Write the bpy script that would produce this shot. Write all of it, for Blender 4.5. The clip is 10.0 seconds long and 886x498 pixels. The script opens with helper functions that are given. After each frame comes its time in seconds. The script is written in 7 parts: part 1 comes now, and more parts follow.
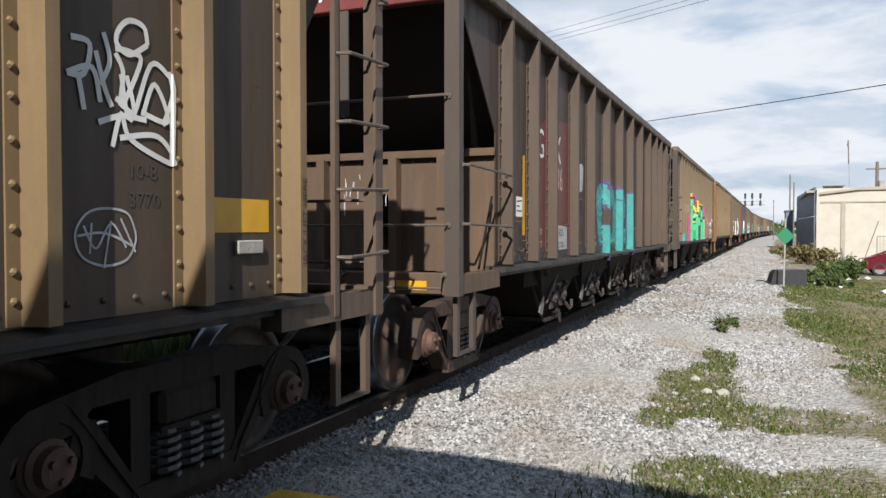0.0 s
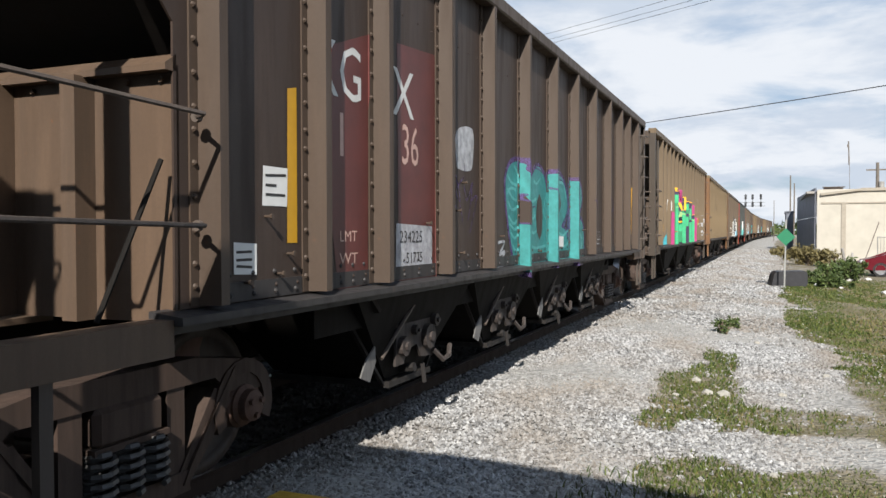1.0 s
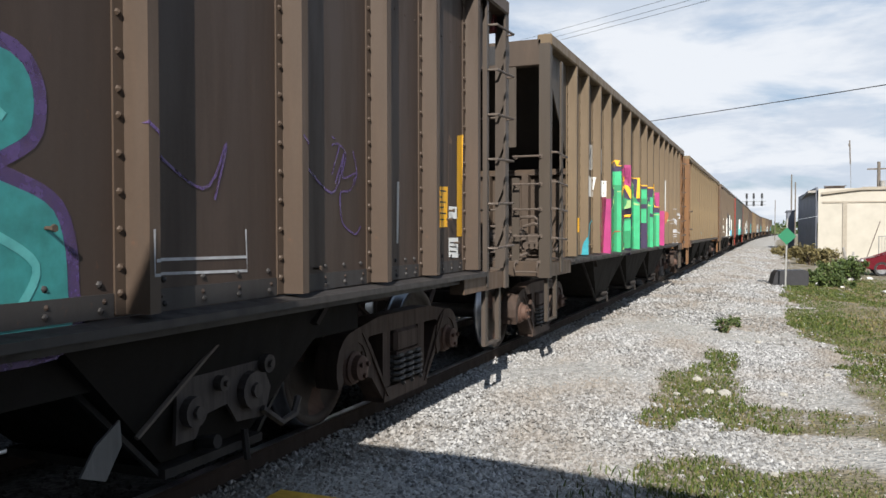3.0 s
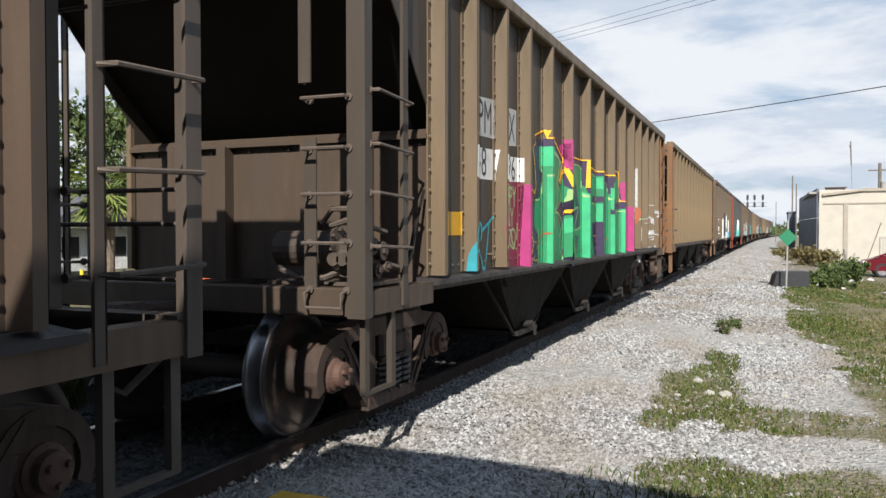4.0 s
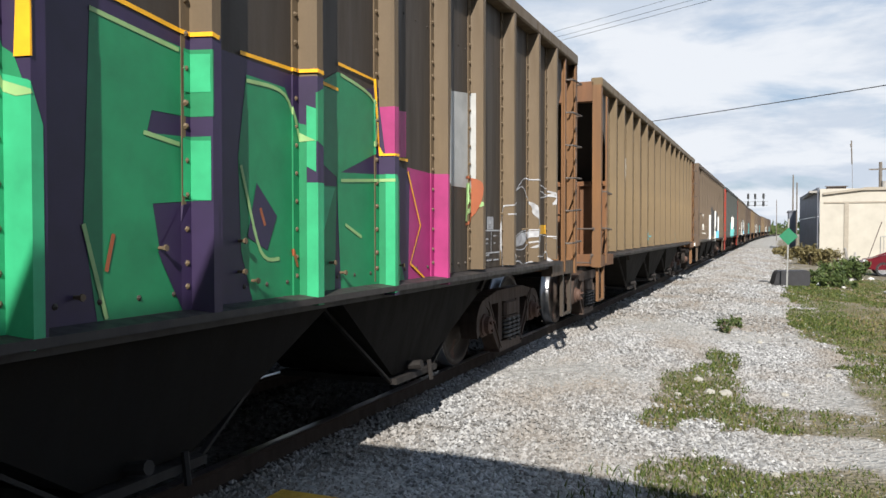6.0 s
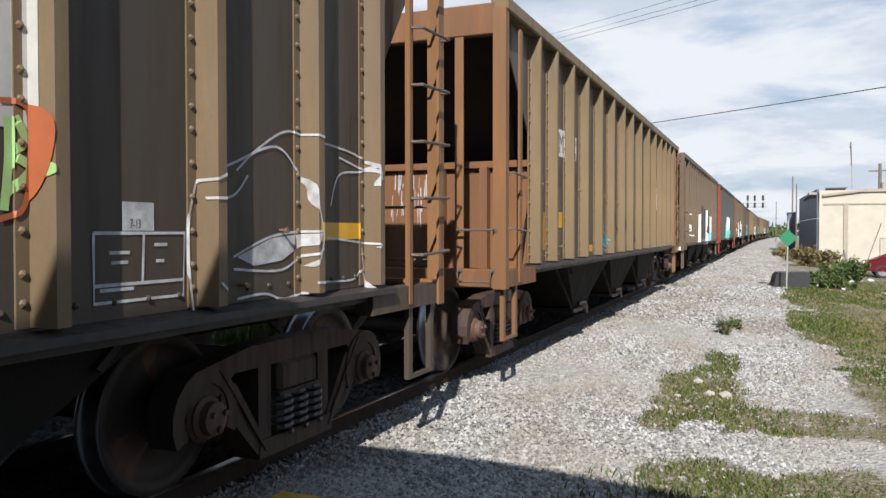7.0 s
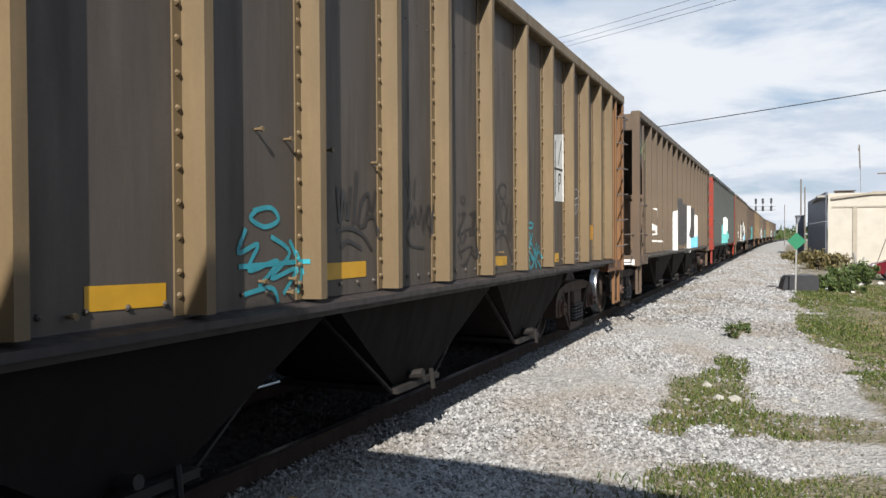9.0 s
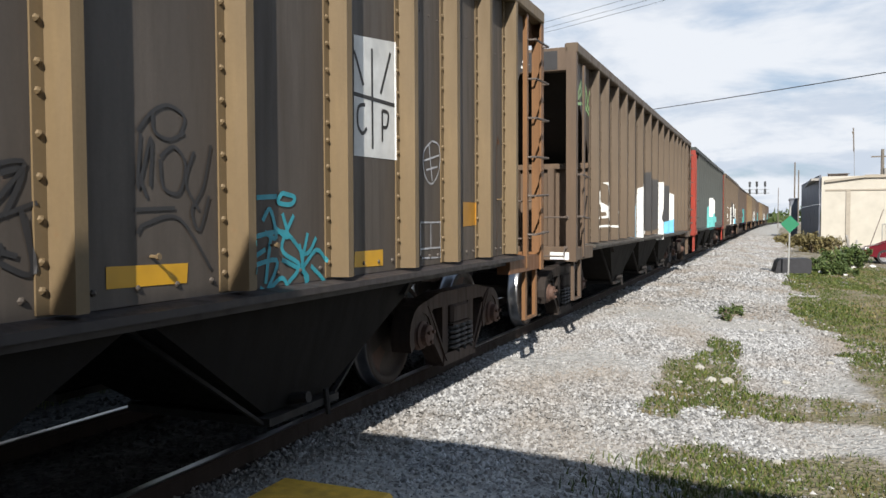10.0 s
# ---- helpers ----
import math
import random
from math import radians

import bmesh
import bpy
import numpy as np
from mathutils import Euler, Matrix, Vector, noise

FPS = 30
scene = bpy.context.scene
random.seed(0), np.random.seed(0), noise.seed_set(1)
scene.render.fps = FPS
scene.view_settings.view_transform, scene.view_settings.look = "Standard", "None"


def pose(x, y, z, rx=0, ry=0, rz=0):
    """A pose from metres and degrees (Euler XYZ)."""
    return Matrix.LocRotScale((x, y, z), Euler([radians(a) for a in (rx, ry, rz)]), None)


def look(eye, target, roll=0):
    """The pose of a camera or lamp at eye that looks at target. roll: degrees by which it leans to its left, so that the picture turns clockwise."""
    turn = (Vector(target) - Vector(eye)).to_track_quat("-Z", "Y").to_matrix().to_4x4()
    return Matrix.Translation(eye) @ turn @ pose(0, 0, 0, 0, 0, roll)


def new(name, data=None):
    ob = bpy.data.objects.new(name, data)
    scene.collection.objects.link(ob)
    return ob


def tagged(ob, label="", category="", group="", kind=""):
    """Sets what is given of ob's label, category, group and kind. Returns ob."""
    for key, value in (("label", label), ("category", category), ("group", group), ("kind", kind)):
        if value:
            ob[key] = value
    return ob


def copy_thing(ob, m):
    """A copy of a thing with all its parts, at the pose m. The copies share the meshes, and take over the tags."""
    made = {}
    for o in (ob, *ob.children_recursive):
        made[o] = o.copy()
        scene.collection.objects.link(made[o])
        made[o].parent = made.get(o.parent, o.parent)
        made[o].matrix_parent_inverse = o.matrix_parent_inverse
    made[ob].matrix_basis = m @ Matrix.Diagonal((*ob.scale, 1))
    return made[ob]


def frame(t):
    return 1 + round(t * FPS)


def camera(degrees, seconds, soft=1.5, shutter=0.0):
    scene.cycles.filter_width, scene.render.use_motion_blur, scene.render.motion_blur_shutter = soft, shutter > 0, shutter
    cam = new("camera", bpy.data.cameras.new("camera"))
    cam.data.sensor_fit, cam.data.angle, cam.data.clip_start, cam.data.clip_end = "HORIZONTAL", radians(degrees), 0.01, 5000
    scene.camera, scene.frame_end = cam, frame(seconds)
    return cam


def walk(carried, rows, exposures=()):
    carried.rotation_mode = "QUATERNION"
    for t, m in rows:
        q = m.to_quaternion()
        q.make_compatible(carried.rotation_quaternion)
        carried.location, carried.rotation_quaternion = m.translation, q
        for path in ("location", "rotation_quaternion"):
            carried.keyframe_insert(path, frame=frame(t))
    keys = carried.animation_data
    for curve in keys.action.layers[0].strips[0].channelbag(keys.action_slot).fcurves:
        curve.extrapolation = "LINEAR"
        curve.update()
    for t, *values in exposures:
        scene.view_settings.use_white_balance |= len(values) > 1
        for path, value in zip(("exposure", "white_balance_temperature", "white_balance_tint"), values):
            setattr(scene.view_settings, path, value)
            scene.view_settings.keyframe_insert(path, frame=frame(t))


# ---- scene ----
# ---------- camera ----------
EYE = (0.0, 0.0, 1.466)
cam = camera(58.5, 10.0, soft=1.5, shutter=0.0)
TURNS = [
    (0, 22.540, -1.430, 0.0), (0.5, 22.514, -1.399, 0.06), (1, 22.571, -1.321, 0.08), (1.5, 22.635, -1.473, 0.06),
    (2, 22.635, -1.473, 0.06), (3.5, 22.646, -1.332, 0.08), (4, 22.693, -1.303, 0.05), (4.5, 22.750, -1.277, 0.0),
    (5, 22.801, -1.327, 0.02), (5.5, 22.752, -1.428, 0.02), (7, 22.703, -1.269, 0.03), (7.5, 22.807, -1.345, -0.02),
    (8, 22.818, -1.307, -0.04), (8.5, 22.846, -1.228, -0.06), (9, 23.226, -0.923, 0.30), (9.5, 23.157, -1.537, 0.30),
    (10, 22.815, -2.177, 0.24)]
walk(cam, [(t, pose(*EYE, 90 + p, r, y)) for t, y, p, r in TURNS])

# ---------- sky, sun, exposure ----------
SUN_WAY = Vector((-0.44, 1.34, -1.0)).normalized()   # the way the light travels
sun_from = -SUN_WAY
world = bpy.data.worlds.new("sky")
scene.world = world
world.use_nodes = True
wn, wl = world.node_tree.nodes, world.node_tree.links
wn.clear()
w_out = wn.new("ShaderNodeOutputWorld")
w_bg = wn.new("ShaderNodeBackground")
w_sky = wn.new("ShaderNodeTexSky")
w_sky.sky_type, w_sky.sun_disc = "NISHITA", False
w_sky.sun_elevation = math.asin(sun_from.z)
w_sky.sun_rotation = math.atan2(sun_from.x, sun_from.y)
w_sky.air_density, w_sky.dust_density = 1.0, 1.0
w_co = wn.new("ShaderNodeTexCoord")
# a flat layer of broken cloud, seen in perspective: closed towards the horizon, open overhead
w_sep = wn.new("ShaderNodeSeparateXYZ")
wl.new(w_co.outputs["Generated"], w_sep.inputs["Vector"])


def sky_math(op, a, b):
    q = wn.new("ShaderNodeMath")
    q.operation = op
    for i, v in enumerate((a, b)):
        if isinstance(v, float):
            q.inputs[i].default_value = v
        else:
            wl.new(v, q.inputs[i])
    return q.outputs[0]


def sky_range(v, a, b, c, d):
    q = wn.new("ShaderNodeMapRange")
    q.interpolation_type = "SMOOTHSTEP"
    for key, val in (("From Min", a), ("From Max", b), ("To Min", c), ("To Max", d)):
        q.inputs[key].default_value = val
    wl.new(v, q.inputs["Value"])
    return q.outputs["Result"]


w_up = sky_math("MAXIMUM", w_sep.outputs["Z"], 0.0)
w_den = sky_math("ADD", w_up, 0.16)
w_vec = wn.new("ShaderNodeCombineXYZ")
wl.new(sky_math("DIVIDE", w_sep.outputs["X"], w_den), w_vec.inputs["X"])
wl.new(sky_math("DIVIDE", w_sep.outputs["Y"], w_den), w_vec.inputs["Y"])
w_vec.inputs["Z"].default_value = 2.7


def cloud_noise(scale, detail, rough, warp):
    q = wn.new("ShaderNodeTexNoise")
    q.inputs["Scale"].default_value, q.inputs["Detail"].default_value = scale, detail
    q.inputs["Roughness"].default_value, q.inputs["Distortion"].default_value = rough, warp
    wl.new(w_vec.outputs["Vector"], q.inputs["Vector"])
    return q.outputs["Fac"]


w_open = sky_range(w_up, 0.24, 0.60, 0.0, 0.34)
w_cover = sky_range(sky_math("SUBTRACT", cloud_noise(1.15, 8.0, 0.58, 0.3), w_open), 0.30, 0.50, 0.0, 1.0)
w_shade = sky_range(cloud_noise(1.6, 7.0, 0.6, 0.2), 0.40, 0.60, 0.0, 1.0)
w_tone = wn.new("ShaderNodeMix")
w_tone.data_type = "RGBA"
wl.new(w_shade, w_tone.inputs["Factor"])
w_tone.inputs["A"].default_value = (8.3, 9.3, 10.8, 1)
w_tone.inputs["B"].default_value = (11.3, 11.8, 12.6, 1)
w_blue = wn.new("ShaderNodeMix")
w_blue.data_type = "RGBA"
w_blue.inputs["Factor"].default_value = 0.55        # thin haze over the open sky
wl.new(w_sky.outputs["Color"], w_blue.inputs["A"])
w_blue.inputs["B"].default_value = (6.4, 8.6, 11.8, 1)
w_mix = wn.new("ShaderNodeMix")
w_mix.data_type = "RGBA"
wl.new(w_cover, w_mix.inputs["Factor"])
wl.new(w_blue.outputs["Result"], w_mix.inputs["A"])
wl.new(w_tone.outputs["Result"], w_mix.inputs["B"])
wl.new(w_mix.outputs["Result"], w_bg.inputs["Color"])
w_bg.inputs["Strength"].default_value = 0.05
wl.new(w_bg.outputs["Background"], w_out.inputs["Surface"])

sun_data = bpy.data.lights.new("sun", "SUN")
sun_data.energy, sun_data.angle, sun_data.color = 5.0, radians(0.53), (1.0, 0.955, 0.88)
sun = new("sun", sun_data)
sun.matrix_world = look((0, 0, 30), Vector((0, 0, 30)) + SUN_WAY)
scene.view_settings.exposure = 0.60


# ---------- materials ----------
def nodes_of(name, rough=0.7, metal=0.0, spec=0.5):
    m = bpy.data.materials.new(name)
    m.use_nodes = True
    b = m.node_tree.nodes["Principled BSDF"]
    b.inputs["Roughness"].default_value, b.inputs["Metallic"].default_value = rough, metal
    b.inputs["Specular IOR Level"].default_value = spec
    return m, m.node_tree.nodes, m.node_tree.links, b


def noise_ramp(n, l, vec, scale, stretch, lo, hi, detail=5.0, rough=0.6):
    mp = n.new("ShaderNodeMapping")
    mp.inputs["Scale"].default_value = stretch
    l.new(vec, mp.inputs["Vector"])
    t = n.new("ShaderNodeTexNoise")
    t.inputs["Scale"].default_value, t.inputs["Detail"].default_value, t.inputs["Roughness"].default_value = scale, detail, rough
    l.new(mp.outputs["Vector"], t.inputs["Vector"])
    r = n.new("ShaderNodeMapRange")
    r.inputs["From Min"].default_value, r.inputs["From Max"].default_value = lo, hi
    l.new(t.outputs["Fac"], r.inputs["Value"])
    return r.outputs["Result"]


def blend(n, l, fac, a, b):
    x = n.new("ShaderNodeMix")
    x.data_type = "RGBA"
    l.new(fac, x.inputs["Factor"])
    for key, val in (("A", a), ("B", b)):
        if isinstance(val, tuple):
            x.inputs[key].default_value = (*val, 1)
        else:
            l.new(val, x.inputs[key])
    return x.outputs["Result"]


def steel(name, base, dirt, rust, rough=0.62, streak=1.0, wear=0.25, bump=0.25, scale=1.0, spec=0.3):
    """Weathered painted steel: broad fading, runs of dirt, rust specks."""
    m, n, l, b = nodes_of(name, rough, 0.0, spec)
    co = n.new("ShaderNodeTexCoord").outputs["Object"]
    broad = noise_ramp(n, l, co, 1.1 * scale, (1, 1, 0.7), 0.32, 0.72)
    runs = noise_ramp(n, l, co, 9.0 * scale, (1, 1, 0.09), 0.45, 0.75, 6.0)
    fine = noise_ramp(n, l, co, 55.0 * scale, (1, 1, 1), 0.3, 0.7, 3.0)
    speck = noise_ramp(n, l, co, 17.0 * scale, (1, 1, 0.6), 0.64, 0.72, 6.0, 0.7)
    mul = n.new("ShaderNodeMath")
    mul.operation, mul.inputs[1].default_value = "MULTIPLY", 0.75 * streak
    l.new(runs, mul.inputs[0])
    mul2 = n.new("ShaderNodeMath")
    mul2.operation, mul2.inputs[1].default_value = "MULTIPLY", wear
    l.new(speck, mul2.inputs[0])
    mul3 = n.new("ShaderNodeMath")
    mul3.operation, mul3.inputs[1].default_value = "MULTIPLY", 0.7
    l.new(broad, mul3.inputs[0])
    mul4 = n.new("ShaderNodeMath")
    mul4.operation, mul4.inputs[1].default_value = "MULTIPLY", 0.22
    l.new(fine, mul4.inputs[0])
    c = blend(n, l, mul3.outputs[0], base, dirt)
    c = blend(n, l, mul.outputs[0], c, dirt)
    c = blend(n, l, mul2.outputs[0], c, rust)
    dust = noise_ramp(n, l, co, 5.0 * scale, (1, 1, 0.16), 0.50, 0.80, 7.0, 0.65)
    mul5 = n.new("ShaderNodeMath")
    mul5.operation, mul5.inputs[1].default_value = "MULTIPLY", 0.40 * streak
    l.new(dust, mul5.inputs[0])
    c = blend(n, l, mul5.outputs[0], c, tuple(min(0.9, x * 1.85) for x in base))
    c = blend(n, l, mul4.outputs[0], c, tuple(x * 0.6 for x in base))
    l.new(c, b.inputs["Base Color"])
    rr = n.new("ShaderNodeMapRange")
    rr.inputs["To Min"].default_value, rr.inputs["To Max"].default_value = rough - 0.12, rough + 0.18
    l.new(runs, rr.inputs["Value"])
    l.new(rr.outputs["Result"], b.inputs["Roughness"])
    bp = n.new("ShaderNodeBump")
    bp.inputs["Strength"].default_value, bp.inputs["Distance"].default_value = bump, 0.004
    l.new(broad, bp.inputs["Height"])
    l.new(bp.outputs["Normal"], b.inputs["Normal"])
    return m


def plain(name, base, rough=0.6, metal=0.0, vary=0.25, scale=6.0, bump=0.0, spec=0.5):
    m, n, l, b = nodes_of(name, rough, metal, spec)
    co = n.new("ShaderNodeTexCoord").outputs["Object"]
    f = noise_ramp(n, l, co, scale, (1, 1, 1), 0.3, 0.7, 6.0)
    g = noise_ramp(n, l, co, scale * 8, (1, 1, 1), 0.3, 0.7, 4.0)
    c = blend(n, l, f, tuple(x * (1 - vary) for x in base), tuple(min(1, x * (1 + vary)) for x in base))
    mg = n.new("ShaderNodeMath")
    mg.operation, mg.inputs[1].default_value = "MULTIPLY", vary
    l.new(g, mg.inputs[0])
    c = blend(n, l, mg.outputs[0], c, tuple(x * 0.5 for x in base))
    l.new(c, b.inputs["Base Color"])
    if bump:
        bp = n.new("ShaderNodeBump")
        bp.inputs["Strength"].default_value, bp.inputs["Distance"].default_value = bump, 0.01
        l.new(g, bp.inputs["Height"])
        l.new(bp.outputs["Normal"], b.inputs["Normal"])
    return m


def per_piece(name, dark, light, rough=0.85, island=True, scale=40.0, drift=None):
    """Colour that differs from piece to piece."""
    m, n, l, b = nodes_of(name, rough, spec=0.3)
    if island:
        rnd = n.new("ShaderNodeNewGeometry").outputs["Random Per Island"]
    else:
        rnd = n.new("ShaderNodeObjectInfo").outputs["Random"]
    co = n.new("ShaderNodeTexCoord").outputs["Object"]
    c = blend(n, l, rnd, dark, light)
    f = noise_ramp(n, l, co, scale, (1, 1, 1), 0.35, 0.7, 4.0)
    mg = n.new("ShaderNodeMath")
    mg.operation, mg.inputs[1].default_value = "MULTIPLY", 0.35
    l.new(f, mg.inputs[0])
    c = blend(n, l, mg.outputs[0], c, tuple(x * 0.55 for x in dark))
    if drift:
        g = noise_ramp(n, l, co, 0.9, (1, 0.5, 1), 0.42, 0.66, 5.0)
        half = n.new("ShaderNodeMath")
        half.operation, half.inputs[1].default_value = "MULTIPLY", 0.75
        l.new(g, half.inputs[0])
        c = blend(n, l, half.outputs[0], c, drift)
    l.new(c, b.inputs["Base Color"])
    return m


def spray(name, base, rough=0.5, thin=0.0):
    """Spray paint: even with faint clouding; thin lets the coat break up."""
    m, n, l, b = nodes_of(name, rough)
    co = n.new("ShaderNodeTexCoord").outputs["Object"]
    f = noise_ramp(n, l, co, 5.0, (1, 1, 1), 0.3, 0.7, 4.0)
    c = blend(n, l, f, tuple(x * 0.8 for x in base), tuple(min(1, x * 1.12) for x in base))
    l.new(c, b.inputs["Base Color"])
    if thin:
        g = noise_ramp(n, l, co, 14.0, (1, 1, 1), 0.25, 0.75, 5.0)
        mr = n.new("ShaderNodeMapRange")
        mr.inputs["To Min"].default_value, mr.inputs["To Max"].default_value = 1.0 - thin, 1.0
        l.new(g, mr.inputs["Value"])
        l.new(mr.outputs["Result"], b.inputs["Alpha"])
    return m


M_UNDER = steel("underframe_black", (0.013, 0.012, 0.0115), (0.022, 0.019, 0.016), (0.05, 0.03, 0.02), 0.85, spec=0.06)
M_TRUCK = steel("truck_cast_steel", (0.034, 0.027, 0.024), (0.028, 0.023, 0.02), (0.06, 0.032, 0.022), 0.8, scale=2.0, spec=0.12)
M_TRUCK_RUST = steel("truck_rusty_steel", (0.115, 0.066, 0.050), (0.065, 0.040, 0.031), (0.14, 0.06, 0.04), 0.8, scale=2.0)
M_WHEEL = steel("wheel_plate_steel", (0.035, 0.028, 0.024), (0.055, 0.039, 0.03), (0.13, 0.07, 0.04), 0.7, scale=2.0)
M_TREAD = plain("polished_tread_steel", (0.30, 0.30, 0.31), 0.32, 1.0, 0.2)
M_TRUCK_MID = steel("truck_brown_steel", (0.062, 0.040, 0.031), (0.036, 0.026, 0.021), (0.085, 0.042, 0.027), 0.8, scale=2.0)
M_SPRING = plain("spring_steel", (0.075, 0.072, 0.07), 0.55, 0.3)
M_RAIL = steel("rail_brown_steel", (0.035, 0.024, 0.019), (0.028, 0.021, 0.017), (0.06, 0.03, 0.018), 0.8, spec=0.1)
M_RAILTOP = plain("rail_polished_top", (0.5, 0.5, 0.5), 0.3, 1.0, 0.15)
M_TIE = per_piece("tie_wood", (0.022, 0.019, 0.017), (0.055, 0.046, 0.038), 0.9, False, 12.0)
M_STONE = per_piece("ballast_stone", (0.11, 0.109, 0.108), (0.49, 0.488, 0.486), 0.88, True, 40.0, (0.20, 0.168, 0.135))
M_PALE_ROCK = per_piece("pale_rock", (0.24, 0.23, 0.20), (0.38, 0.36, 0.32), 0.9, True)
M_YELLOW = plain("reflective_yellow", (0.55, 0.29, 0.012), 0.4, 0.0, 0.12)
M_AMBER = plain("reflective_amber", (0.36, 0.17, 0.018), 0.4, 0.0, 0.15)
M_LABEL = plain("white_decal", (0.72, 0.72, 0.70), 0.5, 0, 0.08)
M_BLACKINK = plain("black_ink", (0.025, 0.024, 0.024), 0.6, 0, 0.1)
M_ROD = steel("rod_steel", (0.11, 0.085, 0.07), (0.08, 0.065, 0.055), (0.2, 0.1, 0.06), 0.65, scale=3.0)


# ---------- mesh helpers ----------
def part(name, bm, material, parent=None, label="", smooth=False):
    me = bpy.data.meshes.new(name)
    bmesh.ops.recalc_face_normals(bm, faces=bm.faces)
    bm.to_mesh(me)
    bm.free()
    for mt in (material if isinstance(material, (list, tuple)) else [material]):
        me.materials.append(mt)
    if smooth:
        for p in me.polygons:
            p.use_smooth = True
    ob = new(name, me)
    if parent is not None:
        ob.parent = parent
    if label:
        ob["label"] = label
    return ob


def again(ob, parent, m):
    """A further part that shares the mesh of ob."""
    o = new(ob.name.split(".")[0], ob.data)
    o.parent = parent
    o.matrix_basis = m
    return o


def raw(name, verts, faces, material, parent=None):
    me = bpy.data.meshes.new(name)
    me.from_pydata(verts, [], faces)
    me.materials.append(material)
    ob = new(name, me)
    if parent is not None:
        ob.parent = parent
    return ob


def empty(name):
    return new(name)


def box(bm, x0, x1, y0, y1, z0, z1, mi=0, bevel=0.0):
    r = bmesh.ops.create_cube(bm, size=1.0)
    vs = r["verts"]
    bmesh.ops.scale(bm, verts=vs, vec=(x1 - x0, y1 - y0, z1 - z0))
    bmesh.ops.translate(bm, verts=vs, vec=((x0 + x1) / 2, (y0 + y1) / 2, (z0 + z1) / 2))
    fs = {f for v in vs for f in v.link_faces}
    for f in fs:
        f.material_index = mi
    if bevel:
        es = list({e for v in vs for e in v.link_edges})
        bmesh.ops.bevel(bm, geom=es, offset=bevel, segments=1, affect="EDGES")
    return vs


def prism(bm, pts, axis, a, b, mi=0):
    """A polygon given in the two other axes, drawn out along axis from a to b."""
    def at(p, q):
        if axis == "x":
            return (q, p[0], p[1])
        if axis == "y":
            return (p[0], q, p[1])
        return (p[0], p[1], q)
    lo = [bm.verts.new(at(p, a)) for p in pts]
    hi = [bm.verts.new(at(p, b)) for p in pts]
    fs = [bm.faces.new(lo), bm.faces.new(hi)]
    k = len(pts)
    for i in range(k):
        fs.append(bm.faces.new((lo[i], lo[(i + 1) % k], hi[(i + 1) % k], hi[i])))
    for f in fs:
        f.material_index = mi
    return fs


def rod(bm, p, q, r, seg=8, mi=0, r2=None):
    p, q = Vector(p), Vector(q)
    d = q - p
    res = bmesh.ops.create_cone(bm, cap_ends=True, segments=seg, radius1=r, radius2=r if r2 is None else r2, depth=d.length)
    m = Matrix.Translation((p + q) / 2) @ d.to_track_quat("Z", "Y").to_matrix().to_4x4()
    bmesh.ops.transform(bm, matrix=m, verts=res["verts"])
    for f in {f for v in res["verts"] for f in v.link_faces}:
        f.material_index = mi


def bent(bm, pts, r, seg=6, mi=0):
    """A bent round bar through points, as one swept tube."""
    pts = [Vector(p) for p in pts]
    rings = []
    for i, p in enumerate(pts):
        d = (pts[min(i + 1, len(pts) - 1)] - pts[max(i - 1, 0)]).normalized()
        u = d.cross(Vector((0.31, 0.17, 0.93)))
        if u.length < 0.2:
            u = d.cross(Vector((0.9, 0.2, 0.1)))
        u.normalize()
        v = d.cross(u)
        rings.append([bm.verts.new(p + (u * math.cos(2 * math.pi * k / seg) + v * math.sin(2 * math.pi * k / seg)) * r) for k in range(seg)])
    for a, b in zip(rings[:-1], rings[1:]):
        # line up the rings so that the tube does not twist
        s = min(range(seg), key=lambda q: (b[q].co - pts[rings.index(b)] - (a[0].co - pts[rings.index(a)])).length)
        for k in range(seg):
            bm.faces.new((a[k], a[(k + 1) % seg], b[(k + 1 + s) % seg], b[(k + s) % seg])).material_index = mi
    bm.faces.new(rings[0])
    bm.faces.new(rings[-1])


def stud(bm, x, y, z, r, out, mi=0, seg=6):
    """A rivet head on a face that looks along +x (out > 0) or -x."""
    top = bm.verts.new((x + out, y, z))
    ring = [bm.verts.new((x + out * 0.55, y + r * 0.8 * math.cos(a), z + r * 0.8 * math.sin(a))) for a in [2 * math.pi * k / seg for k in range(seg)]]
    base = [bm.verts.new((x, y + r * math.cos(a), z + r * math.sin(a))) for a in [2 * math.pi * k / seg for k in range(seg)]]
    for k in range(seg):
        j = (k + 1) % seg
        bm.faces.new((top, ring[k], ring[j])).material_index = mi
        bm.faces.new((ring[k], base[k], base[j], ring[j])).material_index = mi


def lathe(bm, prof, seg=40, axis="x", mi=None):
    """A profile of (along, radius) turned round the x axis."""
    rings = []
    for a, r in prof:
        rings.append([bm.verts.new((a, r * math.cos(2 * math.pi * k / seg), r * math.sin(2 * math.pi * k / seg))) for k in range(seg)])
    for i, (u, v) in enumerate(zip(rings[:-1], rings[1:])):
        for k in range(seg):
            f = bm.faces.new((u[k], u[(k + 1) % seg], v[(k + 1) % seg], v[k]))
            if mi:
                f.material_index = mi[i]
    return rings


# ---------- the track's line ----------
TRACK_X = -3.95


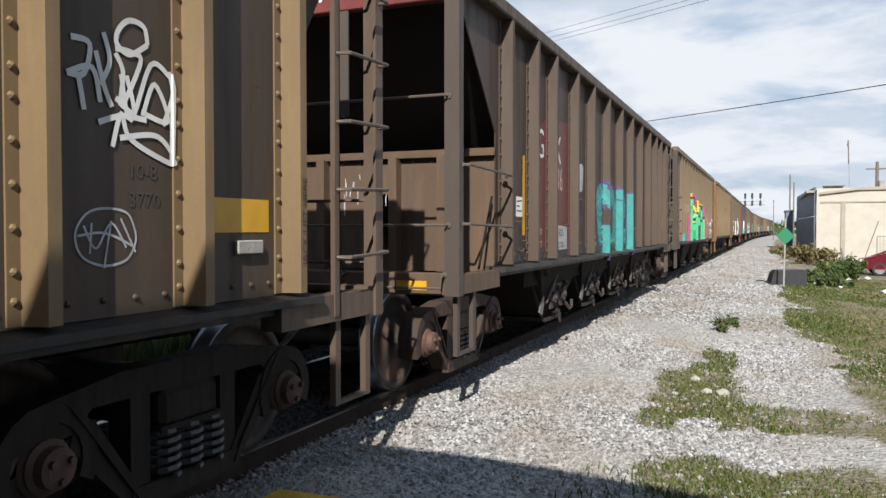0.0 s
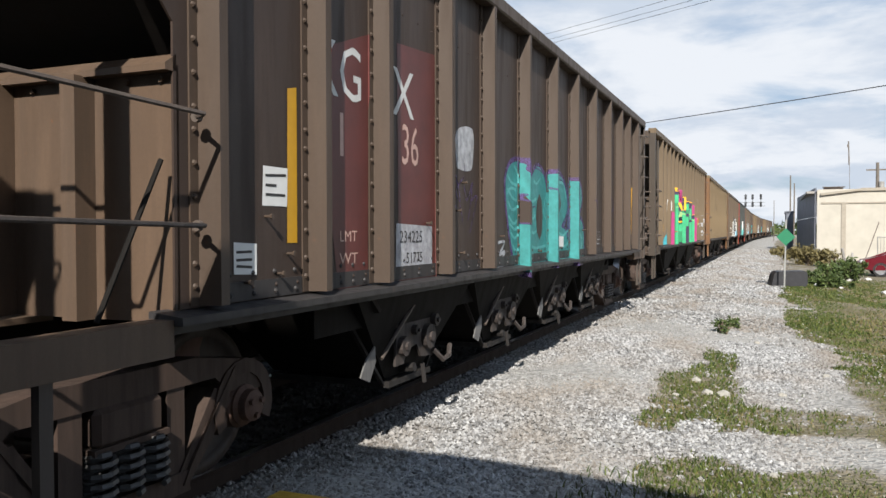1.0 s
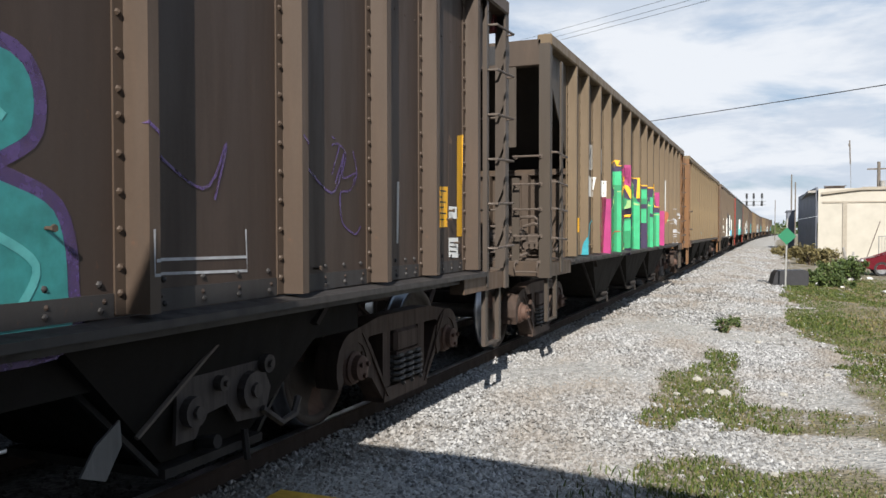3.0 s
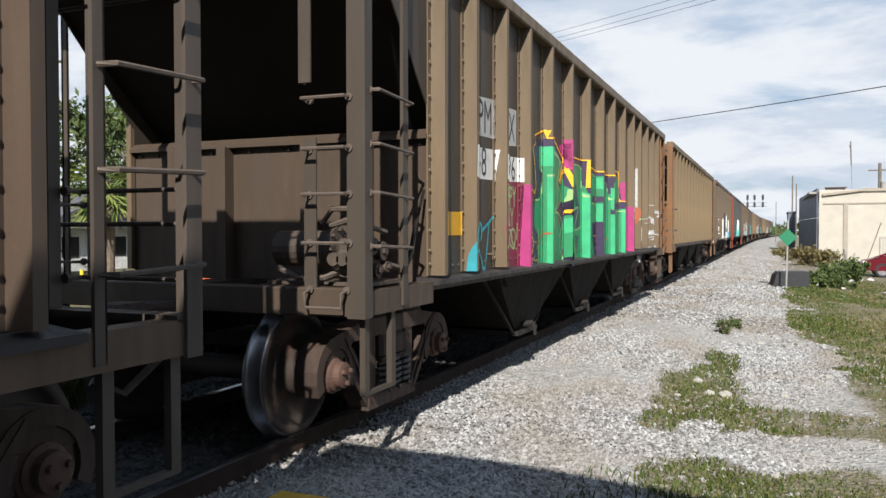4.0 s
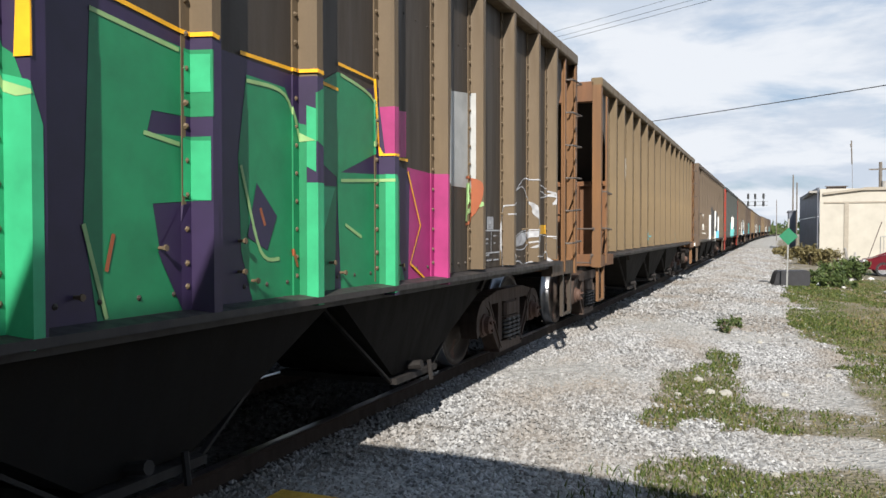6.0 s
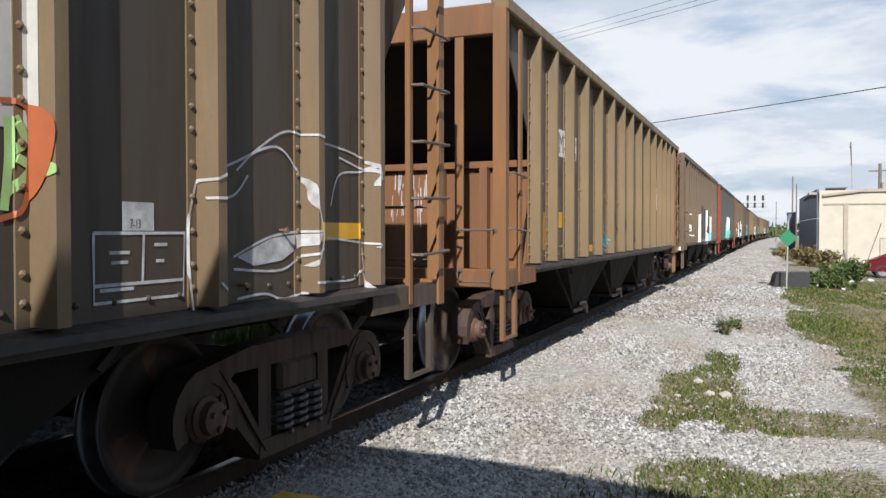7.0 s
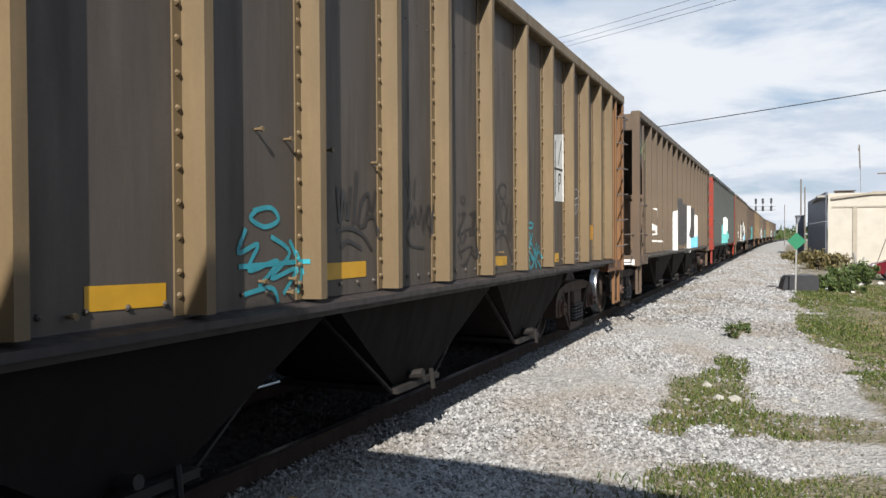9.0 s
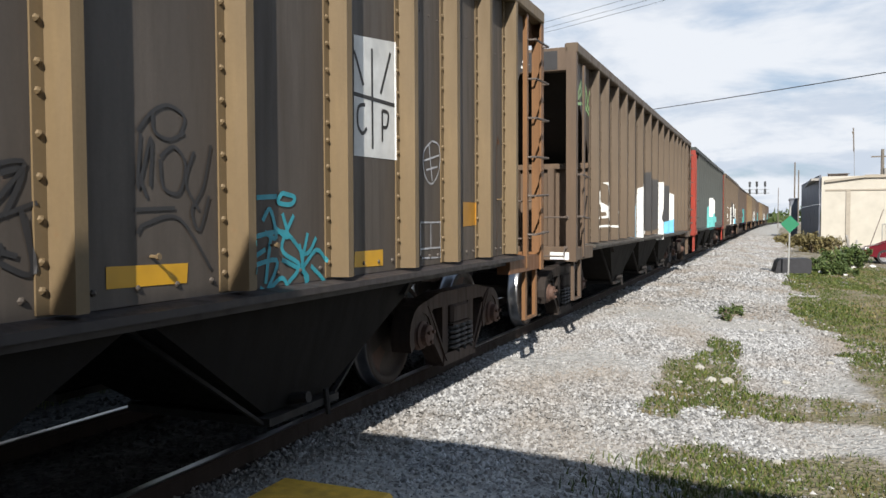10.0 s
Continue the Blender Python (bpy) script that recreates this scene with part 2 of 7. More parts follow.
def track_at(y):
    """Centre of the track: place across and heading (degrees) at y; it bends gently far off."""
    k, y0 = 0.0002, 100.0
    if y < y0:
        return TRACK_X, 0.0
    return TRACK_X + k * (y - y0) ** 2, -math.degrees(math.atan(2 * k * (y - y0)))
# ---------- ground ----------
def smooth01(a, b, x):
    t = min(1.0, max(0.0, (x - a) / (b - a)))
    return t * t * (3 - 2 * t)


def ground_z(x, y):
    """Ballast shoulder at the track, falling gently to the verge."""
    cx, _ = track_at(y)
    d = x - cx
    z = -0.15 - 0.17 * smooth01(1.9, 4.2, d) - 0.30 * smooth01(4.5, 9.0, d)
    z -= 0.30 * smooth01(1.9, 4.0, -d)
    return z


def grassy(x, y):
    """How grassy the ground is at a place, 0 to 1."""
    n1 = noise.noise((x * 0.9, y * 0.45, 3.1)) * 0.6
    n2 = noise.noise((x * 3.1, y * 2.0, 7.7)) * 0.5
    n3 = noise.noise((x * 8.0, y * 5.0, 1.3)) * 0.4
    cx, _ = track_at(y)
    d = x - cx - 3.95
    e = d + 0.55 * n1 + 0.3 * n2 + 0.12 * n3
    v = y + 0.8 * n1 + 0.7 * n2
    right = smooth01(0.62, 1.10, e + 0.075 * min(7.0, max(0.0, v - 11.5))) * smooth01(6.6, 7.4, v) * (1 - 0.35 * smooth01(14.0, 24.0, y))
    patch = smooth01(-1.25, -0.85, e) * smooth01(6.9, 7.4, v) * smooth01(10.6, 9.2, v) * (1 - 0.8 * smooth01(-0.55, -0.2, e) * smooth01(8.0, 8.5, v))
    band = smooth01(-0.6, -0.2, e) * smooth01(7.0, 7.4, v) * smooth01(8.7, 8.0, v)
    tail = 0.8 * smooth01(-1.05, -0.8, e) * smooth01(-0.3, -0.5, e) * smooth01(9.4, 10.0, v) * smooth01(12.4, 11.2, v)
    near = smooth01(-0.95, -0.4, e) * smooth01(6.6, 6.0, v)
    far_band = 0.35 * smooth01(16.0, 28.0, y) * smooth01(0.0, 0.6, e)
    g = max(right, patch, band, tail, near, far_band) * 0.9
    g *= 1.05 + n1 * 0.6 + n2 * 1.1 + n3 * 1.2
    if d < -1.5:
        g = 0.0
    if d < -5.8:
        g = 1.0
    return min(1.0, max(0.0, g))


def ground_sheet():
    xs = sorted({-600, -300, -150, -80, -50, -35, -25, -18, -14, -11, -9, *[-8 + 0.25 * i for i in range(14)],
                 *[-4.5 + 0.15 * i for i in range(64)], *[5.1 + 0.5 * i for i in range(20)], 18, 24, 34, 50, 80, 150, 300, 600})
    ys = sorted({-300, -120, -60, -30, -15, -8, -4, *[-2 + 0.2 * i for i in range(90)], *[16 + 0.5 * i for i in range(60)],
                 *[46 + 2 * i for i in range(40)], *[126 + 6 * i for i in range(20)], 260, 300, 400, 600, 1000, 2000})
    verts, mask, bed_shade = [], [], []
    for y in ys:
        for x in xs:
            bump = 0.012 * noise.noise((x * 2.2, y * 2.2, 0.0)) + 0.03 * noise.noise((x * 0.4, y * 0.4, 5.0))
            verts.append((x, y, ground_z(x, y) + (bump if abs(x) < 20 and y < 200 else 0.0)))
            mask.append(grassy(x, y))
            # mask of the track bed, where the train's shade is put into the colour
            d = x - track_at(y)[0]
            bed_shade.append(smooth01(1.15, 0.75, d + 0.2 * noise.noise((x * 2, y * 1.5, 2.0))) * smooth01(-6.5, -3.6, d))
    w = len(xs)
    faces = [(j * w + i, j * w + i + 1, (j + 1) * w + i + 1, (j + 1) * w + i) for j in range(len(ys) - 1) for i in range(w - 1)]
    m, n, l, b = nodes_of("ground_mix", 0.95, spec=0.2)
    co = n.new("ShaderNodeTexCoord").outputs["Object"]
    at = n.new("ShaderNodeAttribute")
    at.attribute_name = "grass"
    f1 = noise_ramp(n, l, co, 26.0, (1, 1, 1), 0.32, 0.68, 4.0, 0.7)
    f2 = noise_ramp(n, l, co, 0.7, (1, 1, 1), 0.35, 0.65)
    vor = n.new("ShaderNodeTexVoronoi")
    vor.inputs["Scale"].default_value = 22.0
    l.new(co, vor.inputs["Vector"])
    sep = n.new("ShaderNodeSeparateColor")
    l.new(vor.outputs["Color"], sep.inputs["Color"])
    grav = blend(n, l, sep.outputs["Red"], (0.19, 0.186, 0.178), (0.45, 0.44, 0.42))
    tint = blend(n, l, f2, grav, (0.33, 0.315, 0.29))
    soil = blend(n, l, f1, (0.12, 0.098, 0.070), (0.30, 0.265, 0.215))
    grass = blend(n, l, f1, (0.075, 0.070, 0.030), (0.19, 0.165, 0.095))
    half = n.new("ShaderNodeMapRange")
    half.inputs["From Min"].default_value, half.inputs["From Max"].default_value = 0.15, 0.55
    l.new(at.outputs["Fac"], half.inputs["Value"])
    full = n.new("ShaderNodeMapRange")
    full.inputs["From Min"].default_value, full.inputs["From Max"].default_value = 0.45, 1.0
    l.new(at.outputs["Fac"], full.inputs["Value"])
    c = blend(n, l, half.outputs["Result"], tint, soil)
    c = blend(n, l, full.outputs["Result"], c, grass)
    # darker gravel tones stand in for the shade below the cars
    bed = n.new("ShaderNodeAttribute")
    bed.attribute_name = "oil"
    c = blend(n, l, bed.outputs["Fac"], c, blend(n, l, sep.outputs["Red"], (0.022, 0.021, 0.020), (0.075, 0.070, 0.065)))
    l.new(c, b.inputs["Base Color"])
    bp = n.new("ShaderNodeBump")
    bp.inputs["Strength"].default_value, bp.inputs["Distance"].default_value = 0.7, 0.03
    l.new(vor.outputs["Distance"], bp.inputs["Height"])
    l.new(bp.outputs["Normal"], b.inputs["Normal"])
    ob = raw("ground", verts, faces, m)
    a = ob.data.attributes.new("grass", "FLOAT", "POINT")
    a.data.foreach_set("value", mask)
    a = ob.data.attributes.new("oil", "FLOAT", "POINT")
    a.data.foreach_set("value", bed_shade)
    for p in ob.data.polygons:
        p.use_smooth = True
    return tagged(ob, "flat ground of pale gravel, bare soil and patchy grass", "ground", kind="structure")


ground_sheet()


# ---------- rails and ties ----------
def rails():
    prof = [(-0.068, -0.17), (0.068, -0.17), (0.068, -0.158), (0.012, -0.135), (0.009, -0.045), (0.034, -0.032), (0.036, -0.006),
            (0.026, 0.0), (-0.026, 0.0), (-0.036, -0.006), (-0.034, -0.032), (-0.009, -0.045), (-0.012, -0.135), (-0.068, -0.158)]
    ys = [-60, -20, 0, 20, 40, 60, 80] + [85 + 5 * i for i in range(46)]
    for side in (-0.75, 0.75):
        verts, faces = [], []
        for y in ys:
            cx, hd = track_at(y)
            for px, pz in prof:
                verts.append((cx + side + px, y, pz))
        k = len(prof)
        for j in range(len(ys) - 1):
            for i in range(k):
                faces.append((j * k + i, j * k + (i + 1) % k, (j + 1) * k + (i + 1) % k, (j + 1) * k + i))
        ob = raw("rail", verts, faces, M_RAIL)
        ob.data.materials.append(M_RAILTOP)
        for idx, p in enumerate(ob.data.polygons):
            if idx % k in (6, 7, 8):
                p.material_index = 1
        tagged(ob, "brown steel running rail with a polished top", "rail", "rails of the track", "structure")


rails()


# ---------- hopper car ----------
W = 1.60            # half width over the ribs
PANEL = 1.48        # half width at the side sheets
LEN = 14.66         # over the corner posts
SILL, TOP = 1.05, 3.65
TRUCK = 1.33        # truck centre from the car's end
BODY0, BULK = 1.24, 2.21
RIBS_A = [1.38, 2.09, 2.90, 3.71, 4.52, 5.50, 6.51, 7.51, 8.47, 9.43, 10.42, 11.25, 12.07, 12.91, 13.69]
RIBS_B = [1.44, 2.38, 3.19, 4.31, 5.35, 6.50, 7.66, 8.76, 9.90, 11.04, 12.06, 12.89, 13.80]
RIBS_C = [1.31, 2.02, 2.85, 3.64, 4.53, 5.51, 6.53, 7.48, 8.37, 9.34, 10.28, 11.09, 11.98, 12.85, 13.60]
RIBS_D = [1.20, 1.93, 2.76, 3.61, 4.57, 5.52, 6.48, 7.36, 8.35, 9.38, 10.35, 11.30, 12.11, 12.90, 13.66]
DRAWN = 1.0365      # the older paint layouts are drawn on a shorter side, and stretched to this one
# across the side: (offset along the car, distance out from the sheet)
RIB_SHAPE = [(-0.105, 0.010), (-0.048, 0.010), (-0.028, 0.120), (0.034, 0.120), (0.060, 0.010), (0.105, 0.010)]


def side_out(y, ribs):
    """How far out the side's surface lies at y along the car, for paint laid on it."""
    for c in ribs:
        o = y - c
        if RIB_SHAPE[0][0] <= o <= RIB_SHAPE[-1][0]:
            for (a, p), (b, q) in zip(RIB_SHAPE[:-1], RIB_SHAPE[1:]):
                if a <= o <= b:
                    return p + (q - p) * (o - a) / (b - a)
    return 0.0


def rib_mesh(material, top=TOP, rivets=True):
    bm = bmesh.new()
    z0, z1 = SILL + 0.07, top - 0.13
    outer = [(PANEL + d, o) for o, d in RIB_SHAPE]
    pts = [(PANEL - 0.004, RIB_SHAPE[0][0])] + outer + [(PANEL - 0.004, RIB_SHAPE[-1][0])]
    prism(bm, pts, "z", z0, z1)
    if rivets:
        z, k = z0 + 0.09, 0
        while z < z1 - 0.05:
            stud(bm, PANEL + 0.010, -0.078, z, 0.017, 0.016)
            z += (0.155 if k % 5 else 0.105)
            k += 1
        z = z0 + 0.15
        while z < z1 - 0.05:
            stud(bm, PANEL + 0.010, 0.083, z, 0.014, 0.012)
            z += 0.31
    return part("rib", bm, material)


def wheelset(parent, at, mats):
    """Two wheels on an axle; turned with the car's run."""
    bm = bmesh.new()
    half = [(0.0, 0.085), (0.62, 0.085), (0.655, 0.10), (0.66, 0.16), (0.70, 0.30), (0.685, 0.385), (0.672, 0.40), (0.672, 0.478), (0.690, 0.484), (0.700, 0.470),
            (0.708, 0.460), (0.79, 0.452), (0.805, 0.447), (0.808, 0.385), (0.785, 0.375), (0.765, 0.30), (0.79, 0.17), (0.83, 0.16), (0.84, 0.10), (0.98, 0.085), (0.981, 0.001)]
    shiny = [1 if 7 <= k <= 11 else 0 for k in range(len(half) - 1)]
    prof = [(-a, r) for a, r in reversed(half)] + half[1:]
    seg = 40
    lathe(bm, prof, seg, mi=shiny[::-1] + shiny)
    # patches in the bearing's colour on the outer plate, so that its turning shows
    bm.faces.ensure_lookup_table()
    rows = len(prof) - 1
    for row in (rows - 5, rows - 6, 4, 5):
        for k in (2, 3, 4, 5, 15, 16, 27, 28, 29, 30, 31):
            bm.faces[row * seg + k].material_index = 2
    ob = part("wheelset", bm, mats, parent, "steel wheelset with polished treads", smooth=False)
    for p in ob.data.polygons:
        p.use_smooth = len(p.vertices) == 4
    ob.matrix_basis = at
    return ob


def side_frame_mesh(bm):
    """Cast truck side frame, seen from the side (y along, z up), centred on the truck."""
    yb = 0.889
    x0, x1 = 0.955, 1.115
    # bars round the openings: top chord, arms and tension bar as separate blocks of one casting
    top = [(-yb - 0.22, 0.60), (-yb - 0.10, 0.71), (-0.48, 0.79), (0.48, 0.79), (yb + 0.10, 0.71), (yb + 0.22, 0.60), (yb + 0.16, 0.53), (yb - 0.14, 0.56), (0.64, 0.655), (-0.64, 0.655), (-yb + 0.14, 0.56), (-yb - 0.16, 0.53)]
    prism(bm, top, "x", x0, x1)
    for s in (-1, 1):
        prism(bm, [(s * (yb - 0.14), 0.57), (s * (yb - 0.26), 0.60), (s * 0.36, 0.22), (s * 0.30, 0.09), (s * 0.42, 0.13), (s * (yb - 0.12), 0.50)], "x", x0, x1)
        prism(bm, [(s * 0.27, 0.66), (s * 0.40, 0.66), (s * 0.40, 0.20), (s * 0.27, 0.20)], "x", x0 + 0.01, x1 - 0.01)
        prism(bm, [(s * (yb + 0.10), 0.54), (s * (yb + 0.21), 0.58), (s * (yb + 0.17), 0.36), (s * (yb + 0.12), 0.34)], "x", x0, x1 - 0.02)
        prism(bm, [(s * (yb - 0.13), 0.54), (s * (yb - 0.20), 0.56), (s * (yb - 0.19), 0.40), (s * (yb - 0.12), 0.38)], "x", x0, x1 - 0.02)
        arc = [math.radians(-28 + 236 * k / 12) for k in range(13)]
        for a, b in zip(arc[:-1], arc[1:]):
            prism(bm, [(s * yb + 0.185 * math.cos(a), 0.46 + 0.185 * math.sin(a)), (s * yb + 0.27 * math.cos(a), 0.46 + 0.27 * math.sin(a)),
                       (s * yb + 0.27 * math.cos(b), 0.46 + 0.27 * math.sin(b)), (s * yb + 0.185 * math.cos(b), 0.46 + 0.185 * math.sin(b))], "x", x0 - 0.01, x1 + 0.012)
        prism(bm, [(s * (yb - 0.18), 0.60), (s * (yb - 0.10), 0.70), (s * 0.42, 0.24), (s * 0.36, 0.14)], "x", x1 - 0.02, x1 + 0.02)
    prism(bm, [(-0.42, 0.10), (0.42, 0.10), (0.40, 0.21), (-0.40, 0.21)], "x", x0 - 0.02, x1 + 0.01)


def spring_mesh(bm):
    turns, seg, r = 5, 10, 0.068
    pts = [(r * math.cos(a), r * math.sin(a), 0.215 + 0.235 * i / (turns * seg)) for i, a in enumerate([2 * math.pi * k / seg for k in range(turns * seg + 1)])]
    bent(bm, pts, 0.017, 5)


def bearing_mesh(bm, y):
    s = bm
    lathe_bm = [(1.00, 0.135), (1.10, 0.135), (1.115, 0.12), (1.13, 0.12), (1.145, 0.095), (1.19, 0.09), (1.20, 0.06), (1.203, 0.0001)]
    rings = lathe(s, lathe_bm, 20)
    for ring in rings:
        bmesh.ops.translate(s, verts=ring, vec=(0, y, 0.457))
    for a in (0.5, 2.6, 4.7):
        rod(s, (1.19, y + 0.055 * math.cos(a), 0.457 + 0.055 * math.sin(a)), (1.222, y + 0.055 * math.cos(a), 0.457 + 0.055 * math.sin(a)), 0.018, 6)
    # adapter saddle over the bearing
    prism(s, [(y - 0.16, 0.55), (y + 0.16, 0.55), (y + 0.17, 0.44), (y + 0.135, 0.44), (y + 0.10, 0.56), (y - 0.10, 0.56), (y - 0.135, 0.44), (y - 0.17, 0.44)], "x", 0.97, 1.10)


def truck(car, yc, mats, spinners):
    t = empty("truck")
    t.parent = car
    t.matrix_basis = pose(0, yc, 0)
    t["label"] = "two-axle freight truck of cast steel"
    for s in (1, -1):
        m = pose(0, 0, 0, 0, 0, 0 if s == 1 else 180)
        bm = bmesh.new()
        side_frame_mesh(bm)
        part("side_frame", bm, mats["truck"], t).matrix_basis = m
        coil = None
        for cy in (-0.17, 0.0, 0.17):
            for cx in (0.99, 1.105):
                place = m @ pose(cx, cy, 0)
                if coil is None:
                    bm = bmesh.new()
                    spring_mesh(bm)
                    coil = part("spring", bm, M_SPRING, t)
                    coil.matrix_basis = place
                else:
                    again(coil, t, place)
        for y in (-0.889, 0.889):
            bm = bmesh.new()
            bearing_mesh(bm, y)
            part("bearing", bm, mats["bearing"], t, smooth=False).matrix_basis = m
    bm = bmesh.new()
    box(bm, -1.14, 1.14, -0.22, 0.22, 0.46, 0.66, bevel=0.03)
    box(bm, 0.95, 1.15, -0.24, 0.24, 0.445, 0.475)
    box(bm, -1.15, -0.95, -0.24, 0.24, 0.445, 0.475)
    part("bolster", bm, mats["truck"], t)
    bm = bmesh.new()
    for s in (-1, 1):
        box(bm, -0.85, 0.85, s * 0.34 - 0.04, s * 0.34 + 0.04, 0.34, 0.44)
        for q in (-0.76, 0.76):
            prism(bm, [(s * 0.38, 0.28), (s * 0.44, 0.28), (s * 0.43, 0.60), (s * 0.37, 0.60)], "x", q - 0.045, q + 0.045)
    part("brake_beam", bm, mats["truck"], t)
    for y in (-0.889, 0.889):
        spinners.append(wheelset(t, pose(0, y, 0.457), [M_WHEEL, M_TREAD, mats["bearing"]]))
    return t


# how a car's ends are fitted: posts (across, from, to), heights of the bars across the end and where they begin,
# heights of the bars along the side and how far they reach, and rails right across
END_PLAIN = {"posts": [(1.10, 1.05, 3.40)], "across": (1.10, [1.48]), "along": (0.56, [1.49, 2.03]), "rails": [], "side_post": True}
END_RAILED = {"posts": [(0.50, 2.45, 3.40)], "across": (0.50, []), "along": (1.30, [1.51, 2.00]), "rails": [1.50, 2.56], "side_post": False}
END_LADDER = {"posts": [(1.13, 2.43, 3.40), (1.17, 1.05, 2.07)], "across": (1.17, [1.39, 1.70, 1.99, 2.31]), "along": (0.64, [1.37, 1.71, 2.02, 2.36]), "rails": [], "side_post": True}


def door_gear(car, mids, y0, y1):
    """Skirt, rods, flaps and latches that work the bottom doors."""
    plate = steel("door_flap_steel", (0.16, 0.157, 0.155), (0.08, 0.077, 0.074), (0.14, 0.08, 0.05), 0.6, scale=3.0)
    cast = steel("door_latch_casting", (0.060, 0.048, 0.043), (0.034, 0.029, 0.027), (0.09, 0.045, 0.03), 0.75, scale=3.0)
    bm = bmesh.new()
    box(bm, 1.345, 1.36, y0 - 0.35, y1 + 0.35, 0.80, SILL - 0.045)
    part("skirt", bm, M_UNDER, car)
    for m in mids:
        bm = bmesh.new()
        rod(bm, (1.40, m - 0.62, 0.56), (1.41, m + 0.02, 0.97), 0.014, 6)
        part("door_rod", bm, M_ROD, car)
        for a in (-0.90,):
            bm = bmesh.new()
            prism(bm, [(m + a - 0.02, 0.47), (m + a + 0.11, 0.42), (m + a + 0.20, 0.55), (m + a + 0.19, 0.66), (m + a + 0.06, 0.58)], "x", 1.385, 1.397)
            part("door_flap", bm, plate, car, "worn bare-metal door flap")
        bm = bmesh.new()
        prism(bm, [(m - 0.36, 0.46), (m - 0.22, 0.46), (m - 0.16, 0.56), (m + 0.02, 0.58), (m + 0.10, 0.47), (m + 0.34, 0.45), (m + 0.40, 0.60), (m + 0.30, 0.78), (m + 0.06, 0.84), (m - 0.34, 0.82)], "x", 1.365, 1.385)
        for a, z, r in ((-0.26, 0.60, 0.075), (0.20, 0.62, 0.10), (0.33, 0.74, 0.05), (-0.05, 0.70, 0.04)):
            rod(bm, (1.38, m + a, z), (1.43, m + a, z), r, 14)
            rod(bm, (1.43, m + a, z), (1.45, m + a, z), r * 0.4, 8)
        part("door_latch", bm, cast, car)
        bm = bmesh.new()
        bent(bm, [(1.40, m + 0.30, 0.50), (1.44, m + 0.42, 0.40), (1.44, m + 0.55, 0.42), (1.42, m + 0.62, 0.50)], 0.022)
        part("latch_handle", bm, cast, car)
        bm = bmesh.new()
        box(bm, 1.36, 1.366, m - 0.85, m - 0.42, 0.86, 0.90)
        part("data_strip", bm, cast, car)


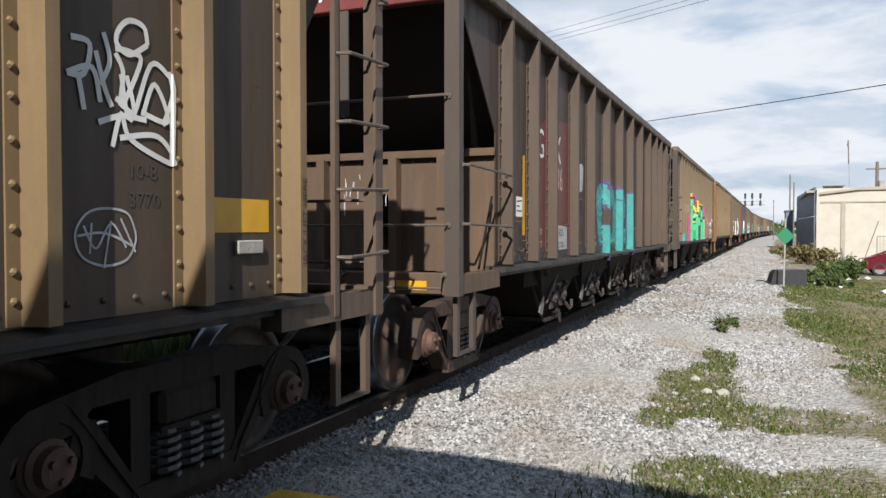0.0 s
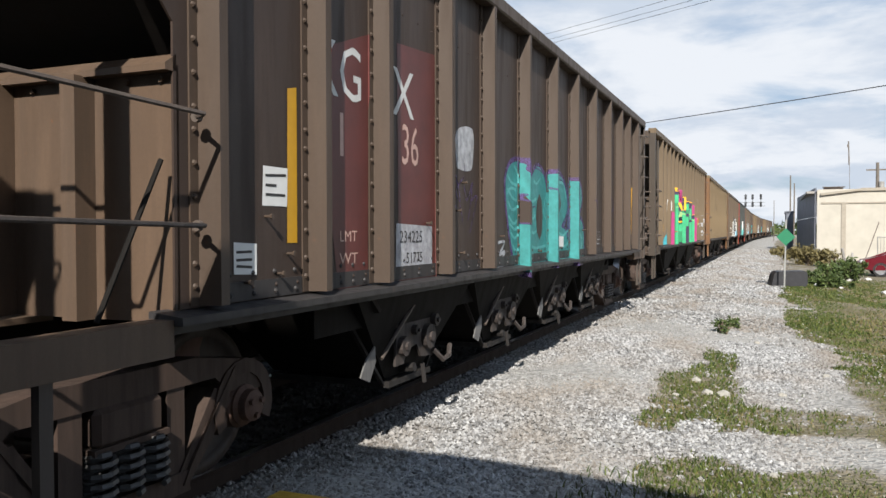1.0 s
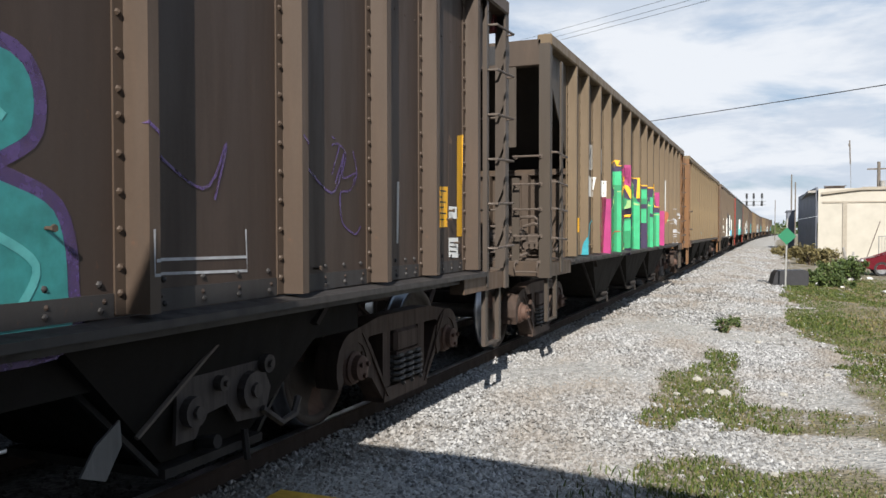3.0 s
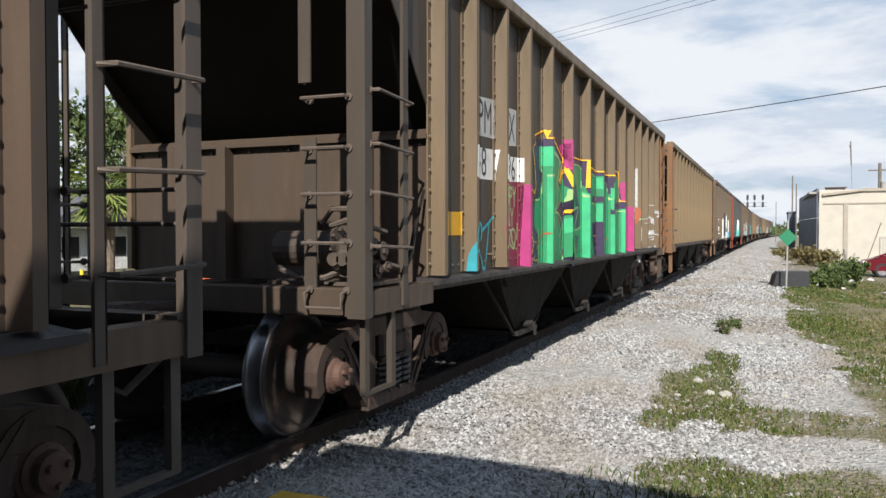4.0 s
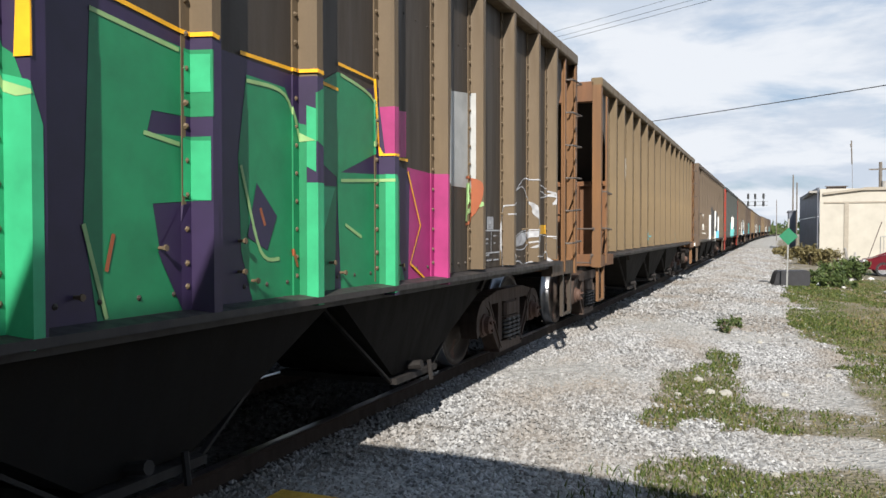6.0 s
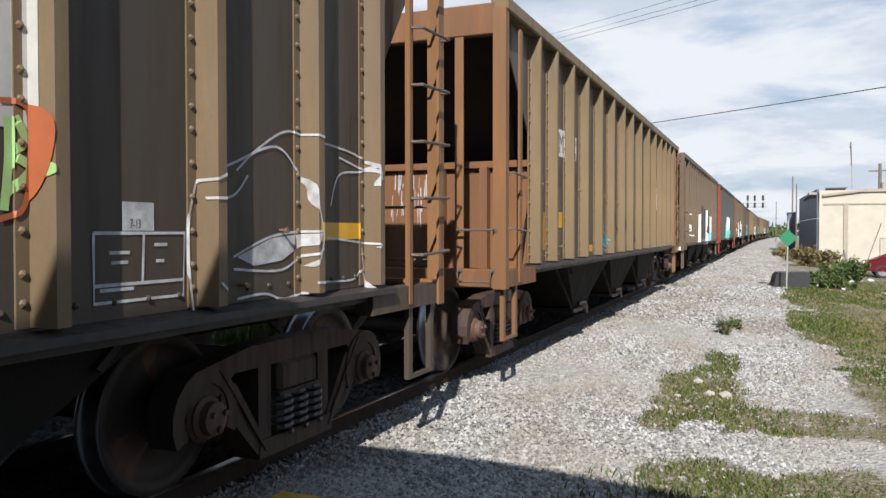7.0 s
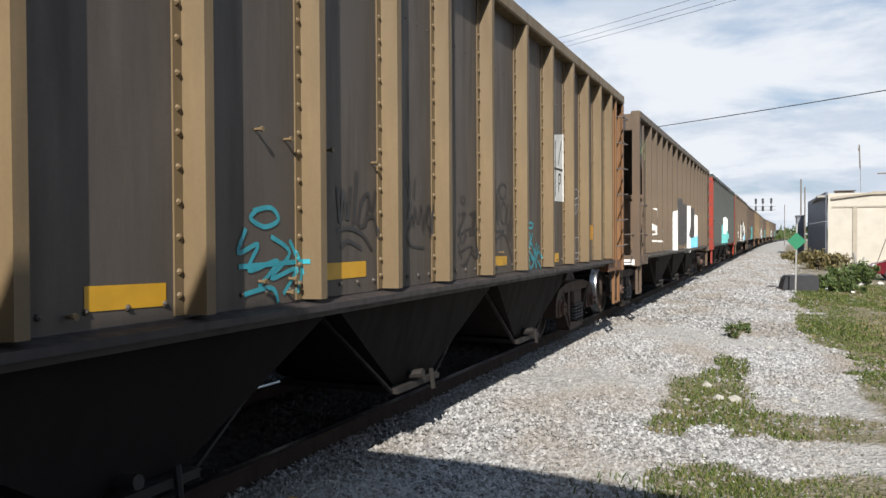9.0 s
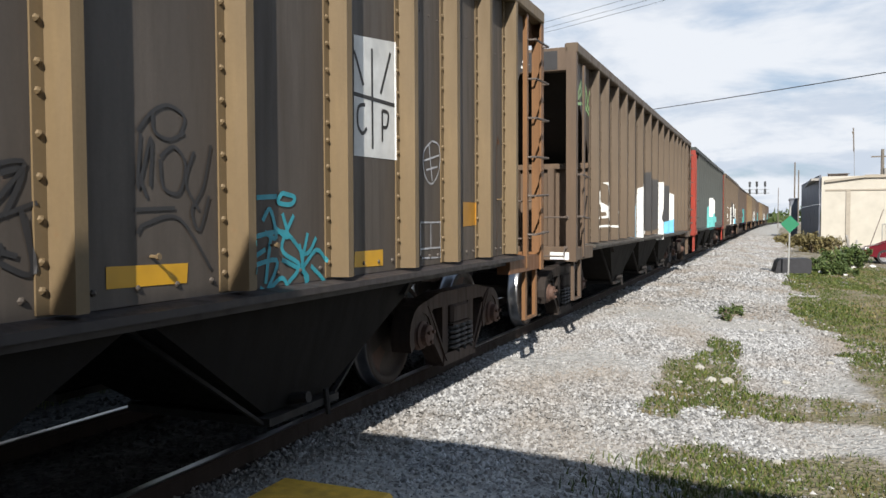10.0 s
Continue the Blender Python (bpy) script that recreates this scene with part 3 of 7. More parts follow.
def hopper_car(mats, ribs=RIBS_A, label="", pockets=3, manhole=False, end=None, top=TOP):
    """One open-top hopper: its parts in car space, near end at y = 0, rail top at z = 0."""
    car = empty("hopper_car")
    end = end or END_PLAIN
    body1 = ribs[-1] + 0.10
    side, rib_m, end_m, und = mats["side"], mats["rib"], mats["end"], M_UNDER
    flip = Matrix.Translation((0, LEN, 0)) @ pose(0, 0, 0, 0, 0, 180)
    # side sheets, with the raised triangles over the slope sheets
    for s in (1, -1):
        bm = bmesh.new()
        prism(bm, [(0.10, 3.62), (BODY0, 2.40), (BODY0, SILL + 0.06), (body1, SILL + 0.06), (body1, 2.40), (LEN - 0.10, 3.62)], "x",
              s * (PANEL - 0.012), s * PANEL)
        for a, c in zip(ribs[:-1], ribs[1:]):      # a row of rivets along the foot, and one high up
            if s == 1:
                for k in range(4):
                    y = a + 0.16 + (c - a - 0.32) * k / 3
                    stud(bm, PANEL, y, SILL + 0.13, 0.016, 0.016)
                    stud(bm, PANEL, y, 3.02, 0.010, 0.008)
        part("side_sheet", bm, side, car)
    first = None
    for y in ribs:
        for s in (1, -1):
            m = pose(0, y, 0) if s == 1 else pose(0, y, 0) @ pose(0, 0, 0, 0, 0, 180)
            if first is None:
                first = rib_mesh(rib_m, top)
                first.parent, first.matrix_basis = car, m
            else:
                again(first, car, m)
    for s in (1, -1):
        bm = bmesh.new()
        box(bm, s * (PANEL - 0.05), s * (W + 0.005), 0.02, LEN - 0.02, top - 0.135, top, bevel=0.015)
        part("top_chord", bm, rib_m, car)
        bm = bmesh.new()
        prism(bm, [(s * (PANEL - 0.06), SILL + 0.062), (s * (W + 0.01), SILL + 0.040), (s * (W + 0.01), SILL + 0.004), (s * (PANEL + 0.05), SILL + 0.0),
                   (s * (PANEL + 0.05), SILL - 0.04), (s * (PANEL - 0.06), SILL - 0.04)], "y", BODY0 - 0.1, body1 + 0.1)
        part("side_sill", bm, mats["sill"], car)
    for e, m in ((0, Matrix()), (1, flip)):
        post_m = mats["post_far"] if e == 1 and "post_far" in mats else mats["post"]
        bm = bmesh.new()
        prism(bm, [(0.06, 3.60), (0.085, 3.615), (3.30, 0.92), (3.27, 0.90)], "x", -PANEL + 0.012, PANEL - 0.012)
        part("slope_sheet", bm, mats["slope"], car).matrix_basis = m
        bm = bmesh.new()
        if manhole:      # an oval opening in the sheet
            hx, hz, ha, hb = 0.27, 1.52, 0.24, 0.42
            rim = [(-1, -1), (-0.5, -1), (0, -1), (0.5, -1), (1, -1), (1, -0.5), (1, 0), (1, 0.5), (1, 1), (0.5, 1), (0, 1), (-0.5, 1), (-1, 1), (-1, 0.5), (-1, 0), (-1, -0.5)]
            for lay in (BODY0 + 0.02, BODY0 + 0.034):
                ov = [bm.verts.new((hx + u * ha, lay, hz + v * hb)) for u, v in rim]
                iv = [bm.verts.new((hx + 0.17 * u / math.hypot(u, v), lay, hz + 0.31 * v / math.hypot(u, v))) for u, v in rim]
                for k in range(16):
                    bm.faces.new((iv[k], iv[(k + 1) % 16], ov[(k + 1) % 16], ov[k]))
            for x0, x1, z0, z1 in ((-PANEL, hx - ha, SILL, BULK), (hx + ha, PANEL, SILL, BULK), (hx - ha, hx + ha, SILL, hz - hb), (hx - ha, hx + ha, hz + hb, BULK)):
                box(bm, x0, x1, BODY0 + 0.02, BODY0 + 0.034, z0, z1)
        else:
            box(bm, -PANEL, PANEL, BODY0 + 0.02, BODY0 + 0.034, SILL, BULK)
        for x in [-1.4 + 0.2 * k for k in range(15)]:
            rod(bm, (x, BODY0 + 0.02, BULK - 0.06), (x, BODY0 + 0.002, BULK - 0.06), 0.014, 6)
        bh = part("bulkhead", bm, end_m, car)
        bh.matrix_basis = m
        bm = bmesh.new()
        prism(bm, [(BODY0 - 0.05, BULK - 0.03), (BODY0 + 0.02, BULK - 0.03), (BODY0 + 0.02, BULK + 0.05), (BODY0 - 0.05, BULK)], "x", -PANEL, PANEL)
        part("ledge_angle", bm, end_m, car).matrix_basis = m
        for x in (-0.95, -0.42, 0.42, 0.95):
            bm = bmesh.new()
            box(bm, x - 0.045, x + 0.045, BODY0 - 0.10, BODY0 + 0.02, SILL, BULK - 0.025)
            part("stiffener", bm, end_m, car).matrix_basis = m
        bm = bmesh.new()
        box(bm, -PANEL, PANEL, 0.02, 0.13, 3.36, 3.66, bevel=0.01)
        part("end_top_plate", bm, mats.get("number", end_m), car).matrix_basis = m
        bm = bmesh.new()
        box(bm, -W + 0.034, W - 0.034, 0.006, 0.05, SILL - 0.135, SILL + 0.05, bevel=0.008)
        box(bm, -W + 0.03, W - 0.03, 0.05, 0.14, SILL + 0.02, SILL + 0.05)
        part("end_sill", bm, post_m if e == 1 else end_m, car).matrix_basis = m
        bm = bmesh.new()
        box(bm, -0.62, 0.62, 0.14, BODY0 + 0.1, SILL - 0.03, SILL + 0.0)
        part("end_platform", bm, end_m, car).matrix_basis = m
        for s in (-1, 1):
            bm = bmesh.new()
            box(bm, s * 1.50 - 0.07, s * 1.50 + 0.062, 0.055, BODY0 - 0.1, SILL - 0.13, SILL + 0.03)
            part("end_side_sill", bm, end_m, car).matrix_basis = m
        for s in (-1, 1):
            bm = bmesh.new()
            prism(bm, [(s * (W - 0.01), 0.0), (s * (W - 0.01), 0.10), (s * (W - 0.03), 0.10), (s * (W - 0.03), 0.022), (s * (W - 0.14), 0.022), (s * (W - 0.14), 0.0)],
                  "z", SILL - 0.14, 3.60)
            part("corner_post", bm, post_m, car).matrix_basis = m
        for x, z0, z1 in end["posts"] + [(-0.72, 1.1, 3.40)]:
            bm = bmesh.new()
            prism(bm, [(x - 0.045, 0.03), (x + 0.045, 0.03), (x + 0.045, 0.045), (x - 0.03, 0.045), (x - 0.03, 0.10), (x - 0.045, 0.10)], "z", z0, z1)
            part("end_post", bm, post_m, car).matrix_basis = m
        # grab irons at the corner: across the end and along the side
        x_in, heights = end["across"]
        irons = [[(x_in, 0.03, z), (x_in, -0.07, z), (W - 0.12, -0.07, z), (W - 0.12, 0.0, z)] for z in heights]
        irons += [[(-0.80, 0.03, z), (-0.80, -0.07, z), (-W + 0.12, -0.07, z), (-W + 0.12, 0.0, z)] for z in (1.24, 1.66)]
        reach, heights = end["along"]
        irons += [[(W - 0.02, 0.08, z), (W + 0.05, 0.08, z), (W + 0.05, reach - 0.06, z - 0.02), (W - 0.04, reach, z - 0.02)] for z in heights]
        irons += [[(-W + 0.1, 0.0, z), (-W + 0.12, -0.06, z), (W - 0.12, -0.06, z), (W - 0.1, 0.0, z)] for z in end["rails"]]
        irons += [[(x_in + 0.02, 0.0, SILL + 0.04), (x_in + 0.02, -0.08, SILL + 0.02), (x_in + 0.03, -0.08, SILL - 0.07), (W - 0.14, -0.08, SILL - 0.07), (W - 0.14, -0.08, SILL + 0.02), (W - 0.14, 0.0, SILL + 0.04)]]
        for pts in irons:
            bm = bmesh.new()
            bent(bm, pts, 0.012)
            for q in (pts[0], pts[-1]):
                rod(bm, (q[0], q[1] - 0.012, q[2]), (q[0], q[1] + 0.012, q[2]), 0.026, 8)
            part("grab_iron", bm, M_ROD, car).matrix_basis = m
        if end["side_post"]:
            bm = bmesh.new()
            box(bm, W - 0.046, W - 0.022, reach - 0.06, reach + 0.02, SILL - 0.1, 3.50)
            part("side_post", bm, post_m, car).matrix_basis = m
        bm = bmesh.new()
        bent(bm, [(W - 0.13, 0.80, 1.10), (W - 0.13, 1.17, 1.78)], 0.012)
        part("brace_rod", bm, M_UNDER, car).matrix_basis = m
        # ladder at the corner beyond the near post
        bm = bmesh.new()
        box(bm, -W + 0.02, -W + 0.04, 0.54, 0.60, SILL - 0.1, 3.56)
        box(bm, -W + 0.02, -W + 0.08, 0.54, 0.55, SILL - 0.1, 3.56)
        st = part("ladder_stile", bm, post_m, car)
        st.matrix_basis = m
        for z in (1.30, 1.70, 2.10, 2.50, 2.90, 3.30):
            bm = bmesh.new()
            bent(bm, [(-W + 0.01, 0.05, z + 0.02), (-W - 0.06, 0.07, z + 0.02), (-W - 0.06, 0.56, z), (-W + 0.02, 0.575, z)], 0.012)
            part("ladder_rung", bm, M_ROD, car).matrix_basis = m
        # stirrup steps under the corners
        for s in (-1, 1):
            bm = bmesh.new()
            x = s * (W - 0.08)
            prism(bm, [(0.09, SILL - 0.12), (0.15, SILL - 0.12), (0.15, 0.425), (0.47, 0.425), (0.47, SILL - 0.12), (0.53, SILL - 0.12), (0.53, 0.40), (0.09, 0.40)], "x", x - 0.02, x + 0.02)
            part("stirrup_step", bm, mats["step"], car).matrix_basis = m
        bm = bmesh.new()
        box(bm, -0.16, 0.16, -0.30, 0.5, 0.72, 0.98, bevel=0.03)
        box(bm, -0.13, 0.17, -0.62, -0.28, 0.70, 1.00, bevel=0.05)
        box(bm, 0.05, 0.19, -0.80, -0.58, 0.72, 0.98, bevel=0.05)
        bent(bm, [(0.20, -0.1, 0.80), (0.24, -0.35, 0.62), (0.22, -0.62, 0.45), (0.12, -0.78, 0.55)], 0.03)
        part("coupler", bm, mats["truck"], car, "knuckle coupler with a hanging air hose").matrix_basis = m
    # frame and hopper pockets
    bm = bmesh.new()
    box(bm, -0.20, 0.20, 0.2, LEN - 0.2, 0.74, 1.06)
    part("center_sill", bm, und, car)
    y0, y1 = 2.95, LEN - 2.95
    step = (y1 - y0) / pockets
    for k in range(pockets):
        a, c = y0 + step * k, y0 + step * (k + 1)
        mid = (a + c) / 2
        for s in (1, -1):
            bm = bmesh.new()
            # a funnel with sloped ends, its foot near the middle, and a flange round the mouth
            top = [(s * 0.22, a), (s * (PANEL - 0.02), a), (s * (PANEL - 0.02), c), (s * 0.22, c)]
            bot = [(s * 0.30, mid - 0.34), (s * 1.28, mid - 0.34), (s * 1.28, mid + 0.34), (s * 0.30, mid + 0.34)]
            tv = [bm.verts.new((x, y, SILL)) for x, y in top]
            bv = [bm.verts.new((x, y, 0.36)) for x, y in bot]
            for i in range(4):
                bm.faces.new((tv[i], tv[(i + 1) % 4], bv[(i + 1) % 4], bv[i]))
            bm.faces.new(bv)
            bm.faces.new(tv)
            part("hopper_pocket", bm, und, car)
            bm = bmesh.new()
            for yy, sg in ((mid - 0.34, -1), (mid + 0.34, 1)):
                prism(bm, [(yy, 0.30), (yy + sg * 0.03, 0.30), (yy + sg * (step / 2 - 0.33), SILL - 0.02), (yy + sg * (step / 2 - 0.37), SILL - 0.02)],
                      "x", s * 1.27, s * 1.30)
            box(bm, min(s * 0.3, s * 1.34), max(s * 0.3, s * 1.34), mid - 0.38, mid + 0.38, 0.30, 0.345)
            rod(bm, (s * 1.30, mid - 0.1, 0.40), (s * 1.42, mid - 0.1, 0.42), 0.035, 8)
            rod(bm, (s * 1.34, mid + 0.22, 0.40), (s * 1.36, mid + 0.22, 0.24), 0.02, 6)
            part("pocket_gate", bm, mats["gate"], car)
    if pockets == 4:
        door_gear(car, [y0 + step * (k + 0.5) for k in range(4)], y0, y1)
    for k in range(pockets - 1):
        bm = bmesh.new()
        yy = y0 + step * (k + 1)
        prism(bm, [(yy - 0.30, SILL), (yy, SILL + 0.45), (yy + 0.30, SILL)], "x", -PANEL + 0.02, PANEL - 0.02)
        part("cross_ridge", bm, und, car)
    spinners = []
    for yc in (TRUCK, LEN - TRUCK):
        truck(car, yc, mats, spinners)
    tagged(car, label, "freight car", "cars of the train")
    return car, spinners


# ---------- ties, ballast and verge ----------
def ties():
    bm = bmesh.new()
    box(bm, -1.30, 1.30, -0.115, 0.115, -0.34, -0.172, bevel=0.012)
    bed = part("tie", bm, M_TIE)
    holder = empty("track_ties")
    bed.parent, bed.matrix_basis = holder, pose(TRACK_X, -6.0, 0, 0, 0, 0.6)
    for i in range(1, 150):
        y = -6.0 + 0.52 * i
        cx, hd = track_at(y)
        again(bed, holder, pose(cx + random.uniform(-0.03, 0.03), y, random.uniform(-0.008, 0.004), 0, 0, hd + random.uniform(-1, 1)))
    tagged(holder, "dark weathered wooden ties under the rails", "ties", kind="structure")


ties()


def stones(name, count, x0, x1, y0, y1, r0, r1, keep, material, label):
    """Loose broken stones, as one scatter."""
    rng = np.random.default_rng(len(name) + count)
    base = np.array([(1, 0, 0), (-1, 0, 0), (0, 1, 0), (0, -1, 0), (0, 0, 1), (0, 0, -1)], float)
    tri = np.array([(0, 2, 4), (2, 1, 4), (1, 3, 4), (3, 0, 4), (2, 0, 5), (1, 2, 5), (3, 1, 5), (0, 3, 5)])
    xs, ys = rng.uniform(x0, x1, count), y0 + (y1 - y0) * rng.uniform(0, 1, count) ** (1.1 if y1 < 20 else 1.3)
    V, F, k = [], [], 0
    for x, y in zip(xs, ys):
        if rng.uniform() > keep(x, y):
            continue
        r = rng.uniform(r0, r1) * (1 + min(30.0, max(0.0, y - 9)) * 0.03)
        a = rng.uniform(0, 6.28)
        v = base * r * rng.uniform(0.6, 1.25, (6, 1)) + rng.normal(0, 0.22 * r, (6, 3))
        c, s = math.cos(a), math.sin(a)
        v = np.stack((v[:, 0] * c - v[:, 1] * s + x, v[:, 0] * s + v[:, 1] * c + y, v[:, 2] * 0.75 + ground_z(x, y) + r * 0.25), 1)
        V.append(v)
        F.append(tri + 6 * k)
        k += 1
    V, F = np.concatenate(V), np.concatenate(F)
    ob = raw(name, V.tolist(), F.tolist(), material)
    return tagged(ob, label, "gravel", kind="stuff")


def bare(x, y):
    return 1.0 - 0.93 * smooth01(0.2, 0.55, grassy(x, y))


stones("ballast_stones", 80000, -3.2, 2.2, 3.4, 13.0, 0.011, 0.026, bare, M_STONE, "pale grey crushed stone ballast along the track")
stones("ballast_stones_beyond", 40000, -3.2, 0.9, 11.5, 75.0, 0.015, 0.03, bare, M_STONE, "pale grey crushed stone farther down the track")
# bed stones in near-black tones that carry the shade under the train
M_BED = per_piece("oily_ballast", (0.020, 0.019, 0.018), (0.075, 0.070, 0.066), 0.85, True)
stones("bed_stones", 14000, -5.6, -3.2, 1.0, 24.0, 0.018, 0.034, lambda x, y: 1.0 if abs(x + 3.2) > 0.08 else 0.0, M_BED, "dark oily crushed stone between the rails")


def rocks():
    """The few larger pale stones in the grass."""
    for x, y, r in ((-0.78, 9.35, 0.055), (-0.62, 8.75, 0.06), (-0.46, 8.78, 0.075), (0.12, 9.2, 0.05), (-0.9, 8.4, 0.035), (0.03, 6.15, 0.035), (0.62, 10.6, 0.05), (-0.2, 13.2, 0.05)):
        bm = bmesh.new()
        bmesh.ops.create_icosphere(bm, subdivisions=2, radius=r)
        for v in bm.verts:
            v.co *= 1 + 0.35 * noise.noise(v.co * (1.6 / r) + Vector((x, y, 0)))
            v.co.z *= 0.65
        ob = part("rock", bm, M_PALE_ROCK)
        ob.matrix_basis = pose(x, y, ground_z(x, y) + r * 0.25, 0, 0, x * 300)
        tagged(ob, "pale limestone rock lying in the grass", "rock", "loose rocks")


rocks()


def leaf_mat(name, dark, light):
    m = per_piece(name, dark, light, 0.6, True, 30.0)
    m.node_tree.nodes["Principled BSDF"].inputs["Specular IOR Level"].default_value = 0.35
    return m


M_GRASS = leaf_mat("grass_blades", (0.026, 0.052, 0.008), (0.120, 0.138, 0.030))
M_STRAW = leaf_mat("straw", (0.085, 0.070, 0.028), (0.21, 0.175, 0.075))
M_LEAF = leaf_mat("leaves", (0.028, 0.05, 0.012), (0.105, 0.14, 0.04))
M_PALM = leaf_mat("palm_leaves", (0.06, 0.10, 0.02), (0.26, 0.30, 0.07))
M_BARK = plain("bark", (0.16, 0.12, 0.085), 0.9, 0, 0.35, 9.0, 0.6)


def blades(name, count, x0, x1, y0, y1, h0, h1, want, material, label):
    rng = np.random.default_rng(count)
    V, F, k = [], [], 0
    xs, ys = rng.uniform(x0, x1, count), y0 + (y1 - y0) * rng.uniform(0, 1, count) ** 1.7
    for x, y in zip(xs, ys):
        if rng.uniform() > want(x, y):
            continue
        z, h = ground_z(x, y) - 0.005, rng.uniform(h0, h1)
        wd = 0.0028 + 0.0006 * y
        a, lean, la = rng.uniform(0, 3.14), rng.uniform(0.1, 0.9) * h, rng.uniform(0, 6.28)
        dx, dy = wd * math.cos(a), wd * math.sin(a)
        lx, ly = lean * math.cos(la), lean * math.sin(la)
        V += [(x - dx, y - dy, z), (x + dx, y + dy, z), (x + lx * 0.4 + dx * 0.7, y + ly * 0.4 + dy * 0.7, z + h * 0.6),
              (x + lx * 0.4 - dx * 0.7, y + ly * 0.4 - dy * 0.7, z + h * 0.6), (x + lx, y + ly, z + h)]
        F += [(k, k + 1, k + 2, k + 3), (k + 3, k + 2, k + 4)]
        k += 5
    return tagged(raw(name, V, F, material), label, "grass", kind="stuff")


def green_drift(x, y):
    """Where the verge grows green; elsewhere it is dry or bare."""
    n1 = noise.noise((x * 0.8, y * 0.42, 11.0))
    n2 = noise.noise((x * 2.6, y * 1.7, 4.0))
    n3 = noise.noise((x * 7.0, y * 5.0, 8.0))
    cx, _ = track_at(y)
    right = smooth01(0.9, 1.9, x - cx - 3.95)
    return smooth01(-0.22, 0.20, 0.55 * n1 + 0.5 * n2 + 0.4 * n3 + 0.14 - 0.22 * right)


def lush(x, y):
    return smooth01(0.22, 0.70, grassy(x, y)) * (0.10 + 0.90 * green_drift(x, y))


def dry(x, y):
    return 0.85 * smooth01(0.25, 0.65, grassy(x, y)) * (1.0 - 0.75 * green_drift(x, y))


blades("grass", 190000, -1.3, 6.0, 4.6, 36.0, 0.015, 0.060, lush, M_GRASS, "short green grass growing through the gravel")
blades("dry_grass", 110000, -1.3, 6.0, 4.6, 36.0, 0.012, 0.045, dry, M_STRAW, "dry straw-coloured grass on the verge")
# the tall strip is added to hide bright ground seen under the cars
blades("trackside_weeds", 26000, -7.3, -5.75, -1.0, 40.0, 0.45, 0.95, lambda x, y: 0.9, M_GRASS, "tall weeds beyond the far rail")
blades("weeds", 900, -2.3, 0.0, 4.7, 5.5, 0.03, 0.10, lambda x, y: smooth01(0.5, 0.0, abs(x + 0.9)) * 0.9, M_GRASS, "small weeds at the edge of the gravel")


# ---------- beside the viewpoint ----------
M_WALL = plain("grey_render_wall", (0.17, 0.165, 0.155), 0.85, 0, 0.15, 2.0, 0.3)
M_CONC = plain("concrete", (0.30, 0.285, 0.265), 0.9, 0, 0.2, 4.0, 0.3)
# unseen block added behind the viewpoint: shadows the foreground and cuts fill light
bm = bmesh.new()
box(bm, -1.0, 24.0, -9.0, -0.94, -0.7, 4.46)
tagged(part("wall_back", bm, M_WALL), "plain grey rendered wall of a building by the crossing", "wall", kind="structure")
bm = bmesh.new()
box(bm, -2.75, -2.0, 3.3, 4.02, -0.35, -0.10, bevel=0.02)
tagged(part("kerb", bm, plain("yellow_kerb_paint", (0.62, 0.36, 0.04), 0.7, 0, 0.3, 9.0, 0.3)), "yellow painted concrete kerb at the crossing edge", "kerb", kind="structure")


# ---------- verge things ----------
def sign():
    s = empty("diamond_sign")
    bm = bmesh.new()
    prism(bm, [(-0.022, 0), (0.022, 0), (0.022, 0.012), (0.008, 0.016), (-0.008, 0.016), (-0.022, 0.012)], "z", -0.1, 2.12)
    part("post", bm, plain("galvanised_post", (0.3, 0.3, 0.29), 0.5, 0.4, 0.15), s)
    bm = bmesh.new()
    prism(bm, [(-0.27, 1.58), (0, 1.31), (0.27, 1.58), (0, 1.85)], "y", -0.014, -0.004)
    part("plate", bm, plain("green_sign_face", (0.01, 0.16, 0.075), 0.45, 0, 0.08), s, "plain green diamond plate")
    s.matrix_basis = pose(0.37, 26.6, ground_z(0.37, 26.6), 0, 1.0, 6)
    tagged(s, "green diamond-shaped sign on a thin grey post", "sign")


sign()


def crate():
    bm = bmesh.new()
    prism(bm, [(-0.52, 0.0), (0.45, 0.0), (0.50, 0.10), (0.50, 0.46), (0.44, 0.52), (-0.42, 0.50), (-0.50, 0.40), (-0.58, 0.06)], "y", -0.32, 0.34)
    bmesh.ops.bevel(bm, geom=list(bm.edges), offset=0.02, segments=2, affect="EDGES")
    b = part("black_box", bm, plain("black_plastic", (0.022, 0.022, 0.026), 0.5, 0, 0.3))
    b.matrix_basis = pose(0.50, 27.6, ground_z(0.5, 27.6) - 0.02, 0, 0, 12)
    tagged(b, "worn black plastic box lying in the verge", "box")


crate()


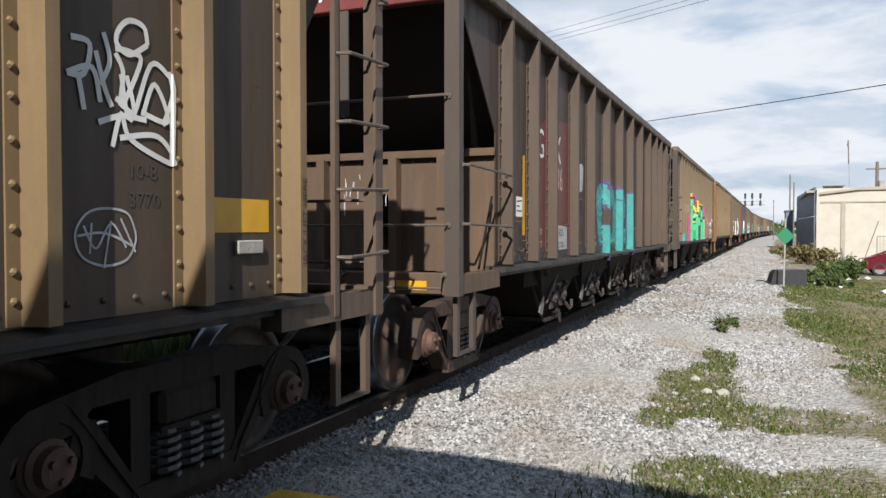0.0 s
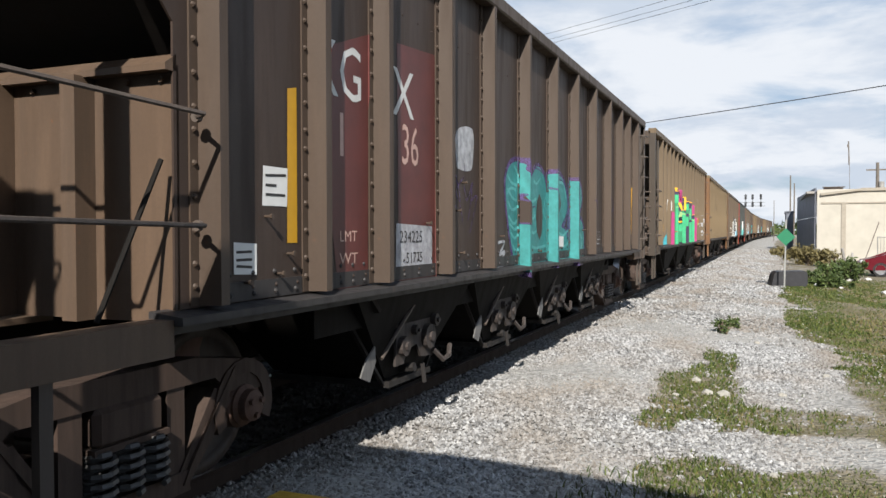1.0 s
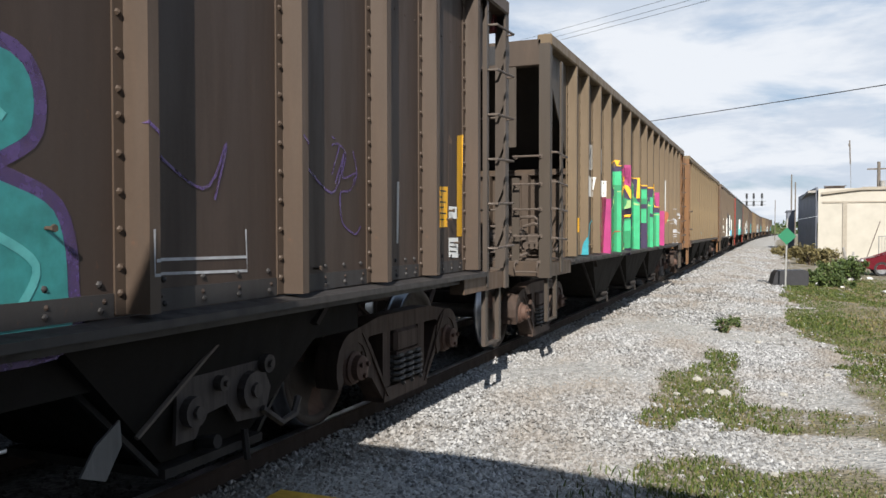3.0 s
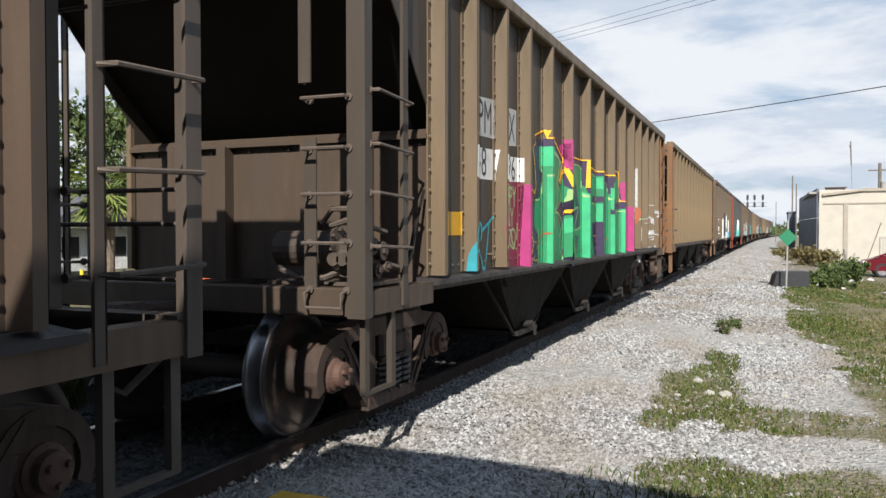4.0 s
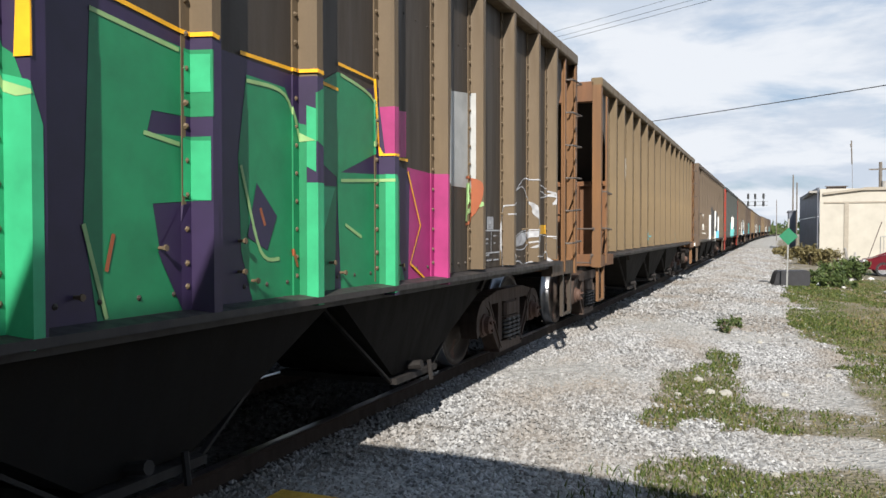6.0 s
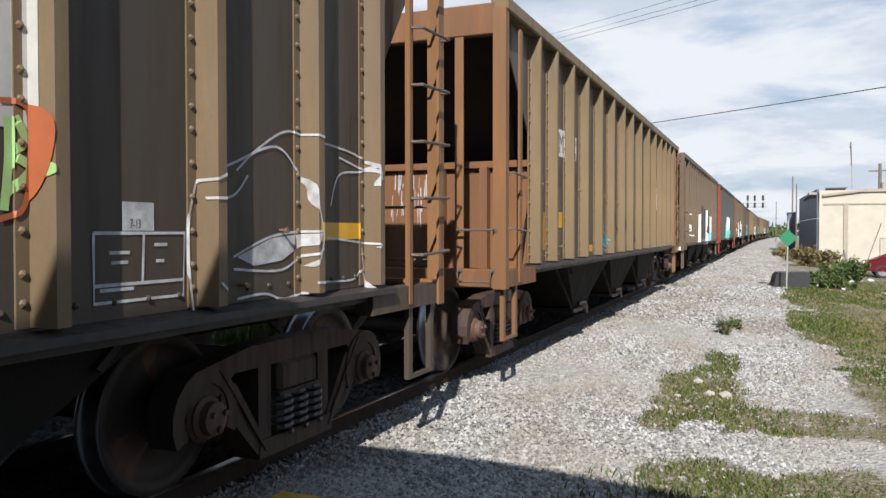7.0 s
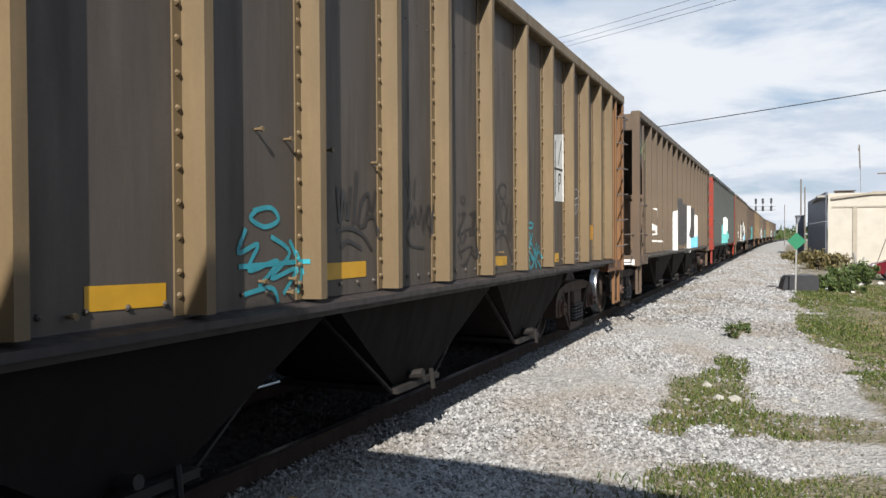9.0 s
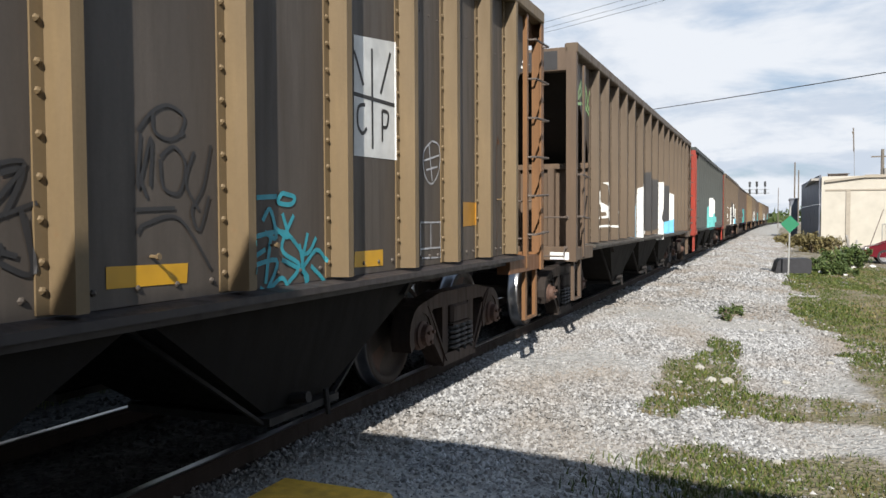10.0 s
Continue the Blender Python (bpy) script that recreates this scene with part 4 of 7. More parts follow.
def shrub(name, x, y, rx, ry, h, count, material, label, seed, size=0.09):
    """Many small leaves on thin stems, ragged in outline."""
    rng = np.random.default_rng(seed)
    t = empty(name)
    bm = bmesh.new()
    for i in range(9):
        a, r = rng.uniform(0, 6.28), rng.uniform(0.2, 0.8)
        rod(bm, (0, 0, -0.05), (rx * r * math.cos(a), ry * r * math.sin(a), h * rng.uniform(0.5, 0.9)), 0.02, 5, 0, 0.006)
    part("stems", bm, M_BARK, t)
    V, F, k = [], [], 0
    clumps = [(rng.normal(0, 0.42) * rx, rng.normal(0, 0.42) * ry, h * rng.uniform(0.12, 0.85), rng.uniform(0.14, 0.32) * (rx + h) * 0.5) for _ in range(22)]
    for _ in range(count):
        cx, cy, cz, cr = clumps[rng.integers(len(clumps))]
        p = np.array((cx, cy, cz)) + rng.normal(0, 0.5, 3) * cr
        p[2] = max(0.02, p[2])
        a, b = rng.normal(0, 1, 3), rng.normal(0, 1, 3)
        a /= np.linalg.norm(a)
        b -= a * a.dot(b)
        b /= np.linalg.norm(b)
        s = size * rng.uniform(0.5, 1.3)
        V += [tuple(p - a * s), tuple(p + b * s * 0.35), tuple(p + a * s), tuple(p - b * s * 0.35)]
        F.append((k, k + 1, k + 2, k + 3))
        k += 4
    o = raw("foliage", V, F, material, t)
    o["kind"] = "stuff"
    t.matrix_basis = pose(x, y, ground_z(x, y))
    return tagged(t, label, "shrub")


for i, (x, y, rx, ry, h, n) in enumerate(((1.35, 29.5, 0.45, 0.5, 0.45, 1000), (1.9, 31.5, 0.55, 0.6, 0.7, 1200), (2.5, 33.5, 0.6, 0.7, 0.8, 1300), (1.75, 28.2, 0.5, 0.4, 0.35, 1000), (3.1, 37.0, 0.6, 0.5, 0.8, 1300))):
    shrub("shrub", x, y, rx, ry, h, n, M_LEAF, "leafy green shrub on the rough verge", 20 + i)
for i, (x, y, rx, ry, h, n) in enumerate(((1.75, 45.0, 0.9, 0.9, 1.0, 1800), (2.6, 47.0, 0.8, 0.8, 0.9, 1400), (0.9, 52.0, 0.6, 1.5, 0.6, 900), (0.4, 62.0, 0.6, 2.5, 0.6, 900))):
    shrub("dry_weed", x, y, rx, ry, h, n, M_STRAW, "dry brown weeds beside the dark wall", 40 + i, 0.12)
shrub("weed", -0.72, 13.8, 0.16, 0.16, 0.26, 260, M_LEAF, "small green weed standing in the gravel", 61, 0.045)
shrub("weed", -0.62, 14.9, 0.12, 0.14, 0.2, 200, M_LEAF, "small green weed standing in the gravel", 62, 0.045)


def rubble():
    M = plain("rubble_concrete", (0.55, 0.53, 0.5), 0.9, 0, 0.2, 5.0, 0.4)
    rng = random.Random(5)
    for i in range(14):
        x, y = rng.uniform(1.3, 3.6), rng.uniform(26, 36)
        bm = bmesh.new()
        bmesh.ops.create_icosphere(bm, subdivisions=1, radius=rng.uniform(0.07, 0.2))
        for v in bm.verts:
            v.co *= rng.uniform(0.65, 1.2)
            v.co.z *= 0.6
        ob = part("rubble", bm, M)
        ob.matrix_basis = pose(x, y, ground_z(x, y) + 0.04, 0, 0, rng.uniform(0, 360))
        tagged(ob, "broken piece of pale concrete among the weeds", "rubble", "rubble on the verge")
    for x0, y0, x1, y1, z1 in ((3.4, 50.0, 3.1, 50.4, 0.85), (3.9, 50.5, 3.7, 50.2, 1.0), (4.2, 50.2, 4.25, 50.6, 0.75)):
        bm = bmesh.new()
        rod(bm, (x0, y0, ground_z(x0, y0)), (x1, y1, ground_z(x0, y0) + z1), 0.09, 6, 0, 0.07)
        tagged(part("timber", bm, M_CONC), "pale weathered stump of timber by the wall", "timber", "leaning timbers")


rubble()


# ---------- the building beyond the verge ----------
M_CREAM = plain("cream_stucco", (0.43, 0.40, 0.345), 0.9, 0, 0.10, 1.2, 0.2)
M_NAVY = plain("dark_painted_sheet", (0.13, 0.14, 0.17), 0.6, 0, 0.25, 1.5)
M_TRIMW = plain("pale_trim", (0.31, 0.275, 0.225), 0.8, 0, 0.12)


def depot():
    b = empty("depot_building")
    z0, z1 = -0.65, 4.25
    bm = bmesh.new()
    box(bm, 2.85, 18.0, 60.0, 60.3, z0, z1)
    box(bm, 17.7, 18.0, 60.3, 78.0, z0, z1)
    part("front_wall", bm, M_CREAM, b, "cream stuccoed front wall")
    for k in range(5):
        for j in range(2):
            bm = bmesh.new()
            y0, y1 = 60.25 + 3.6 * k, 60.25 + 3.6 * (k + 1) - 0.03
            za, zb = (z0, 2.35) if j == 0 else (2.39, z1 + 0.12)
            prism(bm, [(2.72 - 0.035 * (y0 - 60), y0), (2.84 - 0.035 * (y0 - 60), y0), (2.84 - 0.035 * (y1 - 60), y1), (2.72 - 0.035 * (y1 - 60), y1)], "z", za, zb)
            part("wall_panel", bm, M_NAVY, b, "dark sheet-metal wall panel")
    bm = bmesh.new()
    box(bm, 2.2, 18.0, 60.3, 78.0, z1 - 0.25, z1 - 0.1)
    part("roof", bm, M_CONC, b)
    bm = bmesh.new()
    prism(bm, [(3.05, z1 - 0.42), (5.5, z1 - 0.12), (5.5, z1 + 0.02), (3.05, z1 - 0.26)], "y", 59.82, 59.995)
    box(bm, 5.5, 18.0, 59.85, 59.995, z1 - 0.14, z1 + 0.06)
    part("cornice", bm, M_TRIMW, b)
    bm = bmesh.new()
    box(bm, 4.35, 4.62, 59.93, 59.997, z0, z1 - 0.95)
    box(bm, 3.1, 18.0, 59.94, 59.997, z1 - 0.98, z1 - 0.88)
    part("pilaster", bm, M_TRIMW, b)
    bm = bmesh.new()
    box(bm, 3.3, 4.5, 60.6, 61.6, z1 - 0.1, z1 + 0.16)
    rod(bm, (3.2, 60.5, z1 + 0.18), (4.6, 60.5, z1 + 0.18), 0.03, 6)
    rod(bm, (3.4, 60.5, z1 - 0.1), (3.4, 60.5, z1 + 0.18), 0.03, 6)
    rod(bm, (4.4, 60.5, z1 - 0.1), (4.4, 60.5, z1 + 0.18), 0.03, 6)
    part("roof_frame", bm, M_ROD, b)
    tagged(b, "low cream stucco building with a dark metal side wall", "building")
    s = empty("dark_shed")
    bm = bmesh.new()
    box(bm, 1.2, 1.8, 79.0, 86.0, -0.6, 3.1)
    part("shed_wall", bm, M_NAVY, s)
    bm = bmesh.new()
    box(bm, 1.12, 1.88, 78.9, 86.1, 3.1, 3.22)
    part("shed_roof", bm, M_NAVY, s)
    tagged(s, "narrow dark metal shed behind the building", "shed")


depot()


def gate():
    g = empty("mesh_gate")
    M = plain("gate_wire", (0.4, 0.4, 0.38), 0.5, 0.6, 0.1)
    bm = bmesh.new()
    for a, c in (((0, 0, 0), (0, 0, 1.7)), ((1.5, 0, 0), (1.5, 0, 1.7)), ((0, 0, 1.7), (1.5, 0, 1.7)), ((0, 0, 0.1), (1.5, 0, 0.1))):
        rod(bm, a, c, 0.03, 6)
    part("gate_frame", bm, M, g)
    for i in range(1, 10):
        bm = bmesh.new()
        rod(bm, (0.15 * i, 0, 0.1), (0.15 * i, 0, 1.7), 0.012, 4)
        part("bar", bm, M, g)
    g.matrix_basis = pose(5.45, 50.0, -0.62)
    tagged(g, "grey barred metal gate standing by the building", "gate")
    bm = bmesh.new()
    rod(bm, (4.6, 49.0, -0.6), (5.5, 50.0, 1.9), 0.025, 5)
    tagged(part("prop_pole", bm, M_ROD), "thin pole leaning by the gate", "pole")


gate()


def red_car(x, y, z):
    c = empty("car")
    paint = plain("dark_red_car_paint", (0.13, 0.010, 0.018), 0.25, 0.2, 0.08)
    bm = bmesh.new()
    prof = [(-2.15, 0.35), (-2.2, 0.55), (-2.1, 0.72), (-1.15, 0.92), (-0.35, 1.38), (0.9, 1.42), (1.75, 1.02), (2.15, 0.95), (2.2, 0.4), (1.75, 0.28), (-1.7, 0.28)]
    prism(bm, prof, "y", -0.85, 0.85)
    bmesh.ops.bevel(bm, geom=list(bm.edges), offset=0.07, segments=2, affect="EDGES")
    part("body", bm, paint, c)
    bm = bmesh.new()
    prism(bm, [(-1.0, 0.94), (-0.32, 1.32), (0.85, 1.35), (1.5, 1.0)], "y", -0.865, 0.865)
    part("side_windows", bm, plain("car_glass", (0.02, 0.025, 0.03), 0.08, 0, 0.1), c)
    for wx in (-1.35, 1.35):
        for s in (-1, 1):
            bm = bmesh.new()
            rings = lathe(bm, [(0.0, 0.01), (0.0, 0.2), (0.02, 0.22), (0.02, 0.31), (-0.18, 0.31)], 20, mi=[1, 1, 0, 0])
            w = part("wheel", bm, [plain("tyre", (0.02, 0.02, 0.02), 0.8), plain("alloy", (0.6, 0.6, 0.62), 0.3, 0.9)], c)
            w.matrix_basis = pose(wx, s * 0.84, 0.31, 0, 0, 90 * s)
    bm = bmesh.new()
    box(bm, -2.14, -1.95, -0.80, -0.45, 0.6, 0.72, bevel=0.03)
    part("headlight", bm, plain("lamp_glass", (0.7, 0.7, 0.7), 0.1), c)
    c.matrix_basis = pose(x, y, z)
    tagged(c, "dark red saloon car parked before the building", "car")


red_car(5.80, 40.5, -0.6)


# ---------- poles, wires and signals ----------
M_POLE = plain("weathered_pole", (0.14, 0.12, 0.10), 0.9, 0, 0.2)
M_WIRE = plain("cable_black", (0.05, 0.052, 0.056), 0.6)


def pole(x, y, top, r, arm=True):
    p = empty("utility_pole")
    bm = bmesh.new()
    rod(bm, (0, 0, -0.3), (0, 0, top), r, 10, 0, r * 0.75)
    part("shaft", bm, M_POLE, p)
    if arm:
        bm = bmesh.new()
        box(bm, -0.9, 0.9, -0.06, 0.06, top - 0.7, top - 0.58)
        part("crossarm", bm, M_POLE, p)
        bm = bmesh.new()
        rod(bm, (0.3, -0.2, top - 2.6), (0.3, -0.2, top - 1.7), 0.22, 10)
        part("transformer", bm, M_CONC, p)
    p.matrix_basis = pose(x, y, ground_z(x, y))
    tagged(p, "weathered utility pole against the sky", "pole", "utility poles")


pole(2.55, 131, 10.2, 0.13, False)
pole(2.85, 121, 8.5, 0.11, False)
pole(8.65, 80, 8.1, 0.18)
pole(0.3, 140, 6.6, 0.07, False)


def antenna():
    bm = bmesh.new()
    rod(bm, (5.42, 67.2, 4.1), (5.36, 67.2, 7.2), 0.015, 5)
    rod(bm, (5.36, 67.2, 6.4), (5.30, 67.2, 8.2), 0.045, 6)
    box(bm, 5.22, 5.34, 67.15, 67.25, 7.75, 7.95)
    tagged(part("antenna", bm, M_POLE), "thin whip antenna standing on the roof", "antenna")


antenna()


def wire(a, b, sag, r):
    bm = bmesh.new()
    a, b = Vector(a), Vector(b)
    pts = [a.lerp(b, i / 24) - Vector((0, 0, sag * 4 * (i / 24) * (1 - i / 24))) for i in range(25)]
    bent(bm, pts, r, 5)
    tagged(part("overhead_wire", bm, M_WIRE), "dark overhead cable crossing the sky", "cable", "overhead cables")


wire((-28.0, 64.5, 8.6), (15.2, 26.8, 7.2), 0.35, 0.022)
for dz, dx in ((0.0, 0.0), (0.42, 0.5), (0.95, 0.9)):
    wire((-36.0 + dx, 74.0, 17.0 + dz), (10.5 + dx, 16.8, 8.2 + dz * 0.6), 0.3, 0.009)


def signals():
    s = empty("signal_bridge")
    M = plain("signal_grey", (0.25, 0.26, 0.27), 0.5, 0.4)
    bm = bmesh.new()
    rod(bm, (-9.2, 160.5, -0.5), (-9.2, 160.5, 6.2), 0.14, 8)
    box(bm, -9.2, -1.2, 160.4, 160.6, 6.0, 6.12)
    box(bm, -9.2, -1.2, 160.4, 160.6, 6.7, 6.78)
    part("gantry", bm, M, s)
    for x in (-4.63, -3.4, -1.95):
        for z in (6.35, 7.75):
            bm = bmesh.new()
            box(bm, x - 0.2, x + 0.2, 160.1, 160.25, z - 0.5, z + 0.5, bevel=0.08)
            for k in (-0.35, 0.0, 0.35):
                rod(bm, (x, 160.1, z + k), (x, 159.85, z + k), 0.12, 8)
            part("signal_head", bm, M_WIRE, s)
        bm = bmesh.new()
        rod(bm, (x, 160.5, 6.0), (x, 160.5, 8.3), 0.06, 6)
        part("mast", bm, M, s)
    tagged(s, "railway signal bridge with dark lamp heads", "signal")


signals()


# ---------- far woods and the other side of the track ----------
def tree(x, y, h, spread, count, seed, label, leaf=0.16):
    rng = np.random.default_rng(seed)
    t = empty("tree")
    bm = bmesh.new()
    rod(bm, (0, 0, -0.3), (0.1, 0, h * 0.45), 0.22, 8, 0, 0.14)
    tips = []
    for i in range(11):
        a = 6.28 * i / 11 + rng.uniform(-0.3, 0.3)
        e = (spread * rng.uniform(0.45, 0.9) * math.cos(a), spread * rng.uniform(0.45, 0.9) * math.sin(a), h * rng.uniform(0.45, 0.92))
        rod(bm, (0.05, 0, h * rng.uniform(0.25, 0.45)), e, 0.09, 6, 0, 0.025)
        tips.append(e)
    tips.append((0, 0, h * 0.92))
    part("trunk", bm, M_BARK, t)
    V, F, k = [], [], 0
    cl = []
    for e in tips:
        for _ in range(5):
            cl.append((np.array(e) + rng.normal(0, 0.16 * spread, 3), rng.uniform(0.12, 0.3) * spread))
    for _ in range(count):
        c, r = cl[rng.integers(len(cl))]
        p = c + rng.normal(0, 0.5, 3) * r
        a, b = rng.normal(0, 1, 3), rng.normal(0, 1, 3)
        a /= np.linalg.norm(a)
        b -= a * a.dot(b)
        b /= np.linalg.norm(b)
        s = leaf * rng.uniform(0.5, 1.3)
        V += [tuple(p - a * s), tuple(p + b * s * 0.4), tuple(p + a * s), tuple(p - b * s * 0.4)]
        F.append((k, k + 1, k + 2, k + 3))
        k += 4
    o = raw("crown", V, F, M_LEAF, t)
    t.matrix_basis = pose(x, y, -0.64)
    tagged(t, label, "tree")
    return t


for i, (x, y, h, sp, n) in enumerate(((-27, 20.5, 6.4, 2.6, 5200), (-24, 25, 7.5, 3.0, 6000), (-31, 33, 8.5, 3.6, 6000), (-34, 22, 6.0, 3.0, 4000), (-23, 33, 7.0, 3.0, 4500))):
    tree(x, y, h, sp, n, 70 + i, "broad green tree beyond the track")


def palm(x, y, h):
    rng = np.random.default_rng(9)
    t = empty("palm_tree")
    bm = bmesh.new()
    rod(bm, (0, 0, -0.2), (0.1, 0, h), 0.18, 10, 0, 0.14)
    part("trunk", bm, M_BARK, t)
    for i in range(26):
        V, F, k = [], [], 0
        a, up = rng.uniform(0, 6.28), rng.uniform(-0.7, 1.0)
        d = np.array((math.cos(a) * math.cos(up), math.sin(a) * math.cos(up), math.sin(up)))
        o = np.array((0.1, 0, h))
        e = o + d * rng.uniform(0.7, 1.0)
        sidev = np.cross(d, (0, 0, 1.0))
        sidev /= np.linalg.norm(sidev)
        upv = np.cross(sidev, d)
        V += [tuple(o + sidev * 0.02), tuple(o - sidev * 0.02), tuple(e)]
        F.append((0, 1, 2))
        k = 3
        for j in range(15):
            g = -1.25 + 2.5 * j / 14
            q = e + (d * math.cos(g) + sidev * math.sin(g)) * rng.uniform(0.6, 0.85) - np.array((0, 0, 0.22 * rng.uniform(0.4, 1.4)))
            m = (e + q) / 2 + upv * 0.03
            w = sidev * math.cos(g) * 0.035 - d * math.sin(g) * 0.035
            V += [tuple(e), tuple(m + w), tuple(q), tuple(m - w)]
            F.append((k, k + 1, k + 2, k + 3))
            k += 4
        raw("frond", V, F, M_PALM, t)
    t.matrix_basis = pose(x, y, -0.64)
    tagged(t, "fan palm with drooping green fronds", "palm")


palm(-17.6, 17.2, 3.3)


def far_house():
    b = empty("house")
    bm = bmesh.new()
    box(bm, -41, -31, 26, 36, -0.7, 1.6)
    part("house_wall", bm, plain("white_house_paint", (0.7, 0.7, 0.68), 0.8), b)
    bm = bmesh.new()
    prism(bm, [(25.3, 1.6), (36.7, 1.6), (31, 3.6)], "x", -41.6, -30.4)
    part("house_roof", bm, plain("grey_shingle", (0.10, 0.10, 0.11), 0.9, 0, 0.3, 8), b)
    for y in (28, 31, 34):
        bm = bmesh.new()
        box(bm, -31.02, -30.98, y - 0.5, y + 0.5, 0.2, 1.2)
        part("house_window", bm, plain("dark_pane", (0.03, 0.035, 0.04), 0.1), b)
    tagged(b, "white house with a grey shingled roof beyond the track", "house")


far_house()


def barriers():
    M_OR = plain("orange_plastic", (0.62, 0.10, 0.03), 0.5)
    M_YEL = plain("yellow_post", (0.7, 0.5, 0.03), 0.5)
    for i in range(7):
        x, y = -18.5 + 0.9 * i * 0.6, 14.2 + 0.95 * i
        bm = bmesh.new()
        rod(bm, (0, 0, -0.1), (0, 0, 1.05), 0.05, 8)
        ob = part("marker_post", bm, (M_YEL, M_WIRE)[i % 2])
        ob.matrix_basis = pose(x, y, -0.63)
        tagged(ob, "yellow marker post at the roadside" if i % 2 == 0 else "black marker post at the roadside", "post", "marker posts")
    f = empty("barrier_fence")
    for i in range(6):
        bm = bmesh.new()
        box(bm, 0.75 * i, 0.75 * i + 0.66, -0.03, 0.03, 0.25, 0.95)
        part("fence_panel", bm, M_OR, f)
    for i in range(7):
        bm = bmesh.new()
        rod(bm, (0.75 * i - 0.045, 0, 0), (0.75 * i - 0.045, 0, 1.1), 0.03, 6)
        part("fence_post", bm, M_OR, f)
    f.matrix_basis = pose(-18.2, 20.0, -0.63, 0, 0, 40)
    tagged(f, "orange plastic barrier fence beyond the track", "fence")


barriers()


def woods():
    """A low line of far trees along the horizon."""
    rng = np.random.default_rng(3)
    V, F, k = [], [], 0
    for _ in range(9000):
        a = rng.uniform(-1.25, 0.55)
        r = rng.uniform(300, 420)
        p = np.array((r * math.sin(a), r * math.cos(a), rng.uniform(0, 1) ** 1.4 * (3.2 + 1.4 * math.sin(a * 37) + 0.8 * math.sin(a * 91))))
        u, v = rng.normal(0, 1, 3), rng.normal(0, 1, 3)
        V += [tuple(p - u), tuple(p + v * 0.6), tuple(p + u), tuple(p - v * 0.6)]
        F.append((k, k + 1, k + 2, k + 3))
        k += 4
    tagged(raw("far_woods", V, F, M_LEAF), "distant line of trees on the horizon", "woods", kind="stuff")


woods()


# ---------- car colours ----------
# near-black slope sheets: the shade under them is put into the colour
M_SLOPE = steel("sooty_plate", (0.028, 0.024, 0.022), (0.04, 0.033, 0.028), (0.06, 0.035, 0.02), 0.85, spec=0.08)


def paints(name, side, rib, end, dirt, number=None, sill=None, post=None, truck=None):
    mk = lambda n, c, **k: steel(name + n, c, tuple(a * 0.55 + b * 0.45 for a, b in zip(c, dirt)), (0.16, 0.07, 0.035), **k)
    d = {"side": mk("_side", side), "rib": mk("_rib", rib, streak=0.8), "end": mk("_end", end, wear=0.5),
         "sill": mk("_sill", sill or rib), "post": mk("_post", post or end, wear=0.6),
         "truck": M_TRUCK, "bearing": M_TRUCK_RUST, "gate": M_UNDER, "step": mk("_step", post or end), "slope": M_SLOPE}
    d["gate"] = steel(name + "_gate", (0.03, 0.027, 0.026), (0.02, 0.018, 0.017), (0.05, 0.03, 0.02), 0.7, spec=0.15)
    if number:
        d["number"] = mk("_number", number)
    return d


DIRT = (0.045, 0.037, 0.032)
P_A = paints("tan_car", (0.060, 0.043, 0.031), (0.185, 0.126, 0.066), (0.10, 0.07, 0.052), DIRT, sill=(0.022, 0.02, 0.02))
P_B = paints("brown_car", (0.048, 0.032, 0.025), (0.075, 0.052, 0.038), (0.11, 0.072, 0.048), DIRT, number=(0.16, 0.03, 0.03), sill=(0.035, 0.033, 0.034), post=(0.075, 0.06, 0.05))
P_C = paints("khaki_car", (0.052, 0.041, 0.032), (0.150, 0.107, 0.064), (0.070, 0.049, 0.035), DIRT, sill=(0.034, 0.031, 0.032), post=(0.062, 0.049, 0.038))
P_D = paints("ochre_car", (0.082, 0.068, 0.057), (0.170, 0.120, 0.064), (0.175, 0.080, 0.036), DIRT, sill=(0.036, 0.031, 0.032), post=(0.20, 0.10, 0.043))
P_E = paints("umber_car", (0.07, 0.052, 0.038), (0.115, 0.083, 0.055), (0.12, 0.082, 0.055), DIRT, sill=(0.08, 0.07, 0.06))
P_F = paints("red_end_car", (0.040, 0.048, 0.046), (0.05, 0.058, 0.055), (0.30, 0.035, 0.02), DIRT, post=(0.30, 0.035, 0.02))
for P in (P_C, P_D, P_B):
    P["truck"] = M_TRUCK_MID
P_C["post_far"] = P_D["post"]


# ---------- paint, lettering and decals on the cars ----------
def spray_mats():
    c = {"purple": (0.026, 0.014, 0.052), "magenta": (0.33, 0.025, 0.14), "green": (0.012, 0.20, 0.08), "mint": (0.03, 0.36, 0.16), "lime": (0.26, 0.42, 0.17),
         "gold": (0.85, 0.42, 0.01), "wine": (0.16, 0.018, 0.035), "cyan": (0.03, 0.31, 0.38), "teal": (0.038, 0.26, 0.255), "aqua": (0.11, 0.43, 0.42),
         "violet": (0.10, 0.06, 0.19), "black": (0.022, 0.021, 0.022), "maroon": (0.105, 0.024, 0.020), "sky": (0.13, 0.42, 0.62), "gray": (0.38, 0.38, 0.37), "white": (0.60, 0.60, 0.58),
         "pale": (0.50, 0.51, 0.54), "rust": (0.30, 0.08, 0.03), "charcoal": (0.05, 0.047, 0.045), "bone": (0.55, 0.36, 0.30)}
    return {k: spray("spray_" + k, v, 0.5, 0.55 if k == "pale" else 0.7 if k == "violet" else 0.3 if k in ("aqua", "teal", "cyan") else 0.0) for k, v in c.items()}


SP = spray_mats()


